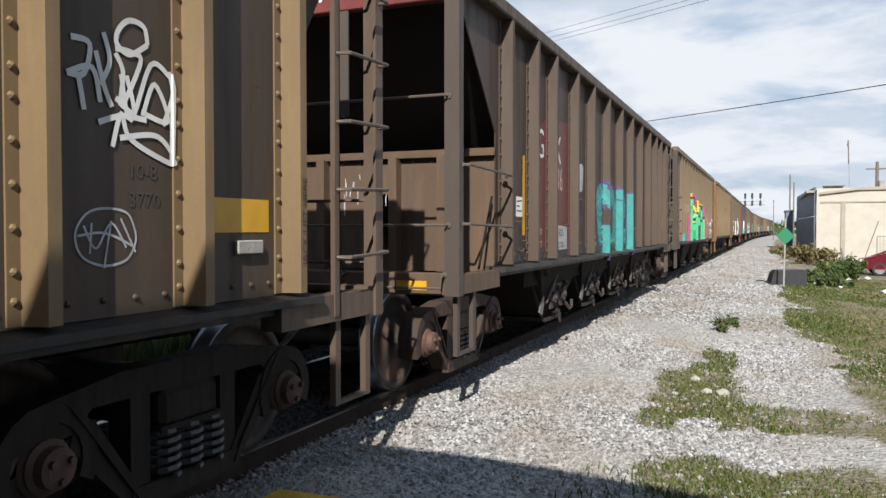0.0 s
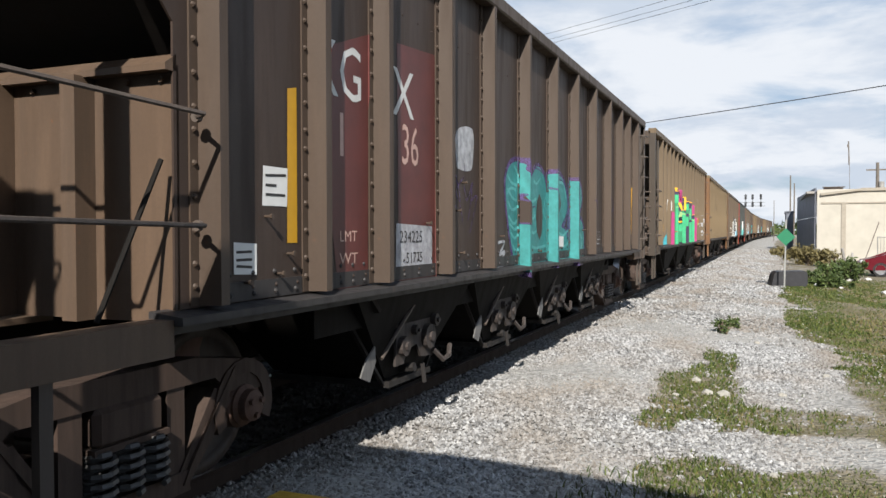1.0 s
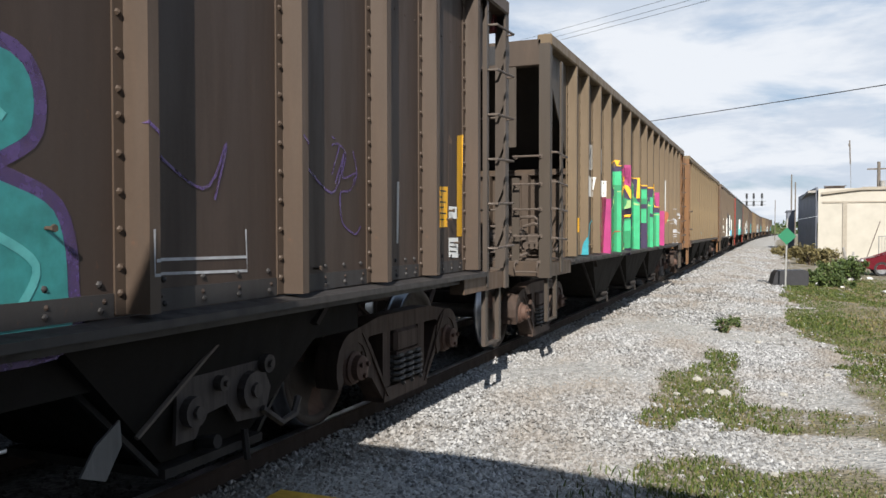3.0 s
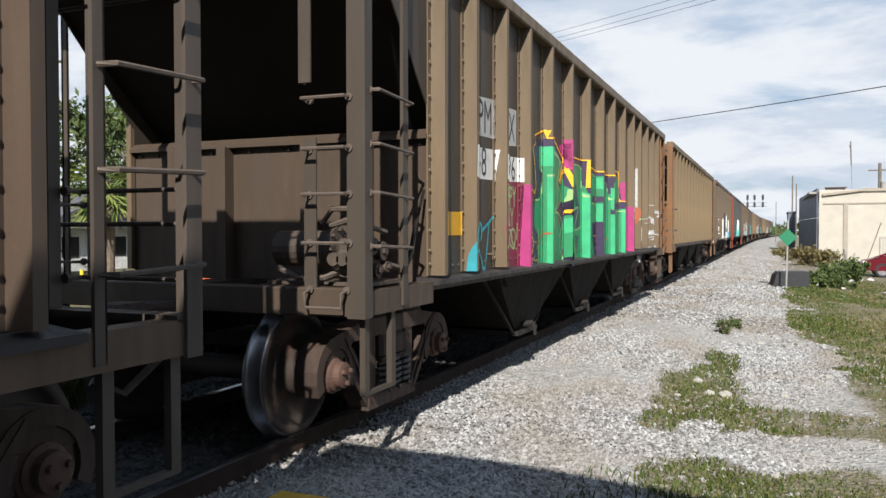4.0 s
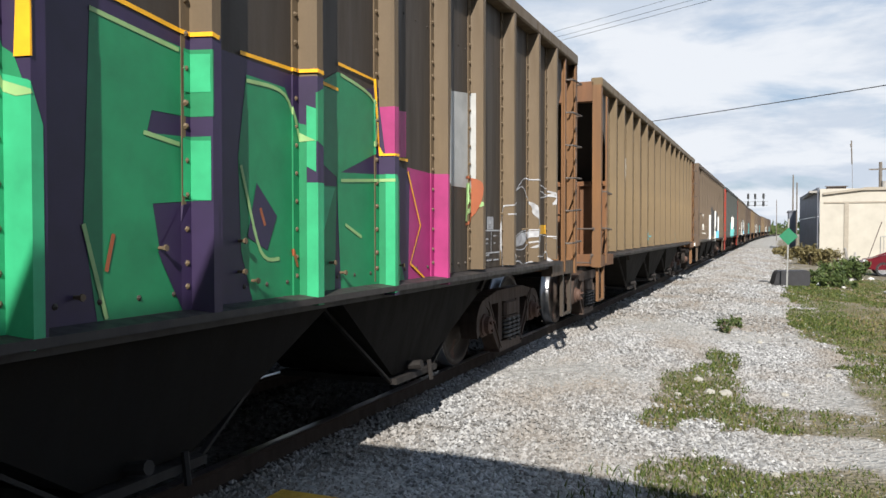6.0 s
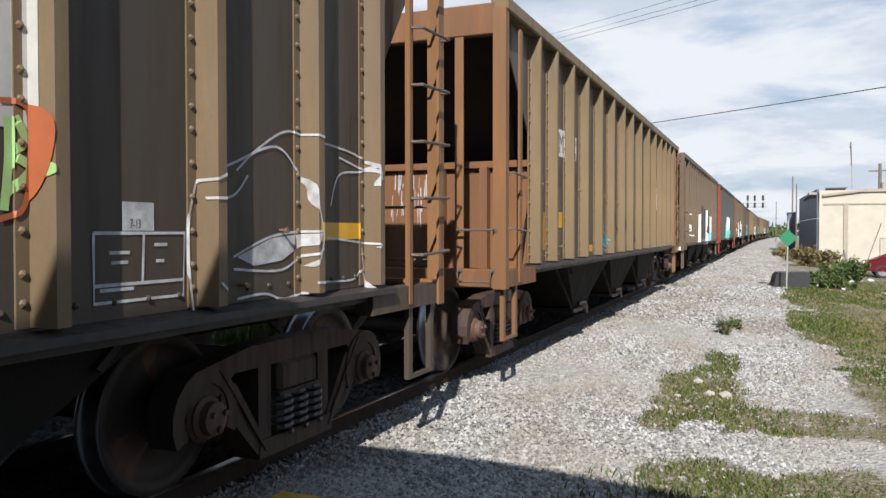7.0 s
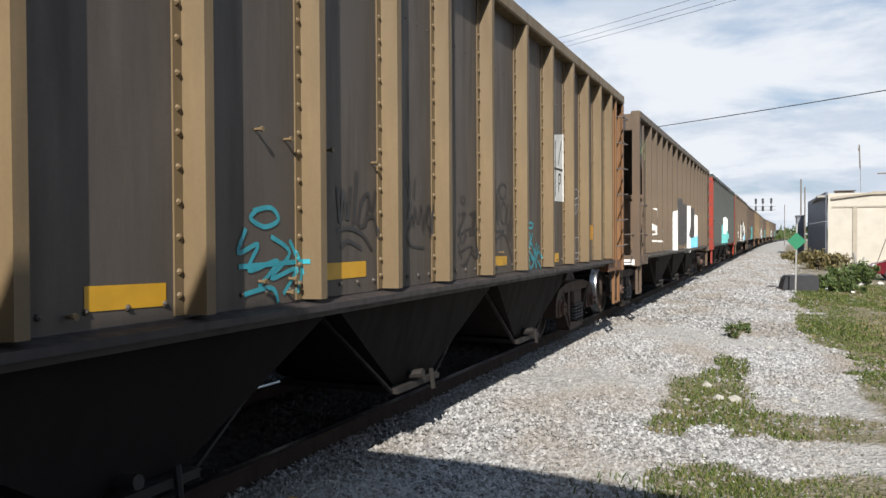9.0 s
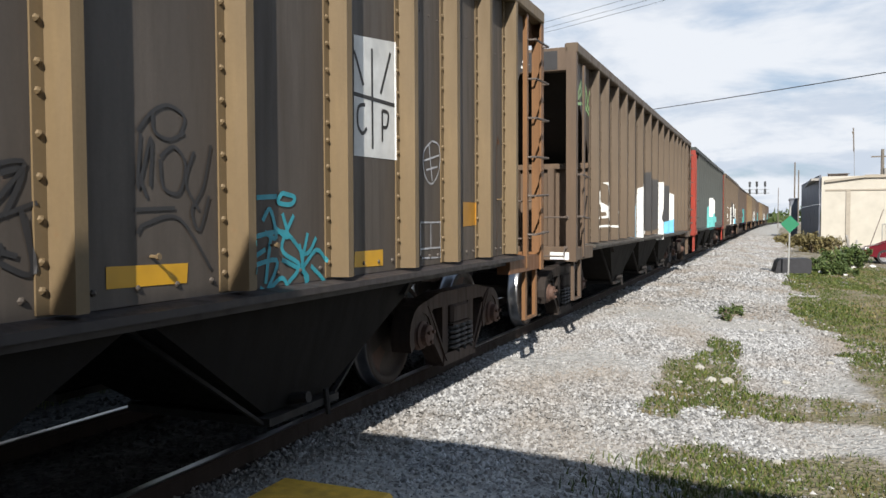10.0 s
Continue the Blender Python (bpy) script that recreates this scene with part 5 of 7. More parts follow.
def curve(pts, closed=False, n=6):
    """Smooth line through points."""
    out, k = [], len(pts)
    for i in range(k if closed else k - 1):
        p = [pts[(i + j) % k] if closed else pts[min(max(i + j, 0), k - 1)] for j in (-1, 0, 1, 2)]
        for s in range(n):
            t = s / n
            out.append(tuple(0.5 * (2 * p[1][a] + (p[2][a] - p[0][a]) * t + (2 * p[0][a] - 5 * p[1][a] + 4 * p[2][a] - p[3][a]) * t * t
                                    + (3 * p[1][a] - p[0][a] - 3 * p[2][a] + p[3][a]) * t ** 3) for a in (0, 1)))
    if not closed:
        out.append(tuple(pts[-1]))
    return out


def oval(cy, cz, ry, rz, n=20, a0=0.0, a1=2 * math.pi):
    full = abs(a1 - a0 - 2 * math.pi) < 1e-6
    return [(cy + ry * math.cos(a0 + (a1 - a0) * i / n), cz + rz * math.sin(a0 + (a1 - a0) * i / n)) for i in range(n if full else n + 1)]


def rect(y0, z0, y1, z1):
    return [(y0, z0), (y1, z0), (y1, z1), (y0, z1)]


def stroke(pts, w, closed=False):
    """A line of paint of width w, as small quads."""
    quads, k = [], len(pts)
    off = []
    for i in range(k):
        a = pts[(i - 1) % k] if closed or i else pts[0]
        b = pts[(i + 1) % k] if closed or i < k - 1 else pts[-1]
        d = Vector((b[0] - a[0], b[1] - a[1]))
        d = d.normalized() if d.length > 1e-6 else Vector((1, 0))
        off.append((-d.y * w / 2, d.x * w / 2))
    for i in range(k if closed else k - 1):
        j = (i + 1) % k
        quads.append([(pts[i][0] + off[i][0], pts[i][1] + off[i][1]), (pts[j][0] + off[j][0], pts[j][1] + off[j][1]),
                      (pts[j][0] - off[j][0], pts[j][1] - off[j][1]), (pts[i][0] - off[i][0], pts[i][1] - off[i][1])])
    return quads


def lettering(text, y, z, h, squeeze=1.0, turn=0):
    """Faces of a word in the built-in font, its lower left corner at (y, z)."""
    cu = bpy.data.curves.new("text", "FONT")
    cu.body, cu.size, cu.resolution_u = text, h / 0.5, 2
    ob = bpy.data.objects.new("text", cu)
    me = ob.to_mesh()
    pts = [(v.co.x * squeeze, v.co.y) for v in me.vertices]
    if turn:
        pts = [(-b, a) for a, b in pts]
    faces = [[(y + pts[i][0], z + pts[i][1]) for i in p.vertices] for p in me.polygons]
    ob.to_mesh_clear()
    bpy.data.objects.remove(ob)
    return faces


RIB_EDGES = [RIB_SHAPE[0][0] - 0.001] + [o for o, _ in RIB_SHAPE] + [RIB_SHAPE[-1][0] + 0.001]


def drape(car, name, material, shapes, ribs, layer=0, label="", drawn=DRAWN):
    """Lays flat shapes, given along and up the car's side, over sheets and ribs."""
    bm = bmesh.new()
    for k, s in enumerate(shapes):      # each stroke lies a hair above the last
        bm.faces.new([bm.verts.new((0.00004 * (k % 34), y * drawn, z)) for y, z in s])
    bmesh.ops.remove_doubles(bm, verts=bm.verts, dist=0.00009)
    bm.normal_update()
    bmesh.ops.triangulate(bm, faces=[f for f in bm.faces if len(f.verts) > 4])
    ys = [v.co.y for v in bm.verts]
    for c in ribs:
        for o in RIB_EDGES:
            if min(ys) < c + o < max(ys):
                bmesh.ops.bisect_plane(bm, geom=bm.verts[:] + bm.edges[:] + bm.faces[:], plane_co=(0, c + o, 0), plane_no=(0, 1, 0), dist=1e-5)
    gap = 0.003 + 0.0016 * layer
    for v in bm.verts:
        v.co.x += PANEL + side_out(v.co.y, ribs) + gap
        v.co.y -= gap * 0.9
    return part(name, bm, material, car, label)


def on_end(car, name, material, shapes, y, layer=0):
    bm = bmesh.new()
    for s in shapes:
        bm.faces.new([bm.verts.new((a, y - 0.003 - 0.002 * layer, b)) for a, b in s])
    return part(name, bm, material, car)


def scrawl(y0, y1, z0, z1, seed, n, w):
    """A quick unreadable tag: looping strokes inside a box."""
    r = random.Random(seed)
    out, k = [], n
    for i in range(k):
        a, b = y0 + (y1 - y0) * i / k, y0 + (y1 - y0) * (i + 1.25) / k
        pts = [(r.uniform(a, b), r.uniform(z0 + 0.15 * (z1 - z0), z1)), (r.uniform(a, b), r.uniform(z0 + 0.1 * (z1 - z0), z0 + 0.5 * (z1 - z0))),
               (r.uniform(a, b), r.uniform(z0 + 0.4 * (z1 - z0), z1)), (r.uniform(a, b), r.uniform(z0, z0 + 0.6 * (z1 - z0))), (r.uniform(a, b), r.uniform(z0, z1))]
        out += stroke(curve(pts, False, 7), w * r.uniform(0.8, 1.15))
    out += stroke(curve([(y0, z0 + 0.12 * (z1 - z0)), ((y0 + y1) / 2, z0 + 0.2 * (z1 - z0)), (y1, z0 - 0.02)], False, 8), w)
    return out


def marker(car, ribs, y, z, w=0.42, h=0.15):
    drape(car, "reflector", M_YELLOW, [rect(y, z, y + w, z + h)], ribs, 0, "yellow reflective marker")


def rivet_pins(car, ribs, seed, material, count=16):
    """Long bolts that stand out from the sheets."""
    r = random.Random(seed)
    for i in range(count):
        k = r.randrange(len(ribs) - 1)
        y, z = r.uniform(ribs[k] + 0.22, ribs[k + 1] - 0.16), r.choice((1.2, 1.28, 1.4, 1.6, 1.95)) + r.uniform(-0.08, 0.08)
        bm = bmesh.new()
        rod(bm, (PANEL - 0.005, y, z), (PANEL + 0.040, y, z), 0.008, 6)
        rod(bm, (PANEL + 0.040, y, z), (PANEL + 0.052, y, z), 0.015, 6)
        part("pin", bm, material, car)


def dress_a(car, ribs):
    def paint(name, material, shapes, layer=0, label=""):
        return drape(car, name, material, shapes, ribs, layer, label, 1.0)
    paint("tag", SP["white"], [q for ln in (
        curve([(12.26, 2.20), (12.35, 2.19), (12.32, 2.07), (12.24, 2.06)]),
        curve([(12.24, 2.06), (12.36, 2.10), (12.40, 1.97)]),
        curve([(12.29, 2.07), (12.32, 1.93)]),
        curve([(12.38, 2.17), (12.42, 2.04), (12.46, 1.96)]),
        curve([(12.42, 2.25), (12.45, 2.14), (12.40, 2.04)]),
        curve([(12.48, 2.18), (12.52, 2.11), (12.51, 1.97), (12.62, 2.17), (12.57, 2.20), (12.48, 2.20)]),
        curve([(12.66, 2.25), (12.64, 2.32), (12.56, 2.33), (12.50, 2.28), (12.49, 2.22), (12.56, 2.19), (12.66, 2.25)]),
        curve([(12.51, 2.10), (12.56, 1.92), (12.68, 2.17), (12.79, 2.14)]),
        curve([(12.54, 2.10), (12.58, 1.95), (12.48, 2.00)]),
        curve([(12.63, 1.95), (12.70, 2.09), (12.78, 1.94), (12.62, 1.96)]),
        curve([(12.79, 2.16), (12.81, 2.06), (12.75, 1.92)]),
        curve([(12.39, 1.89), (12.51, 1.93), (12.65, 1.93)]),
        curve([(12.46, 1.80), (12.51, 1.94), (12.56, 1.84), (12.78, 1.76), (12.82, 1.77)]),
        curve([(12.81, 2.06), (12.80, 1.76)]),
        curve([(12.50, 1.84), (12.70, 1.87), (12.80, 1.81)]),)
        for q in stroke(ln, 0.024)], 2, "white scrawled spray tag")
    paint("ring_tag", SP["pale"], [q for ln in (
        curve([(12.58, 1.46), (12.54, 1.53), (12.44, 1.55), (12.33, 1.53), (12.27, 1.45), (12.30, 1.36), (12.41, 1.32), (12.53, 1.34), (12.58, 1.41), (12.58, 1.46)]),
        curve([(12.31, 1.48), (12.37, 1.39), (12.45, 1.49), (12.53, 1.39)]),
        curve([(12.28, 1.44), (12.42, 1.45), (12.58, 1.39)]),
        curve([(12.35, 1.49), (12.34, 1.37)]),
        curve([(12.45, 1.50), (12.41, 1.31)]),
        curve([(12.50, 1.51), (12.58, 1.37)]),)
        for q in stroke(ln, 0.01)], 1, "thin pale ring scrawl")
    marker(car, ribs, 12.62, 1.45, 0.44, 0.17)
    drape(car, "jack_note", M_BLACKINK, lettering("JACK-LIFT HERE", 13.245, 1.27, 0.034, 1.0, 1), ribs, 1)
    drape(car, "stencil", SP["charcoal"], lettering("10-8", 12.10, 1.68, 0.045) + lettering("3770", 12.10, 1.56, 0.045), ribs, 0)
    bm = bmesh.new()
    box(bm, PANEL, PANEL + 0.03, 13.24, 13.45, 1.34, 1.41, bevel=0.006)
    part("tag_holder", bm, M_CONC, car)


def dress_b(car, ribs):
    def paint(name, material, shapes, layer=0, label=""):
        return drape(car, name, material, shapes, ribs, layer, label, 1.0)
    paint("red_panel", SP["maroon"], [[(2.41, 2.52), (3.09, 2.76), (3.07, 1.12), (2.69, 1.08)]], 0, "faded dull red panel")
    paint("red_panel", SP["maroon"], [[(3.52, 2.80), (4.20, 2.85), (4.21, 1.03), (3.54, 1.08)]], 0, "faded dull red panel")
    paint("car_letters", SP["white"], lettering("KG", 2.41, 2.29, 0.245, 0.88), 1)
    paint("car_letters", SP["white"], lettering("LX", 3.20, 2.29, 0.245, 1.03), 1)
    paint("car_number", SP["bone"], lettering("91", 2.41, 1.93, 0.196, 1.10), 1)
    paint("car_number", SP["bone"], lettering("36", 3.58, 1.95, 0.210, 0.75), 1)
    paint("load_text", SP["bone"], lettering("LMT", 2.70, 1.40, 0.049, 1.23), 1)
    paint("load_text", SP["bone"], lettering("WT", 2.70, 1.26, 0.049, 1.45), 1)
    paint("weight_patch", SP["pale"], [[(3.50, 1.52), (4.14, 1.50), (4.14, 1.18), (3.49, 1.16)]], 1, "scuffed white weight panel")
    paint("weights", M_BLACKINK, lettering("234225", 3.55, 1.38, 0.063, 1.08), 2)
    paint("weights", M_BLACKINK, lettering("51775", 3.66, 1.23, 0.056, 1.07), 2)
    paint("yellow_strip", M_YELLOW, [[(2.14, 2.25), (2.23, 2.27), (2.23, 1.40), (2.13, 1.40)]], 0, "long yellow strip")
    paint("decal", M_LABEL, [[(1.91, 1.81), (2.14, 1.81), (2.13, 1.60), (1.90, 1.60)]], 0, "white printed decal")
    paint("decal", M_LABEL, [[(1.66, 1.41), (1.85, 1.40), (1.85, 1.24), (1.66, 1.25)]], 0, "white printed decal")
    paint("decal_marks", M_BLACKINK, [q for ln in (
        [(1.93, 1.76), (2.12, 1.77)],
        [(1.93, 1.71), (2.03, 1.71)],
        [(1.93, 1.66), (2.11, 1.66)],
        [(1.68, 1.36), (1.81, 1.36)],
        [(1.68, 1.32), (1.81, 1.32)],
        [(1.68, 1.29), (1.81, 1.28)],)
        for q in stroke(ln, 0.014)], 1, "")
    paint("whitewash", SP["pale"], [curve([(4.67, 2.31), (5.06, 2.36), (5.05, 2.05), (4.95, 1.99), (4.75, 1.99), (4.67, 2.03)], True)], 0, "rubbed white patch")
    paint("seam_tag", SP["violet"], [q for ln in (
        curve([(4.54, 1.89), (4.65, 1.93), (4.75, 1.72), (4.65, 1.81), (4.84, 1.93)]),
        curve([(4.74, 1.69), (4.81, 1.55)]),
        curve([(4.84, 1.86), (4.91, 1.73), (5.05, 1.89), (4.94, 1.55)]),
        curve([(4.56, 1.84), (4.65, 1.66)]),
        curve([(5.02, 1.73), (5.16, 1.77), (4.98, 1.45)]),
        curve([(4.84, 2.05), (4.86, 1.98)]),)
        for q in stroke(ln, 0.013)], 1, "thin violet scrawl")
    paint("outline", SP["violet"], [q for ln in (
        curve([(6.38, 2.19), (6.19, 2.15), (6.05, 2.06), (6.00, 1.93), (6.03, 1.73), (6.12, 1.48), (6.23, 1.25), (6.38, 1.06), (6.72, 1.03), (6.74, 1.23), (6.73, 1.55), (6.76, 1.85), (6.49, 2.05), (6.46, 2.17), (6.38, 2.19)]),)
        for q in stroke(ln, 0.11)], 0, "hazy violet outline")
    paint("outline", SP["violet"], [q for ln in (
        curve([(7.14, 2.19), (6.95, 2.08), (6.86, 1.91), (6.84, 1.68), (6.85, 1.38), (6.89, 1.15), (7.14, 1.09), (7.52, 1.09), (7.57, 1.33), (7.57, 1.75), (7.53, 2.00), (7.36, 2.15), (7.14, 2.19)]),)
        for q in stroke(ln, 0.11)], 0, "hazy violet outline")
    paint("outline", SP["violet"], [q for ln in (
        curve([(7.56, 2.05), (7.63, 2.14), (8.22, 2.15), (8.51, 1.99), (8.60, 1.78), (8.46, 1.61), (8.27, 1.52), (8.53, 1.44), (8.66, 1.08), (7.68, 1.08), (7.57, 1.06), (7.57, 1.33), (7.57, 1.75), (7.56, 2.05)]),)
        for q in stroke(ln, 0.11)], 0, "hazy violet outline")
    paint("outline", SP["violet"], [q for ln in (
        curve([(8.66, 2.10), (8.76, 2.11), (9.34, 2.09), (9.42, 1.84), (9.23, 1.68), (9.51, 1.54), (9.57, 1.24), (9.51, 1.04), (8.76, 1.06), (8.67, 1.05), (8.64, 1.49), (8.66, 2.10)]),)
        for q in stroke(ln, 0.11)], 0, "hazy violet outline")
    paint("throw_up", SP["teal"], [curve([(6.38, 2.19), (6.19, 2.15), (6.05, 2.06), (6.00, 1.93), (6.03, 1.73), (6.12, 1.48), (6.23, 1.25), (6.38, 1.06), (6.72, 1.03), (6.74, 1.23), (6.73, 1.55), (6.76, 1.85), (6.49, 2.05), (6.46, 2.17)], True)], 1, "turquoise bubble letter")
    paint("throw_up", SP["teal"], [curve([(7.14, 2.19), (6.95, 2.08), (6.86, 1.91), (6.84, 1.68), (6.85, 1.38), (6.89, 1.15), (7.14, 1.09), (7.52, 1.09), (7.57, 1.33), (7.57, 1.75), (7.53, 2.00), (7.36, 2.15)], True)], 1, "turquoise bubble letter")
    paint("throw_up", SP["teal"], [curve([(7.56, 2.05), (7.63, 2.14), (8.22, 2.15), (8.51, 1.99), (8.60, 1.78), (8.46, 1.61), (8.27, 1.52), (8.53, 1.44), (8.66, 1.08), (7.68, 1.08), (7.57, 1.06), (7.57, 1.33), (7.57, 1.75)], True)], 1, "turquoise bubble letter")
    paint("throw_up", SP["teal"], [curve([(8.66, 2.10), (8.76, 2.11), (9.34, 2.09), (9.42, 1.84), (9.23, 1.68), (9.51, 1.54), (9.57, 1.24), (9.51, 1.04), (8.76, 1.06), (8.67, 1.05), (8.64, 1.49)], True)], 1, "turquoise bubble letter")
    paint("sheen", SP["aqua"], [q for ln in (
        curve([(6.05, 2.03), (6.19, 1.96), (6.38, 1.94)]),
        curve([(6.05, 1.89), (6.23, 1.80), (6.38, 1.78)]),
        curve([(6.07, 1.76), (6.21, 1.68), (6.40, 1.72)]),
        curve([(6.09, 1.62), (6.25, 1.54), (6.38, 1.57)]),
        curve([(6.16, 1.45), (6.28, 1.39), (6.40, 1.42)]),
        curve([(6.23, 1.32), (6.32, 1.26), (6.41, 1.27)]),
        curve([(6.05, 1.84), (6.16, 1.90), (6.33, 1.89)]),
        curve([(6.12, 1.54), (6.28, 1.48), (6.40, 1.50)]),
        curve([(6.28, 2.13), (6.38, 2.07), (6.40, 1.96)]),
        curve([(6.88, 1.81), (6.97, 1.79), (7.11, 1.83)]),
        curve([(6.87, 1.65), (6.97, 1.60), (7.07, 1.64)]),
        curve([(6.87, 1.48), (7.00, 1.44), (7.14, 1.47)]),
        curve([(6.88, 1.32), (7.07, 1.27), (7.51, 1.29)]),
        curve([(6.91, 1.22), (7.14, 1.17), (7.50, 1.19)]),
        curve([(7.01, 2.02), (7.14, 2.00), (7.28, 2.07)]),
        curve([(7.51, 1.86), (7.43, 1.70), (7.51, 1.60)]),)
        for q in stroke(ln, 0.03)], 2, "lighter turquoise streaks")
    paint("sheen", SP["aqua"], [q for ln in (
        curve([(7.69, 2.01), (8.32, 2.07), (8.51, 1.88)]),
        curve([(8.04, 1.49), (8.32, 1.40), (8.62, 1.47)]),
        curve([(8.00, 1.32), (8.32, 1.25), (8.62, 1.31)]),
        curve([(8.02, 1.16), (8.31, 1.12), (8.64, 1.14)]),
        curve([(9.15, 1.97), (9.31, 1.86)]),
        curve([(9.19, 1.49), (9.43, 1.34), (9.33, 1.15)]),)
        for q in stroke(ln, 0.035)], 2, "lighter turquoise streaks")
    paint("letter_inner", P_B["side"], [[(6.41, 1.82), (6.46, 1.85), (6.47, 1.78), (6.74, 1.66), (6.74, 1.52), (6.47, 1.53), (6.42, 1.57)]], 3, "")
    paint("letter_inner", P_B["side"], [[(7.24, 1.89), (7.34, 1.81), (7.38, 1.63), (7.35, 1.45), (7.25, 1.36), (7.14, 1.45), (7.10, 1.62), (7.14, 1.80)]], 3, "")
    paint("letter_inner", P_B["side"], [[(8.08, 1.94), (8.20, 1.90), (8.24, 1.78), (8.16, 1.69), (8.04, 1.68)]], 3, "")
    paint("letter_edge", SP["violet"], [q for ln in (
        curve([(6.40, 1.84), (6.46, 1.85), (6.47, 1.78), (6.74, 1.64)]),
        curve([(6.86, 2.01), (7.08, 2.17), (7.43, 2.12)]),
        curve([(7.57, 2.03), (7.69, 1.90), (8.12, 1.57)]),
        curve([(7.69, 2.09), (8.37, 2.08), (8.58, 1.78), (8.32, 1.55)]),
        curve([(8.27, 1.52), (8.47, 1.57), (8.66, 1.49)]),
        curve([(8.64, 1.93), (8.66, 1.49)]),
        curve([(8.77, 2.08), (8.77, 1.67)]),
        curve([(9.23, 1.68), (8.77, 1.62), (9.10, 1.11)]),
        curve([(6.40, 1.56), (6.47, 1.54), (6.73, 1.50)]),
        curve([(6.86, 1.71), (7.07, 1.74)]),)
        for q in stroke(ln, 0.016)], 3, "thin violet letter edges")
    paint("white_tag", SP["pale"], [q for ln in (
        curve([(5.54, 1.38), (5.66, 1.34), (5.57, 1.26)]),
        curve([(5.75, 1.35), (5.96, 1.35), (5.80, 1.23), (5.97, 1.26), (5.90, 1.20)]),
        curve([(5.76, 1.12), (6.23, 1.14)]),
        curve([(5.60, 1.23), (5.55, 1.16)]),)
        for q in stroke(ln, 0.03)], 2, "small white scrawl")
    paint("small_label", M_LABEL, [[(8.11, 1.40), (8.38, 1.39), (8.38, 1.26), (8.11, 1.27)]], 3, "small pale sticker")
    paint("stencil", SP["pale"], [q for ln in (
        [(9.90, 1.47), (9.90, 1.28), (10.68, 1.26), (10.67, 1.47)],
        [(9.91, 1.34), (10.68, 1.33)],)
        for q in stroke(ln, 0.014)], 1, "faint pale stencil box")
    paint("far_tag", SP["violet"], [q for ln in (
        curve([(9.87, 1.91), (10.34, 1.66), (10.52, 1.89), (10.43, 1.61)]),
        curve([(11.02, 1.98), (11.51, 1.69), (11.67, 1.95), (11.56, 1.75)]),)
        for q in stroke(ln, 0.016)], 1, "faint violet scrawl")
    paint("seam_loops", SP["violet"], [q for ln in (
        curve([(11.52, 1.98), (11.61, 1.99), (11.56, 1.88), (11.52, 1.80)]),
        curve([(11.61, 1.99), (11.69, 1.94), (11.65, 1.79), (11.83, 1.83), (11.75, 1.72), (11.62, 1.69), (11.63, 1.54)]),
        curve([(11.52, 2.03), (11.56, 2.02)]),
        curve([(11.78, 1.97), (11.83, 1.83), (11.78, 1.78)]),
        curve([(11.62, 1.69), (11.64, 1.52), (11.80, 1.44), (11.88, 1.49)]),)
        for q in stroke(ln, 0.013)], 1, "faint violet looping scrawl")
    paint("yellow_label", SP["gold"], [[(12.92, 1.80), (13.37, 1.82), (13.36, 1.49), (12.92, 1.48)]], 0, "yellow printed label")
    paint("label_print", M_BLACKINK, [q for ln in (
        [(13.13, 1.78), (13.33, 1.78)],
        [(13.13, 1.73), (13.25, 1.73)],
        [(13.13, 1.69), (13.33, 1.69)],
        [(13.13, 1.64), (13.28, 1.65)],
        [(13.13, 1.60), (13.33, 1.60)],
        [(13.12, 1.55), (13.29, 1.55)],)
        for q in stroke(ln, 0.012)], 1, "")
    paint("orange_strip", M_YELLOW, [[(13.58, 2.26), (13.70, 2.28), (13.69, 1.41), (13.57, 1.41)]], 0, "tall orange reflective strip")
    paint("decal", M_LABEL, [[(13.39, 1.66), (13.59, 1.66), (13.59, 1.56), (13.39, 1.56)]], 0, "small white decal")
    paint("decal", M_LABEL, [[(13.39, 1.40), (13.60, 1.40), (13.60, 1.23), (13.39, 1.24)]], 0, "small white decal")
    paint("decal_marks", M_BLACKINK, [q for ln in (
        [(13.41, 1.36), (13.56, 1.36)],
        [(13.41, 1.33), (13.56, 1.32)],
        [(13.41, 1.29), (13.56, 1.28)],)
        for q in stroke(ln, 0.01)], 1, "")
    paint("pale_strip", SP["gray"], [[(12.42, 1.81), (12.46, 1.81), (12.44, 1.37), (12.41, 1.37)]], 0, "faded grey strip")
    for a, c in zip(ribs[:-1], ribs[1:]):      # doubler plates along the foot of the sheets
        bm = bmesh.new()
        box(bm, PANEL, PANEL + 0.008, a + 0.11, c - 0.11, SILL + 0.065, SILL + 0.16)
        for k in range(4):
            stud(bm, PANEL + 0.008, a + 0.18 + (c - a - 0.36) * k / 3, SILL + 0.095, 0.016, 0.014)
            stud(bm, PANEL, a + 0.18 + (c - a - 0.36) * k / 3, SILL + 0.20, 0.016, 0.014)
        part("foot_plate", bm, P_B["sill"], car)
    on_end(car, "end_letters", SP["white"], lettering("KGLX", -0.82, 3.45, 0.14) + lettering("9136", 0.22, 3.45, 0.14), 0.02)
    marks = []
    r = random.Random(12)
    for k in range(26):
        x, z = r.uniform(-0.2, 0.5), r.uniform(1.75, 2.05)
        marks += stroke([(x, z), (x + r.uniform(-0.01, 0.01), z - r.uniform(0.03, 0.16))], r.uniform(0.006, 0.016))
    on_end(car, "scuffs", SP["pale"], marks, BODY0 + 0.02)
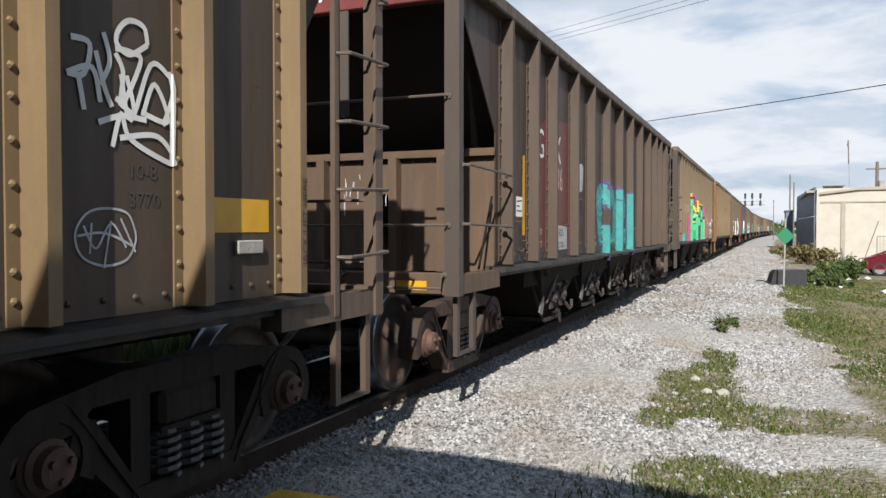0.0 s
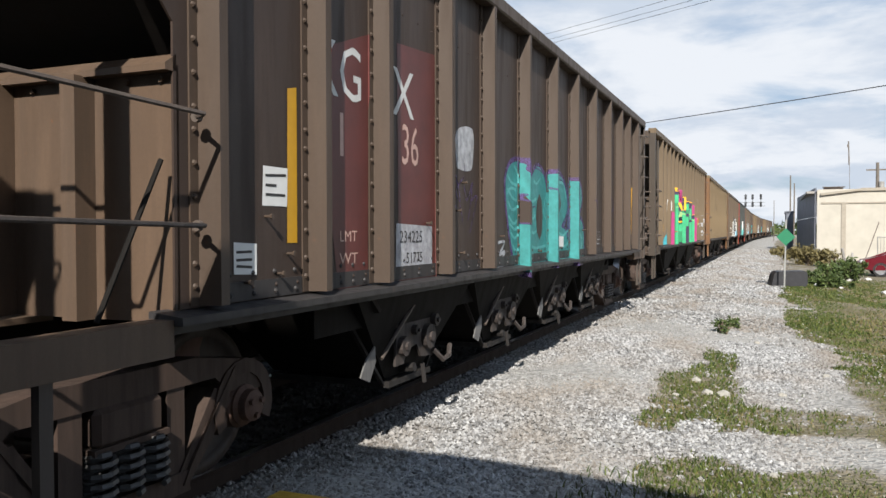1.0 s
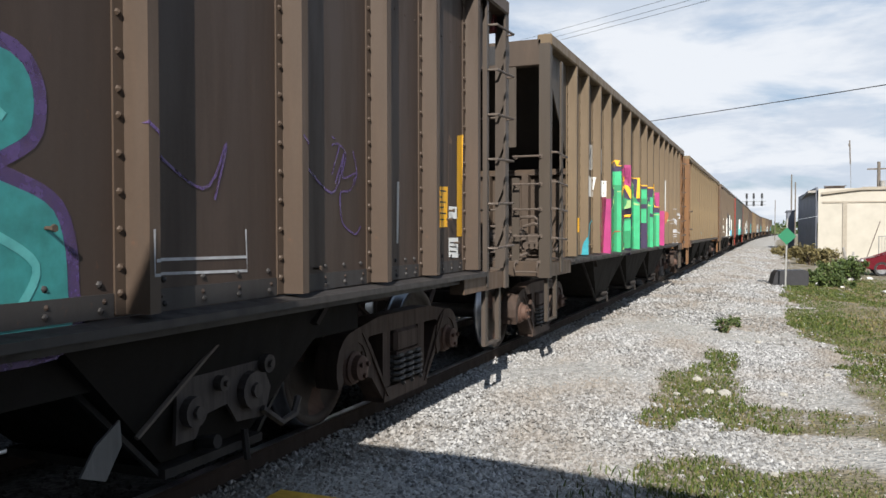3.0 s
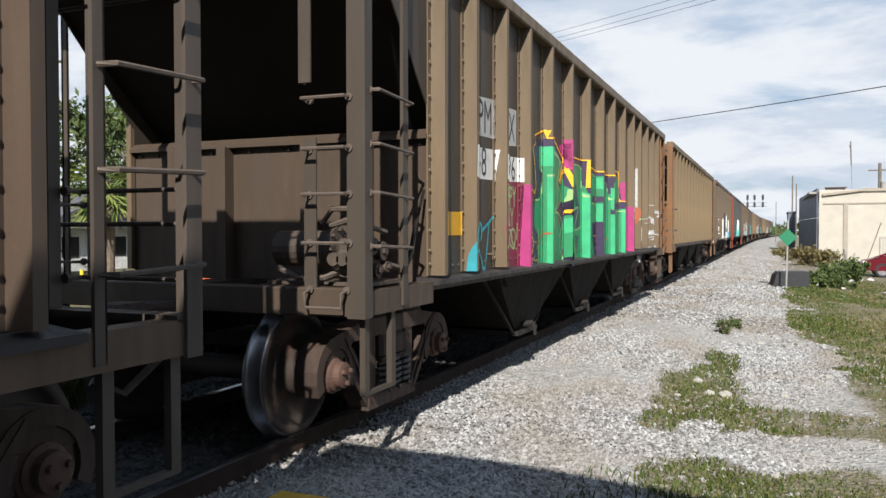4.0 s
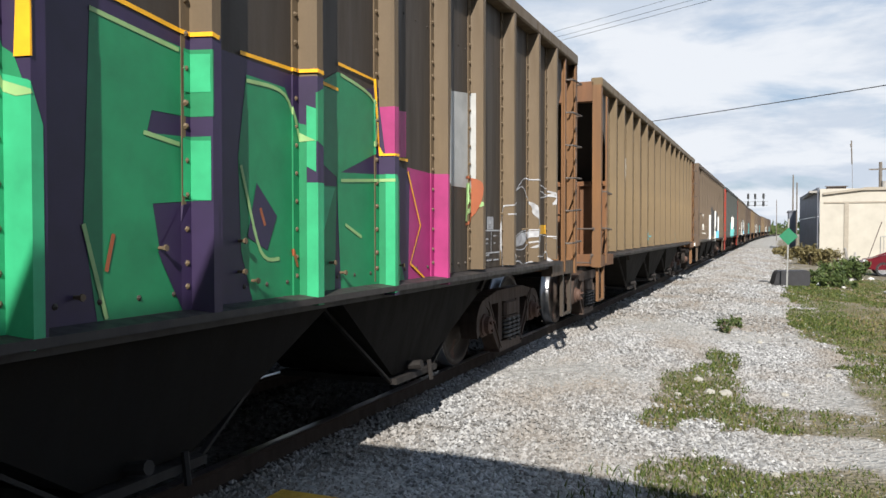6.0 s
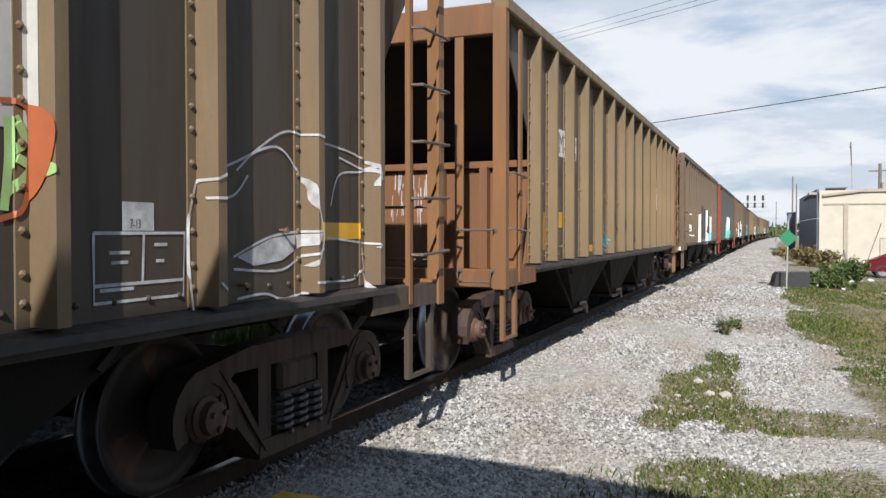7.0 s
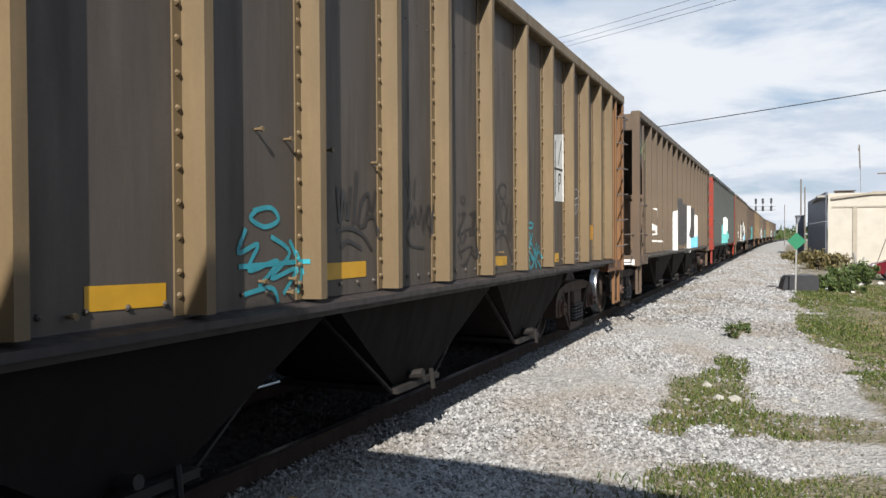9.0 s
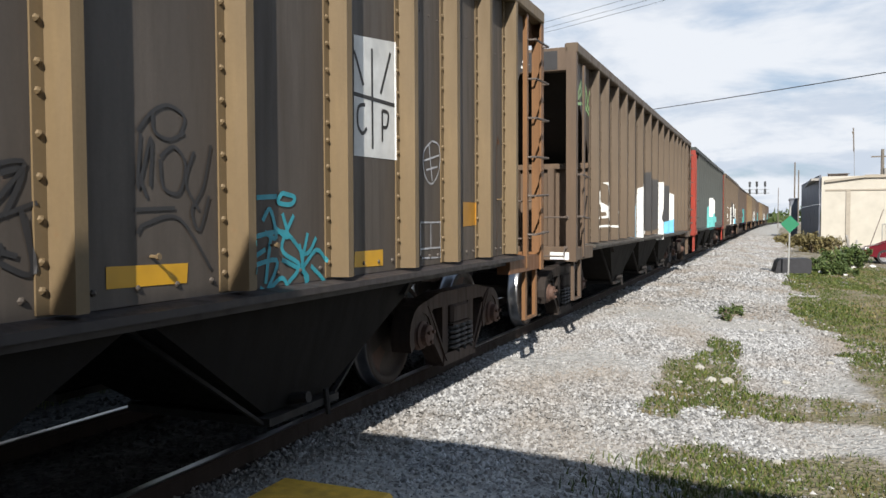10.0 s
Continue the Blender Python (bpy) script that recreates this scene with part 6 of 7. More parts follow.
    on_end(car, "end_reflector", M_YELLOW, [rect(1.02, 0.955, 1.30, 1.035)], 0.0)


def dress_c(car, ribs):
    def paint(name, material, shapes, layer=0, label=""):
        return drape(car, name, material, shapes, ribs, layer, label, 1.0)
    paint("gray_patch", SP["gray"], [[(2.31, 2.68), (2.76, 2.71), (2.76, 2.34), (2.30, 2.33)]], 0, "grey rolled patch")
    paint("gray_patch", SP["gray"], [[(3.19, 2.70), (3.49, 2.71), (3.49, 2.34), (3.19, 2.32)]], 0, "grey rolled patch")
    paint("car_letters", M_BLACKINK, lettering("PM", 2.33, 2.37, 0.217, 0.71), 1)
    paint("car_letters", M_BLACKINK, lettering("RX", 3.06, 2.38, 0.203, 0.70), 1)
    paint("white_patch", SP["white"], [[(2.01, 2.21), (2.81, 2.24), (2.80, 1.95), (2.00, 1.93)]], 0, "rolled white number patch")
    paint("white_patch", SP["white"], [[(2.84, 2.20), (3.60, 2.23), (3.60, 1.97), (2.84, 1.96)]], 0, "rolled white number patch")
    paint("car_number", M_BLACKINK, lettering("48", 2.26, 1.97, 0.196, 0.80), 1)
    paint("car_number", M_BLACKINK, lettering("96", 3.16, 1.98, 0.182, 0.82), 1)
    paint("yellow_marker", M_YELLOW, [[(1.34, 1.62), (1.92, 1.63), (1.92, 1.43), (1.34, 1.43)]], 0, "yellow reflective marker")
    paint("blue_tag", SP["cyan"], [q for ln in (
        curve([(1.99, 1.12), (2.00, 1.33), (2.05, 1.50), (2.20, 1.42), (2.21, 1.11)]),
        curve([(1.99, 1.29), (2.22, 1.31)]),
        curve([(2.31, 1.12), (2.32, 1.35), (2.31, 1.51), (2.41, 1.53), (2.43, 1.42), (2.34, 1.33), (2.43, 1.20), (2.50, 1.09)]),
        curve([(2.52, 1.10), (2.58, 1.30), (2.63, 1.53)]),
        curve([(2.42, 1.46), (2.62, 1.54), (2.75, 1.60)]),)
        for q in stroke(ln, 0.03)], 1, "pale blue sprayed letters")
    paint("wine_ground", SP["wine"], [[(2.83, 1.94), (3.60, 1.98), (3.59, 1.06), (3.33, 1.05), (2.83, 1.19), (2.82, 1.49)]], 0, "dark red sprayed ground")
    paint("greeting", SP["lime"], lettering("HAPPY", 2.84, 1.71, 0.154, 0.69), 1)
    paint("greeting", SP["lime"], lettering("B.DAY", 2.85, 1.51, 0.140, 0.70), 1)
    paint("greeting_tail", SP["lime"], [q for ln in (
        curve([(2.85, 1.30), (3.04, 1.46), (3.12, 1.49), (3.05, 1.38), (3.10, 1.29)]),
        curve([(3.12, 1.30), (3.18, 1.45), (3.23, 1.30)]),
        curve([(3.24, 1.30), (3.24, 1.46), (3.33, 1.47)]),
        curve([(3.35, 1.38), (3.31, 1.46), (3.26, 1.35), (3.40, 1.29), (3.45, 1.43), (3.35, 1.49), (3.33, 1.38), (3.44, 1.29)]),
        curve([(3.52, 1.55), (3.50, 1.37)]),
        curve([(3.48, 1.29), (3.49, 1.27)]),
        curve([(3.15, 1.19), (3.24, 1.19)]),
        curve([(3.15, 1.15), (3.24, 1.15)]),)
        for q in stroke(ln, 0.026)], 1, "scrawled lime lettering")
    paint("magenta_ground", SP["magenta"], [[(3.59, 1.95), (4.05, 1.99), (4.10, 1.01), (3.59, 1.06)]], 0, "magenta sprayed ground")
    paint("magenta_ground", SP["magenta"], [[(5.41, 2.63), (5.84, 2.55), (5.51, 1.97), (5.44, 2.30)]], 0, "magenta sprayed ground")
    paint("magenta_ground", SP["magenta"], [[(9.76, 1.92), (10.28, 1.90), (10.29, 1.04), (9.77, 1.03)]], 0, "magenta sprayed ground")
    paint("magenta_ground", SP["magenta"], [[(6.46, 2.44), (6.51, 2.40), (6.50, 2.05), (6.46, 2.08)]], 0, "magenta sprayed ground")
    paint("magenta_ground", SP["magenta"], [[(9.28, 2.29), (9.74, 2.32), (9.74, 1.99), (9.28, 1.97)]], 0, "magenta sprayed ground")
    paint("magenta_ground", SP["magenta"], [[(5.23, 2.52), (5.48, 2.57), (5.48, 2.22), (5.47, 2.36)]], 0, "magenta sprayed ground")
    paint("purple_ground", SP["purple"], [[(4.12, 2.39), (4.31, 2.51), (5.00, 2.57), (5.41, 2.38), (5.29, 2.08), (5.47, 1.99), (5.51, 1.97), (5.84, 1.01), (4.17, 1.05), (4.04, 1.43), (4.08, 1.73), (4.30, 1.88), (4.17, 2.07)]], 1, "dark purple ground under the letters")
    paint("purple_ground", SP["purple"], [[(5.45, 2.27), (5.78, 1.93), (5.81, 2.46), (6.51, 2.42), (6.87, 2.42), (7.50, 2.34), (8.77, 2.31), (9.29, 2.42), (9.30, 1.97), (9.80, 1.89), (9.77, 1.02), (6.83, 1.07), (5.44, 1.08), (5.41, 1.67)]], 1, "dark purple ground under the letters")
    paint("green_letter", SP["green"], [[(4.34, 2.42), (4.84, 2.45), (5.09, 2.45), (5.33, 2.31), (5.19, 2.07), (5.33, 1.86), (5.10, 1.72), (5.27, 1.50), (5.41, 1.08), (5.08, 1.06), (4.99, 1.05), (4.30, 1.05), (4.29, 1.43), (4.14, 1.52), (4.17, 1.81), (4.37, 1.85), (4.46, 2.13), (4.34, 2.17)]], 2, "big green sprayed letter")
    paint("green_letter", SP["green"], [[(5.41, 1.63), (5.48, 1.67), (5.53, 1.48), (5.49, 1.15), (5.42, 1.09), (5.39, 1.37)]], 2, "big green sprayed letter")
    paint("green_letter", SP["green"], [[(5.36, 2.12), (5.43, 2.12), (5.48, 1.99), (5.47, 1.87), (5.42, 1.82), (5.31, 1.84), (5.28, 1.96)]], 2, "big green sprayed letter")
    paint("green_letter", SP["green"], [[(5.89, 2.37), (6.41, 2.35), (6.49, 2.07), (6.50, 1.93), (6.55, 1.06), (6.45, 1.04), (6.18, 1.03), (6.04, 1.20), (5.98, 1.42), (5.88, 1.70), (5.87, 1.97)]], 2, "big green sprayed letter")
    paint("green_letter", SP["green"], [[(6.87, 2.33), (7.46, 2.28), (7.46, 1.98), (7.20, 1.98), (7.17, 1.88), (7.45, 1.89), (7.45, 1.60), (7.20, 1.58), (7.25, 1.33), (7.41, 1.05), (6.90, 1.06), (6.83, 1.49)]], 2, "big green sprayed letter")
    paint("green_letter", SP["green"], [[(7.86, 2.25), (8.20, 2.24), (8.33, 2.05), (8.33, 1.73), (8.75, 1.73), (8.72, 1.04), (7.92, 1.05), (7.81, 1.36), (7.79, 1.83)]], 2, "big green sprayed letter")
    paint("green_letter", SP["green"], [[(8.77, 2.43), (9.24, 2.33), (9.25, 1.97), (8.80, 1.82), (9.35, 1.84), (9.75, 1.02), (8.80, 1.09), (8.75, 1.79), (8.34, 1.96), (8.34, 2.23)]], 2, "big green sprayed letter")
    paint("mint_highlight", SP["mint"], [[(4.38, 2.43), (4.84, 2.45), (4.84, 2.20), (4.39, 2.21)]], 3, "brighter green highlight")
    paint("mint_highlight", SP["mint"], [[(4.49, 2.12), (4.86, 2.14), (4.82, 1.03), (4.49, 1.05)]], 3, "brighter green highlight")
    paint("mint_highlight", SP["mint"], [[(5.46, 1.62), (5.51, 1.66), (5.51, 1.48), (5.46, 1.43)]], 3, "brighter green highlight")
    paint("mint_highlight", SP["mint"], [[(6.44, 2.06), (6.50, 1.98), (6.55, 1.83), (6.55, 1.06), (6.45, 1.04)]], 3, "brighter green highlight")
    paint("mint_highlight", SP["mint"], [[(7.39, 2.27), (7.45, 2.26), (7.45, 2.09), (7.39, 2.09)]], 3, "brighter green highlight")
    paint("mint_highlight", SP["mint"], [[(7.38, 1.88), (7.45, 1.87), (7.45, 1.60), (7.38, 1.62)]], 3, "brighter green highlight")
    paint("mint_highlight", SP["mint"], [[(8.33, 2.16), (8.34, 2.14), (8.34, 1.79), (8.33, 1.82)]], 3, "brighter green highlight")
    paint("mint_highlight", SP["mint"], [[(8.33, 1.73), (8.73, 1.72), (8.40, 1.06), (8.33, 1.05)]], 3, "brighter green highlight")
    paint("mint_highlight", SP["mint"], [[(9.30, 1.84), (9.35, 1.83), (9.35, 1.05), (9.30, 1.04)]], 3, "brighter green highlight")
    paint("letter_inner", SP["purple"], [[(4.70, 1.98), (4.87, 1.98), (4.95, 2.13), (4.97, 1.97), (4.87, 1.81), (4.70, 1.76)]], 4, "dark purple letter gap")
    paint("letter_inner", SP["purple"], [[(6.02, 1.97), (6.13, 2.11), (6.22, 1.96), (6.41, 1.72), (6.39, 1.54), (6.07, 1.47), (6.01, 1.70), (6.19, 1.76)]], 4, "dark purple letter gap")
    paint("letter_inner", SP["purple"], [[(6.10, 1.42), (6.31, 1.39), (6.19, 1.16)]], 4, "dark purple letter gap")
    paint("letter_inner", SP["purple"], [[(7.38, 1.58), (7.49, 1.59), (7.49, 1.06), (7.41, 1.05), (7.23, 1.37)]], 4, "dark purple letter gap")
    paint("letter_inner", SP["purple"], [[(7.94, 1.71), (8.12, 1.54), (8.03, 1.36), (7.86, 1.43)]], 4, "dark purple letter gap")
    paint("letter_edging", SP["lime"], [q for ln in (
        curve([(4.34, 2.42), (4.39, 2.20), (4.46, 2.13)]),
        curve([(4.46, 2.12), (4.39, 1.85), (4.17, 1.81)]),
        curve([(4.91, 2.42), (5.33, 2.31), (5.19, 2.07), (5.33, 1.87), (5.10, 1.72)]),
        curve([(5.10, 1.72), (5.29, 1.50), (5.41, 1.09)]),
        curve([(4.49, 2.10), (4.84, 2.14)]),
        curve([(4.30, 1.50), (4.31, 1.08)]),
        curve([(5.00, 1.72), (5.04, 1.50)]),)
        for q in stroke(ln, 0.02)], 4, "pale green edge lines")
    paint("letter_edging", SP["lime"], [q for ln in (
        curve([(4.93, 2.44), (5.26, 2.34), (5.14, 2.04), (5.16, 1.84), (5.04, 1.69), (5.18, 1.69), (5.39, 1.56), (5.25, 1.35), (5.39, 1.09)]),
        curve([(5.89, 2.35), (6.41, 2.33), (6.43, 2.08), (6.50, 1.93)]),
        curve([(5.87, 1.97), (5.94, 1.70), (6.02, 1.33), (6.19, 1.05)]),
        curve([(6.02, 1.74), (6.28, 1.77), (6.07, 1.49), (6.41, 1.52)]),
        curve([(6.87, 2.33), (7.37, 2.27)]),
        curve([(7.15, 1.88), (7.37, 1.85)]),
        curve([(6.83, 1.49), (6.94, 1.11)]),
        curve([(7.86, 2.22), (8.20, 2.20), (8.33, 1.96)]),
        curve([(7.81, 1.79), (7.97, 1.36), (8.14, 1.31)]),
        curve([(8.80, 2.42), (9.24, 2.32), (9.24, 2.02)]),
        curve([(8.80, 1.77), (9.32, 1.80)]),
        curve([(8.85, 1.50), (9.06, 1.42)]),
        curve([(5.42, 1.82), (5.47, 1.86), (5.48, 1.99)]),
        curve([(5.74, 1.95), (5.99, 1.90), (6.05, 2.02)]),)
        for q in stroke(ln, 0.02)], 4, "pale green edge lines")
    paint("gold_outline", SP["gold"], [q for ln in (
        [(4.49, 2.62), (4.16, 2.53), (4.19, 2.44), (4.09, 2.39), (4.17, 2.17), (4.21, 1.96), (4.14, 1.88), (4.08, 1.93), (4.02, 1.85)],
        [(4.49, 2.62), (4.49, 2.53), (5.00, 2.56), (5.41, 2.38), (5.27, 2.05)],
        [(5.27, 2.06), (5.47, 2.25), (5.49, 2.03)],
        [(5.44, 1.71), (5.49, 1.73)],
        [(4.04, 1.43), (4.12, 1.33), (4.04, 1.17), (4.10, 1.06)],)
        for q in stroke(ln, 0.017)], 5, "thin yellow outline strokes")
    paint("gold_outline", SP["gold"], [q for ln in (
        [(5.14, 2.49), (5.42, 2.36), (5.24, 2.07)],
        [(5.23, 2.08), (5.46, 2.27), (5.49, 2.02)],
        [(5.41, 1.67), (5.48, 1.73)],
        [(5.41, 1.71), (5.48, 1.70)],
        [(5.74, 2.42), (5.89, 2.48), (6.05, 2.44), (6.50, 2.44), (6.50, 2.06)],
        [(6.85, 2.42), (7.44, 2.35), (7.50, 2.34)],
        [(7.81, 2.35), (8.33, 2.35), (8.77, 2.32)],
        [(8.77, 2.48), (9.24, 2.46), (9.29, 1.97), (9.76, 1.97)],
        [(9.76, 1.89), (9.98, 1.50), (9.80, 1.22), (10.18, 1.04)],)
        for q in stroke(ln, 0.020)], 5, "thin yellow outline strokes")
    paint("fill_speckle", SP["rust"], [q for ln in (
        curve([(4.23, 1.26), (4.37, 1.38), (4.50, 1.44)]),
        curve([(5.05, 1.38), (5.10, 1.48)]),
        curve([(5.16, 1.51), (5.25, 1.64)]),
        curve([(5.03, 1.28), (5.06, 1.12)]),
        curve([(6.13, 1.29), (6.19, 1.19)]),
        curve([(4.75, 1.96), (4.79, 1.90)]),
        curve([(5.20, 1.83), (5.24, 1.79)]),
        curve([(6.98, 1.45), (6.94, 1.30)]),
        curve([(7.97, 1.58), (8.01, 1.49)]),
        curve([(8.26, 1.36), (8.30, 1.26)]),)
        for q in stroke(ln, 0.02)], 4, "rusty overspray flecks")
    paint("gray_patch", SP["gray"], [[(10.31, 2.58), (11.05, 2.66), (11.05, 1.83), (10.28, 1.83)]], 0, "grey painted-out panel")
    paint("red_ring", SP["rust"], [q for ln in (
        curve([(10.94, 1.92), (11.02, 1.92), (11.05, 1.86), (11.04, 1.63), (11.01, 1.54), (10.93, 1.51)]),)
        for q in stroke(ln, 0.022)], 2, "red spray ring")
    paint("green_tag", SP["lime"], [q for ln in (
        curve([(10.97, 1.87), (10.97, 1.72), (10.95, 1.54)]),
        curve([(10.99, 1.87), (11.03, 1.79), (10.98, 1.74), (11.05, 1.69), (10.96, 1.60)]),)
        for q in stroke(ln, 0.035)], 1, "lime scrawl in a ring")
    paint("white_scrawl", SP["pale"], [q for ln in (
        curve([(11.93, 1.70), (11.88, 1.52), (11.88, 1.29), (11.91, 1.08)]),
        curve([(11.93, 1.70), (12.20, 1.80), (12.58, 1.92), (12.79, 1.78), (12.82, 1.62), (12.87, 1.43), (12.81, 1.27)]),
        curve([(12.24, 1.77), (12.41, 1.89), (12.66, 2.01), (12.88, 2.00), (13.51, 1.94), (13.57, 1.76)]),
        curve([(11.94, 1.62), (12.20, 1.64), (12.33, 1.75)]),
        curve([(13.14, 1.62), (13.24, 1.81), (13.51, 1.85), (13.57, 1.89)]),
        curve([(13.56, 1.87), (13.60, 1.80)]),
        curve([(13.24, 1.92), (13.51, 1.87), (13.60, 1.84)]),
        curve([(11.97, 1.23), (12.19, 1.06)]),
        curve([(12.24, 1.13), (12.47, 1.14), (12.63, 1.10), (12.81, 1.12)]),
        curve([(12.82, 1.18), (13.38, 1.16), (13.51, 1.21), (13.56, 1.10)]),
        curve([(12.21, 1.34), (12.53, 1.44), (12.87, 1.47)]),
        curve([(12.21, 1.28), (12.63, 1.26), (12.87, 1.37)]),
        curve([(13.51, 1.36), (13.56, 1.06)]),
        curve([(13.10, 1.43), (13.55, 1.39), (13.57, 1.36)]),)
        for q in stroke(ln, 0.013)], 2, "looping white sprayed scrawl")
    paint("white_fill", SP["pale"], [[(12.24, 1.34), (12.53, 1.43), (12.78, 1.45), (12.87, 1.46), (12.82, 1.39), (12.63, 1.31), (12.38, 1.29)]], 2, "white sprayed lens shape")
    paint("stencil_box", SP["pale"], [q for ln in (
        [(11.34, 1.46), (11.86, 1.46), (11.85, 1.18), (11.34, 1.18), (11.34, 1.46)],
        [(11.61, 1.46), (11.60, 1.25)],
        [(11.34, 1.25), (11.85, 1.25)],)
        for q in stroke(ln, 0.014)], 1, "white stencilled maintenance box")
    paint("stencil_plate", SP["pale"], [[(11.49, 1.59), (11.67, 1.59), (11.67, 1.47), (11.49, 1.47)]], 1, "pale stencil plate")
    paint("stencil_marks", SP["pale"], [q for ln in (
        [(11.42, 1.38), (11.53, 1.38)],
        [(11.43, 1.34), (11.52, 1.34)],
        [(11.67, 1.41), (11.75, 1.41)],
        [(11.68, 1.34), (11.73, 1.34)],
        [(11.37, 1.23), (11.55, 1.23)],)
        for q in stroke(ln, 0.014)], 1, "")
    paint("stencil", M_BLACKINK, lettering("7-13", 11.53, 1.48, 0.028, 0.63), 2)
    paint("yellow_marker", M_YELLOW, [[(12.84, 1.52), (13.50, 1.52), (13.50, 1.42), (12.84, 1.41)]], 0, "yellow reflective marker")
    brake_gear(car)
    on_end(car, "end_board", SP["black"], [rect(0.0, 3.40, 1.1, 3.62)], 0.02)
    on_end(car, "end_letters", SP["white"], lettering("4819", 0.18, 3.43, 0.14), 0.02, 1)


def brake_gear(car):
    """Valve, cylinder and piping on the end platform, behind the corner."""
    iron = steel("brake_gear_iron", (0.085, 0.064, 0.051), (0.045, 0.036, 0.030), (0.13, 0.07, 0.045), 0.7, scale=4.0)
    bm = bmesh.new()
    box(bm, 0.70, 1.50, 0.22, 0.75, SILL + 0.05, SILL + 0.075)
    box(bm, 0.70, 0.74, 0.22, 0.75, SILL - 0.1, SILL + 0.05)
    part("gear_shelf", bm, iron, car)
    bm = bmesh.new()
    rod(bm, (0.62, 0.52, 1.34), (1.06, 0.52, 1.34), 0.13, 18)
    rod(bm, (1.06, 0.52, 1.34), (1.10, 0.52, 1.34), 0.155, 18)
    rod(bm, (1.10, 0.52, 1.34), (1.26, 0.52, 1.34), 0.035, 8)
    for k in range(8):
        a = k * math.pi / 4
        rod(bm, (1.095, 0.52 + 0.135 * math.cos(a), 1.34 + 0.135 * math.sin(a)), (1.125, 0.52 + 0.135 * math.cos(a), 1.34 + 0.135 * math.sin(a)), 0.014, 6)
    part("brake_cylinder", bm, iron, car)
    bm = bmesh.new()
    box(bm, 1.22, 1.44, 0.26, 0.52, 1.125, 1.42, bevel=0.03)
    box(bm, 1.26, 1.40, 0.20, 0.58, 1.20, 1.34, bevel=0.02)
    for y, z, r in ((0.32, 1.36, 0.055), (0.46, 1.33, 0.065), (0.38, 1.20, 0.05), (0.52, 1.22, 0.04)):
        rod(bm, (1.42, y, z), (1.49, y, z), r, 12)
        rod(bm, (1.49, y, z), (1.51, y, z), r * 0.45, 6)
    for x in (1.26, 1.33, 1.40):
        rod(bm, (x, 0.27, 1.28), (x, 0.16, 1.28), 0.045, 10)
    part("brake_valve", bm, iron, car)
    for pts in ([(1.36, 0.34, 1.42), (1.36, 0.34, 1.58), (1.30, 0.36, 1.62), (1.12, 0.40, 1.62), (1.00, 0.46, 1.52)],
                [(1.28, 0.20, 1.20), (1.22, 0.12, 1.16), (1.02, 0.12, 1.15), (0.84, 0.16, 1.22)],
                [(1.44, 0.58, 1.24), (1.46, 0.78, 1.20), (1.44, 1.00, 1.30), (1.42, 1.14, 1.55)],
                [(1.40, 0.30, 1.14), (1.42, 0.22, 1.02), (1.38, 0.20, 0.92)],
                [(1.20, 0.24, 1.50), (1.34, 0.22, 1.54), (1.46, 0.26, 1.50), (1.48, 0.50, 1.46)]):
        bm = bmesh.new()
        bent(bm, pts, 0.020)
        part("brake_pipe", bm, M_ROD, car)


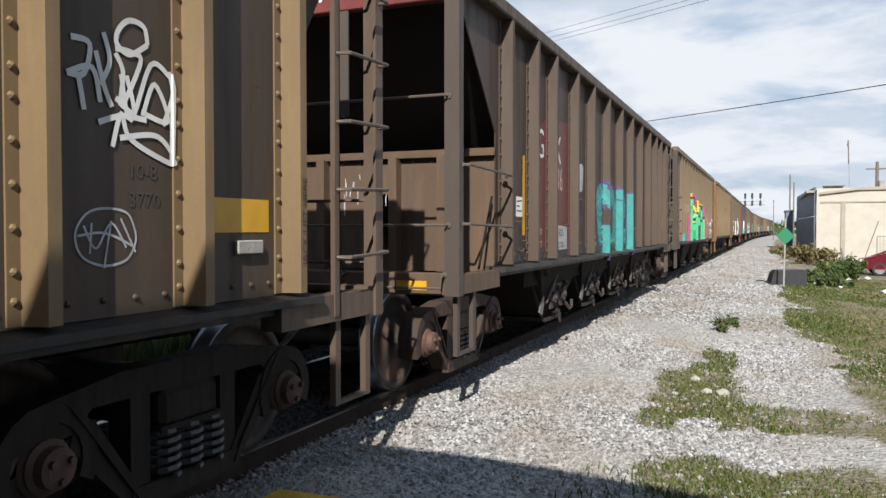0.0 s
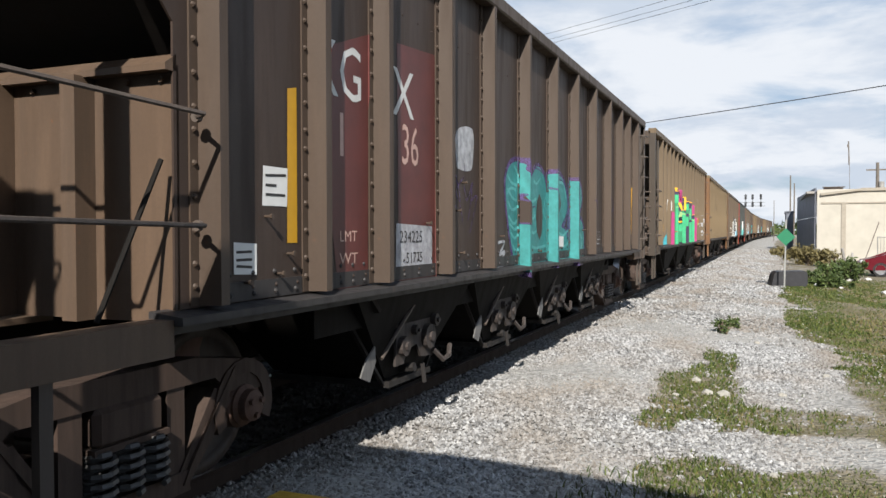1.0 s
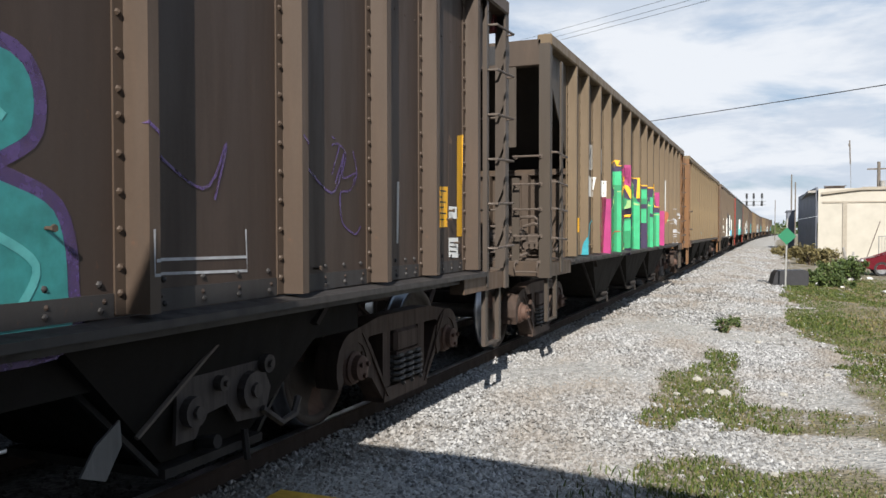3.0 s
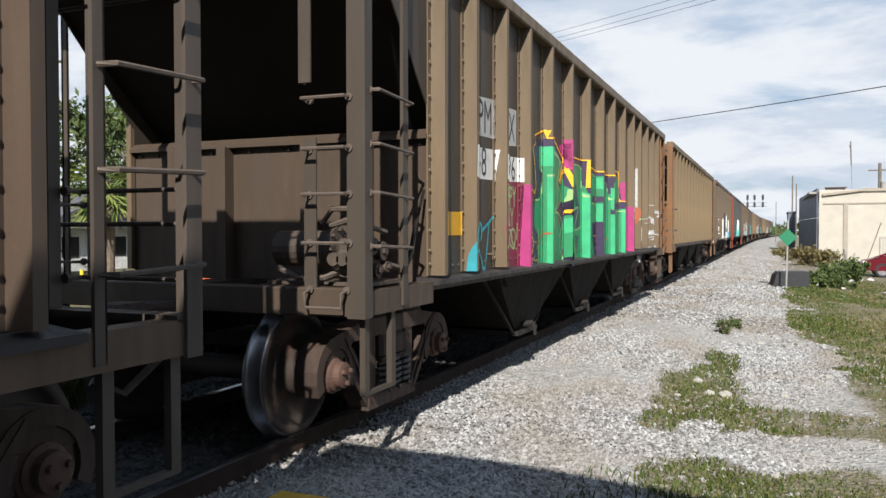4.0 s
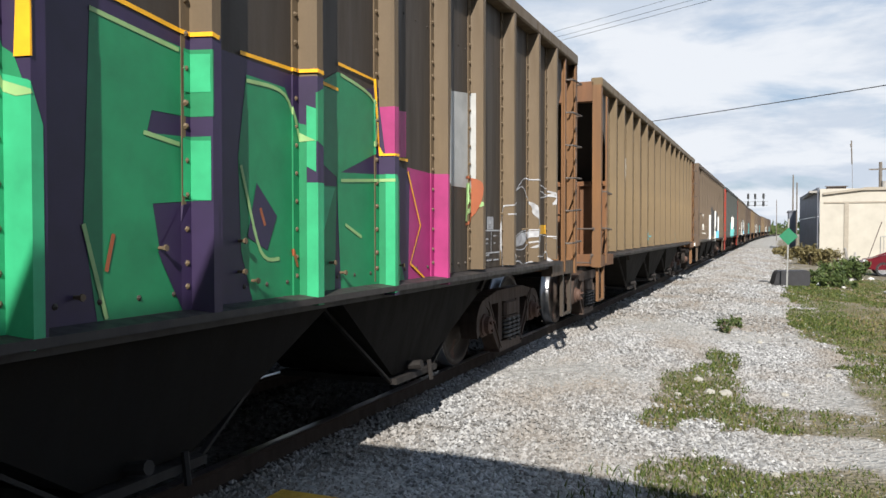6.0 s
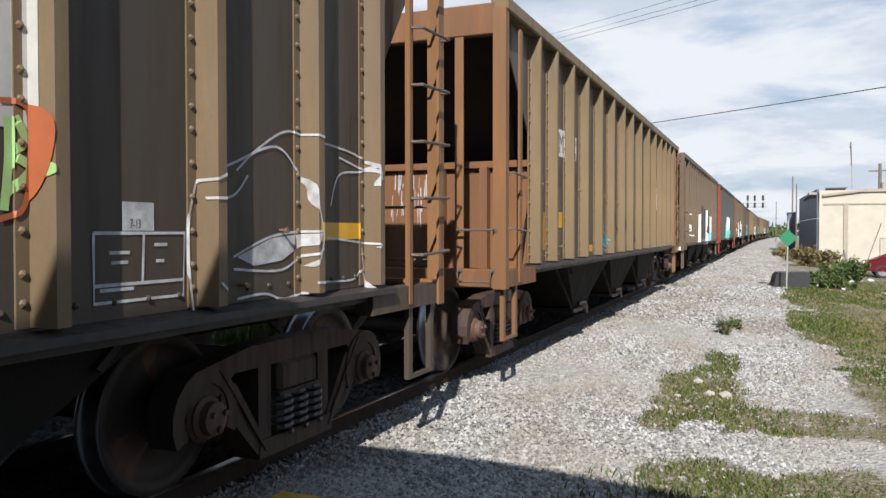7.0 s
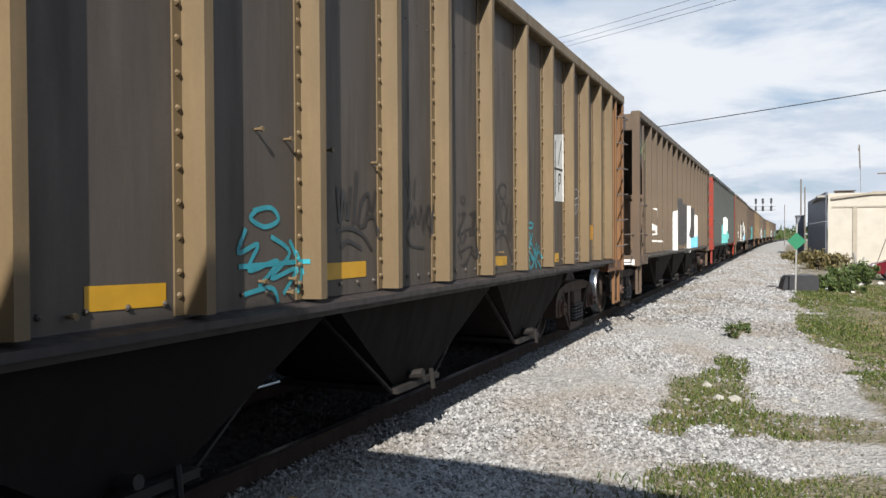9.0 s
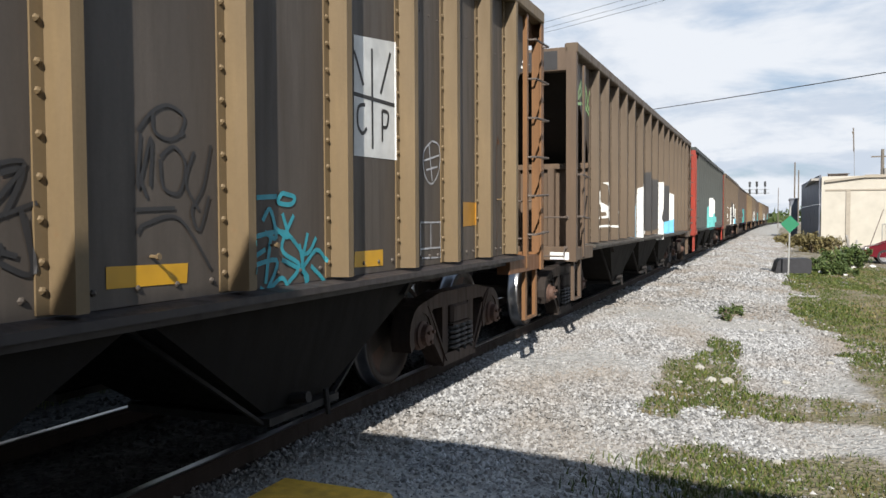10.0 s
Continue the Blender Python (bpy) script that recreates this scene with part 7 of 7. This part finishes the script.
def dress_d(car, ribs):
    def paint(name, material, shapes, layer=0, label=""):
        return drape(car, name, material, shapes, ribs, layer, label, 1.0)
    paint("white_patch", SP["white"], [[(2.25, 2.73), (2.68, 2.74), (2.68, 2.40), (2.25, 2.39)]], 0, "white lettered patch")
    paint("white_patch", SP["white"], [[(2.98, 2.71), (3.36, 2.72), (3.36, 2.41), (2.98, 2.42)]], 0, "white lettered patch")
    paint("car_letters", M_BLACKINK, lettering("PM", 2.27, 2.44, 0.182, 0.84), 1)
    paint("car_letters", M_BLACKINK, lettering("RX", 2.99, 2.42, 0.189, 0.75), 1)
    paint("old_number", SP["black"], lettering("48", 2.31, 2.01, 0.189, 0.60), 0)
    paint("old_number", SP["black"], lettering("93", 3.12, 2.01, 0.189, 0.83), 0)
    paint("reflector", M_YELLOW, [[(2.13, 1.70), (2.61, 1.71), (2.60, 1.51), (2.13, 1.52)]], 0, "faded yellow reflective marker")
    paint("reflector", M_AMBER, [[(1.70, 1.69), (1.80, 1.69), (1.79, 1.25), (1.69, 1.25)]], 0, "faded yellow reflective marker")
    paint("reflector", M_YELLOW, [[(3.98, 1.28), (4.42, 1.27), (4.42, 1.17), (3.98, 1.18)]], 0, "faded yellow reflective marker")
    paint("reflector", M_YELLOW, [[(5.73, 1.31), (6.22, 1.31), (6.22, 1.21), (5.73, 1.21)]], 0, "faded yellow reflective marker")
    paint("reflector", M_YELLOW, [[(8.58, 1.28), (9.06, 1.27), (9.05, 1.18), (8.58, 1.19)]], 0, "faded yellow reflective marker")
    paint("reflector", M_YELLOW, [[(10.61, 1.26), (11.00, 1.26), (11.00, 1.15), (10.60, 1.16)]], 0, "faded yellow reflective marker")
    paint("reflector", M_AMBER, [[(12.50, 1.61), (12.80, 1.61), (12.80, 1.41), (12.50, 1.40)]], 0, "faded amber reflective marker")
    paint("cyan_tag", SP["cyan"], [q for ln in (
        curve([(5.04, 1.60), (5.19, 1.62), (5.26, 1.56), (5.14, 1.52), (5.02, 1.56), (5.06, 1.60)]),
        curve([(4.98, 1.51), (4.92, 1.39), (5.08, 1.43), (5.00, 1.30), (5.25, 1.34), (5.08, 1.21)]),
        curve([(5.19, 1.47), (5.36, 1.38), (5.19, 1.25), (5.42, 1.29), (5.30, 1.16)]),
        curve([(4.96, 1.18), (5.19, 1.20), (5.25, 1.12)]),
        curve([(5.36, 1.45), (5.46, 1.29), (5.42, 1.16)]),
        curve([(4.92, 1.32), (5.48, 1.33)]),)
        for q in stroke(ln, 0.026)], 1, "bright cyan spray tag")
    paint("cyan_tag", SP["cyan"], [q for ln in (
        curve([(9.81, 1.61), (9.93, 1.59), (9.89, 1.55), (9.77, 1.56), (9.81, 1.61)]),
        curve([(9.58, 1.58), (9.76, 1.59)]),
        curve([(9.63, 1.46), (9.70, 1.52), (9.75, 1.37), (9.65, 1.40)]),
        curve([(9.81, 1.50), (9.86, 1.37), (9.73, 1.43)]),
        curve([(9.41, 1.35), (9.81, 1.40), (10.03, 1.27), (10.15, 1.36)]),
        curve([(9.92, 1.49), (9.80, 1.31), (9.97, 1.21), (9.86, 1.12)]),
        curve([(9.65, 1.31), (9.41, 1.21), (9.75, 1.25), (9.67, 1.10)]),
        curve([(10.06, 1.39), (10.00, 1.20), (10.15, 1.29), (10.26, 1.22)]),
        curve([(9.80, 1.25), (10.06, 1.14), (9.91, 1.05), (9.80, 1.15), (9.65, 1.07)]),
        curve([(10.09, 1.20), (10.24, 1.09), (10.12, 1.05)]),
        curve([(9.60, 1.11), (9.80, 1.04), (10.15, 1.05), (10.29, 1.05)]),
        curve([(9.70, 1.37), (9.65, 1.13)]),
        curve([(9.97, 1.33), (10.05, 1.07)]),)
        for q in stroke(ln, 0.026)], 1, "bright cyan spray tag")
    paint("black_tag", SP["black"], [q for ln in (
        curve([(5.87, 1.77), (5.90, 1.55), (5.94, 1.75), (5.97, 1.57)]),
        curve([(6.03, 1.78), (5.99, 1.57)]),
        curve([(6.11, 1.88), (6.08, 1.68), (6.05, 1.51)]),
        curve([(6.11, 1.54), (6.17, 1.69), (6.26, 1.74), (6.22, 1.56), (6.13, 1.53)]),
        curve([(6.26, 1.74), (6.30, 1.63), (6.36, 1.77)]),
        curve([(6.22, 1.58), (6.33, 1.59), (6.39, 1.45)]),
        curve([(5.86, 1.50), (5.99, 1.52), (6.17, 1.48), (6.30, 1.38)]),
        curve([(5.91, 1.40), (5.99, 1.44), (6.16, 1.39)]),)
        for q in stroke(ln, 0.026)], 1, "thin black spray tag")
    paint("black_tag", SP["black"], [q for ln in (
        curve([(6.87, 1.99), (6.88, 1.76), (6.83, 1.86)]),
        curve([(6.98, 1.90), (6.95, 1.74)]),
        curve([(6.82, 1.69), (6.90, 1.71), (6.84, 1.60), (6.95, 1.62), (6.84, 1.50)]),
        curve([(6.95, 1.53), (6.97, 1.68), (7.02, 1.56), (7.08, 1.70), (7.10, 1.50)]),
        curve([(7.12, 1.52), (7.17, 1.67), (7.24, 1.69), (7.17, 1.59), (7.26, 1.49)]),
        curve([(7.27, 1.71), (7.24, 1.45)]),
        curve([(6.82, 1.48), (6.90, 1.40), (7.12, 1.38)]),)
        for q in stroke(ln, 0.02)], 1, "thin black spray tag")
    paint("black_tag", SP["black"], [q for ln in (
        curve([(7.88, 1.80), (7.96, 1.79), (7.93, 1.74), (7.87, 1.76), (7.88, 1.80)]),
        curve([(7.81, 1.64), (7.96, 1.66), (7.80, 1.48), (8.06, 1.54)]),
        curve([(7.84, 1.57), (7.87, 1.41), (7.99, 1.48)]),
        curve([(8.06, 1.65), (8.22, 1.67), (8.06, 1.48), (8.26, 1.53)]),
        curve([(8.22, 1.48), (8.25, 1.28)]),
        curve([(7.81, 1.33), (8.12, 1.38), (7.99, 1.24)]),
        curve([(7.80, 1.41), (7.87, 1.28)]),
        curve([(7.87, 1.22), (8.02, 1.24)]),)
        for q in stroke(ln, 0.018)], 1, "thin black spray tag")
    paint("black_tag", SP["black"], [q for ln in (
        curve([(9.02, 1.85), (9.05, 1.93), (8.95, 1.97), (8.85, 1.93), (8.76, 1.84)]),
        curve([(8.85, 1.93), (8.86, 1.85), (8.95, 1.82), (9.05, 1.86)]),
        curve([(8.78, 1.83), (8.76, 1.60), (8.84, 1.82), (8.83, 1.61)]),
        curve([(8.76, 1.67), (8.81, 1.56)]),
        curve([(8.89, 1.74), (8.98, 1.79), (9.05, 1.72), (9.01, 1.59), (8.91, 1.61), (8.89, 1.73)]),
        curve([(9.11, 1.78), (9.05, 1.64), (9.14, 1.51)]),
        curve([(9.23, 1.82), (9.17, 1.62), (9.09, 1.51), (9.14, 1.42), (9.21, 1.58)]),
        curve([(8.75, 1.41), (8.80, 1.45), (9.01, 1.47), (9.22, 1.23)]),
        curve([(8.74, 1.51), (8.98, 1.52)]),)
        for q in stroke(ln, 0.018)], 1, "thin black spray tag")
    paint("black_tag", SP["black"], [q for ln in (
        curve([(8.12, 1.63), (8.21, 1.64), (8.13, 1.48)]),
        curve([(8.20, 1.50), (8.24, 1.28), (8.11, 1.32)]),
        curve([(8.11, 1.36), (8.18, 1.34)]),)
        for q in stroke(ln, 0.022)], 1, "thin black spray tag")
    paint("white_panel", SP["white"], [[(10.62, 2.63), (11.20, 2.70), (11.20, 1.88), (10.61, 1.87)]], 0, "white painted panel with black marks")
    paint("panel_marks", M_BLACKINK, [q for ln in (
        [(10.61, 2.26), (11.19, 2.26)],
        [(10.86, 2.59), (10.86, 1.93)],
        [(10.62, 2.53), (10.74, 2.33)],
        [(11.13, 2.61), (10.98, 2.31)],)
        for q in stroke(ln, 0.026)], 1, "hand-painted black cross marks")
    paint("panel_marks", M_BLACKINK, [q for ln in (
        curve([(10.76, 2.21), (10.67, 2.18), (10.66, 2.07), (10.72, 2.02), (10.78, 2.06)]),
        curve([(11.00, 1.99), (11.00, 2.20)]),
        curve([(11.00, 2.20), (11.09, 2.19), (11.07, 2.10), (11.00, 2.09)]),)
        for q in stroke(ln, 0.024)], 1, "hand-painted black letters")
    paint("ring_tag", SP["pale"], [q for ln in (
        curve([(11.84, 2.07), (11.98, 2.04), (11.98, 1.86), (11.84, 1.74), (11.70, 1.80), (11.68, 1.97), (11.84, 2.07)]),
        curve([(11.70, 1.91), (11.98, 1.97)]),
        curve([(11.73, 1.84), (11.95, 1.88)]),
        curve([(11.78, 2.04), (11.84, 1.76)]),)
        for q in stroke(ln, 0.014)], 1, "thin pale ring scrawl")
    paint("stencil_box", SP["pale"], [q for ln in (
        [(11.62, 1.44), (12.00, 1.44), (12.00, 1.16), (11.62, 1.17), (11.62, 1.44)],
        [(11.81, 1.43), (11.81, 1.24)],
        [(11.62, 1.24), (12.00, 1.24)],)
        for q in stroke(ln, 0.014)], 1, "white stencilled box")
    r = random.Random(2)
    runs = []
    for k in range(40):
        x = r.uniform(-0.25, 0.35)
        z = r.uniform(1.7, 2.25)
        runs += stroke([(x, z), (x + r.uniform(-0.015, 0.015), z - r.uniform(0.05, 0.3))], r.uniform(0.005, 0.014))
    on_end(car, "pale_runs", SP["pale"], runs, BODY0 + 0.02)["kind"] = "stuff"
    on_end(car, "end_board", SP["white"], [rect(-0.85, 3.42, 0.15, 3.60)], 0.02)
    on_end(car, "end_letters", M_BLACKINK, lettering("PMRX", -0.82, 3.45, 0.12, 0.8) + lettering("4893", -0.30, 3.45, 0.12, 0.8), 0.02, 1)


def dress_e(car, ribs):
    ws = [curve([(5.2, 1.1), (5.3, 2.1), (6.2, 2.15), (6.3, 1.5), (6.1, 1.1)], True), curve([(7.6, 1.1), (7.5, 2.1), (8.3, 2.2), (8.4, 1.1)], True)]
    drape(car, "blue_ground", SP["sky"], [rect(4.5, 1.08, 5.5, 1.7), rect(9.0, 1.1, 10.6, 1.75)], ribs, 0, "light blue sprayed ground")
    drape(car, "white_letters", SP["white"], ws + [curve([(9.2, 1.5), (9.4, 2.2), (10.0, 2.1), (10.0, 1.4)], True)], ribs, 1, "white sprayed letters")
    drape(car, "black_letters", SP["black"], [curve([(5.7, 1.35), (5.8, 2.3), (7.3, 2.25), (7.2, 1.2), (6.6, 1.2)], True), curve([(8.2, 1.15), (8.3, 2.2), (9.2, 2.15), (9.0, 1.3)], True)], ribs, 2, "black sprayed letters")
    drape(car, "white_tag", SP["white"], scrawl(1.7, 3.3, 1.2, 2.1, 88, 6, 0.035), ribs, 0)
    drape(car, "car_letters", SP["white"], [rect(2.2, 2.3, 2.4, 2.7), rect(2.95, 2.3, 3.1, 2.7)], ribs, 0)
    drape(car, "lime_tag", SP["lime"], scrawl(0.5, 1.2, 2.95, 3.35, 5, 3, 0.04), [], 0)
    on_end(car, "end_board", SP["black"], [rect(0.30, 3.38, 1.34, 3.62)], 0.02)
    on_end(car, "end_letters", SP["white"], lettering("498", 0.52, 3.42, 0.15), 0.02, 1)
    on_end(car, "end_reflector", M_LABEL, [rect(1.25, 0.93, 1.5, 1.03)], 0.0)


def dress_f(car, ribs):
    drape(car, "throw_up", SP["aqua"], [curve([(5.2, 1.1), (5.4, 2.0), (6.6, 2.1), (6.9, 1.5), (8.0, 2.0), (8.8, 1.9), (8.8, 1.1)], True)], ribs, 0, "turquoise throw-up")
    drape(car, "throw_white", SP["white"], [curve([(5.8, 1.6), (6.0, 2.2), (8.2, 2.2), (8.3, 1.7), (7.0, 1.5)], True)], ribs, 1)


# ---------- the train ----------
SPEED, PITCH = 4.46, 16.19


cars = []
Y0 = -10.16
for k, (pt, lab) in enumerate((
        (P_A, "tan open-top hopper car with white scrawled tags and a yellow marker"),
        (P_B, "dark brown open-top hopper car with a red panel and turquoise graffiti"),
        (P_C, "khaki open-top hopper car with a big green and pink graffiti piece"),
        (P_D, "ochre open-top hopper car with rusty orange end and small blue tags"),
        (P_E, "weathered umber open-top hopper car with white and blue throw-ups"),
        (P_F, "grey-green open-top hopper car with bright red end posts"))):
    c, sp = hopper_car(pt, (RIBS_A, RIBS_B, RIBS_C, RIBS_D, RIBS_A, RIBS_A)[k], lab, 4 if k == 1 else 3, k == 1, (END_PLAIN, END_RAILED, END_LADDER, END_PLAIN, END_PLAIN, END_PLAIN)[k], TOP if k < 2 else 3.71)
    rb = (RIBS_A, RIBS_B, RIBS_C, RIBS_D, RIBS_A, RIBS_A)[k]
    (dress_a, dress_b, dress_c, dress_d, dress_e, dress_f)[k](c, rb)
    rivet_pins(c, rb, 30 + k, pt["rib"])
    cars.append((c, Y0 + PITCH * k + (0.155 if k == 0 else 0.0), sp))
for k in range(6, 14):
    src = cars[(4, 1, 3, 4, 1, 3, 4, 1)[k - 6]][0]
    c = copy_thing(src, Matrix())
    c["label"] = "weathered brown open-top hopper car far down the train"
    cars.append((c, Y0 + PITCH * k, []))


def car_pose(y):
    xa, _ = track_at(y + TRUCK)
    xb, _ = track_at(y + LEN - TRUCK)
    turn = -math.degrees(math.atan2(xb - xa, LEN - 2 * TRUCK))
    return pose(xa - (xb - xa) / (LEN - 2 * TRUCK) * TRUCK, y, 0, 0, 0, turn)


def motions():
    times = [0, 0.1, 0.2] + [0.5 * i for i in range(1, 20)] + [9.8, 9.9, 10]
    for c, y, spin in cars:
        walk(c, [(t, car_pose(y - SPEED * t)) for t in times])
        for w in spin:
            base = w.matrix_basis.copy()
            walk(w, [(0.1 * i, base @ pose(0, 0, 0, math.degrees(SPEED * 0.1 * i / 0.457), 0, 0)) for i in range(101)])


motions()
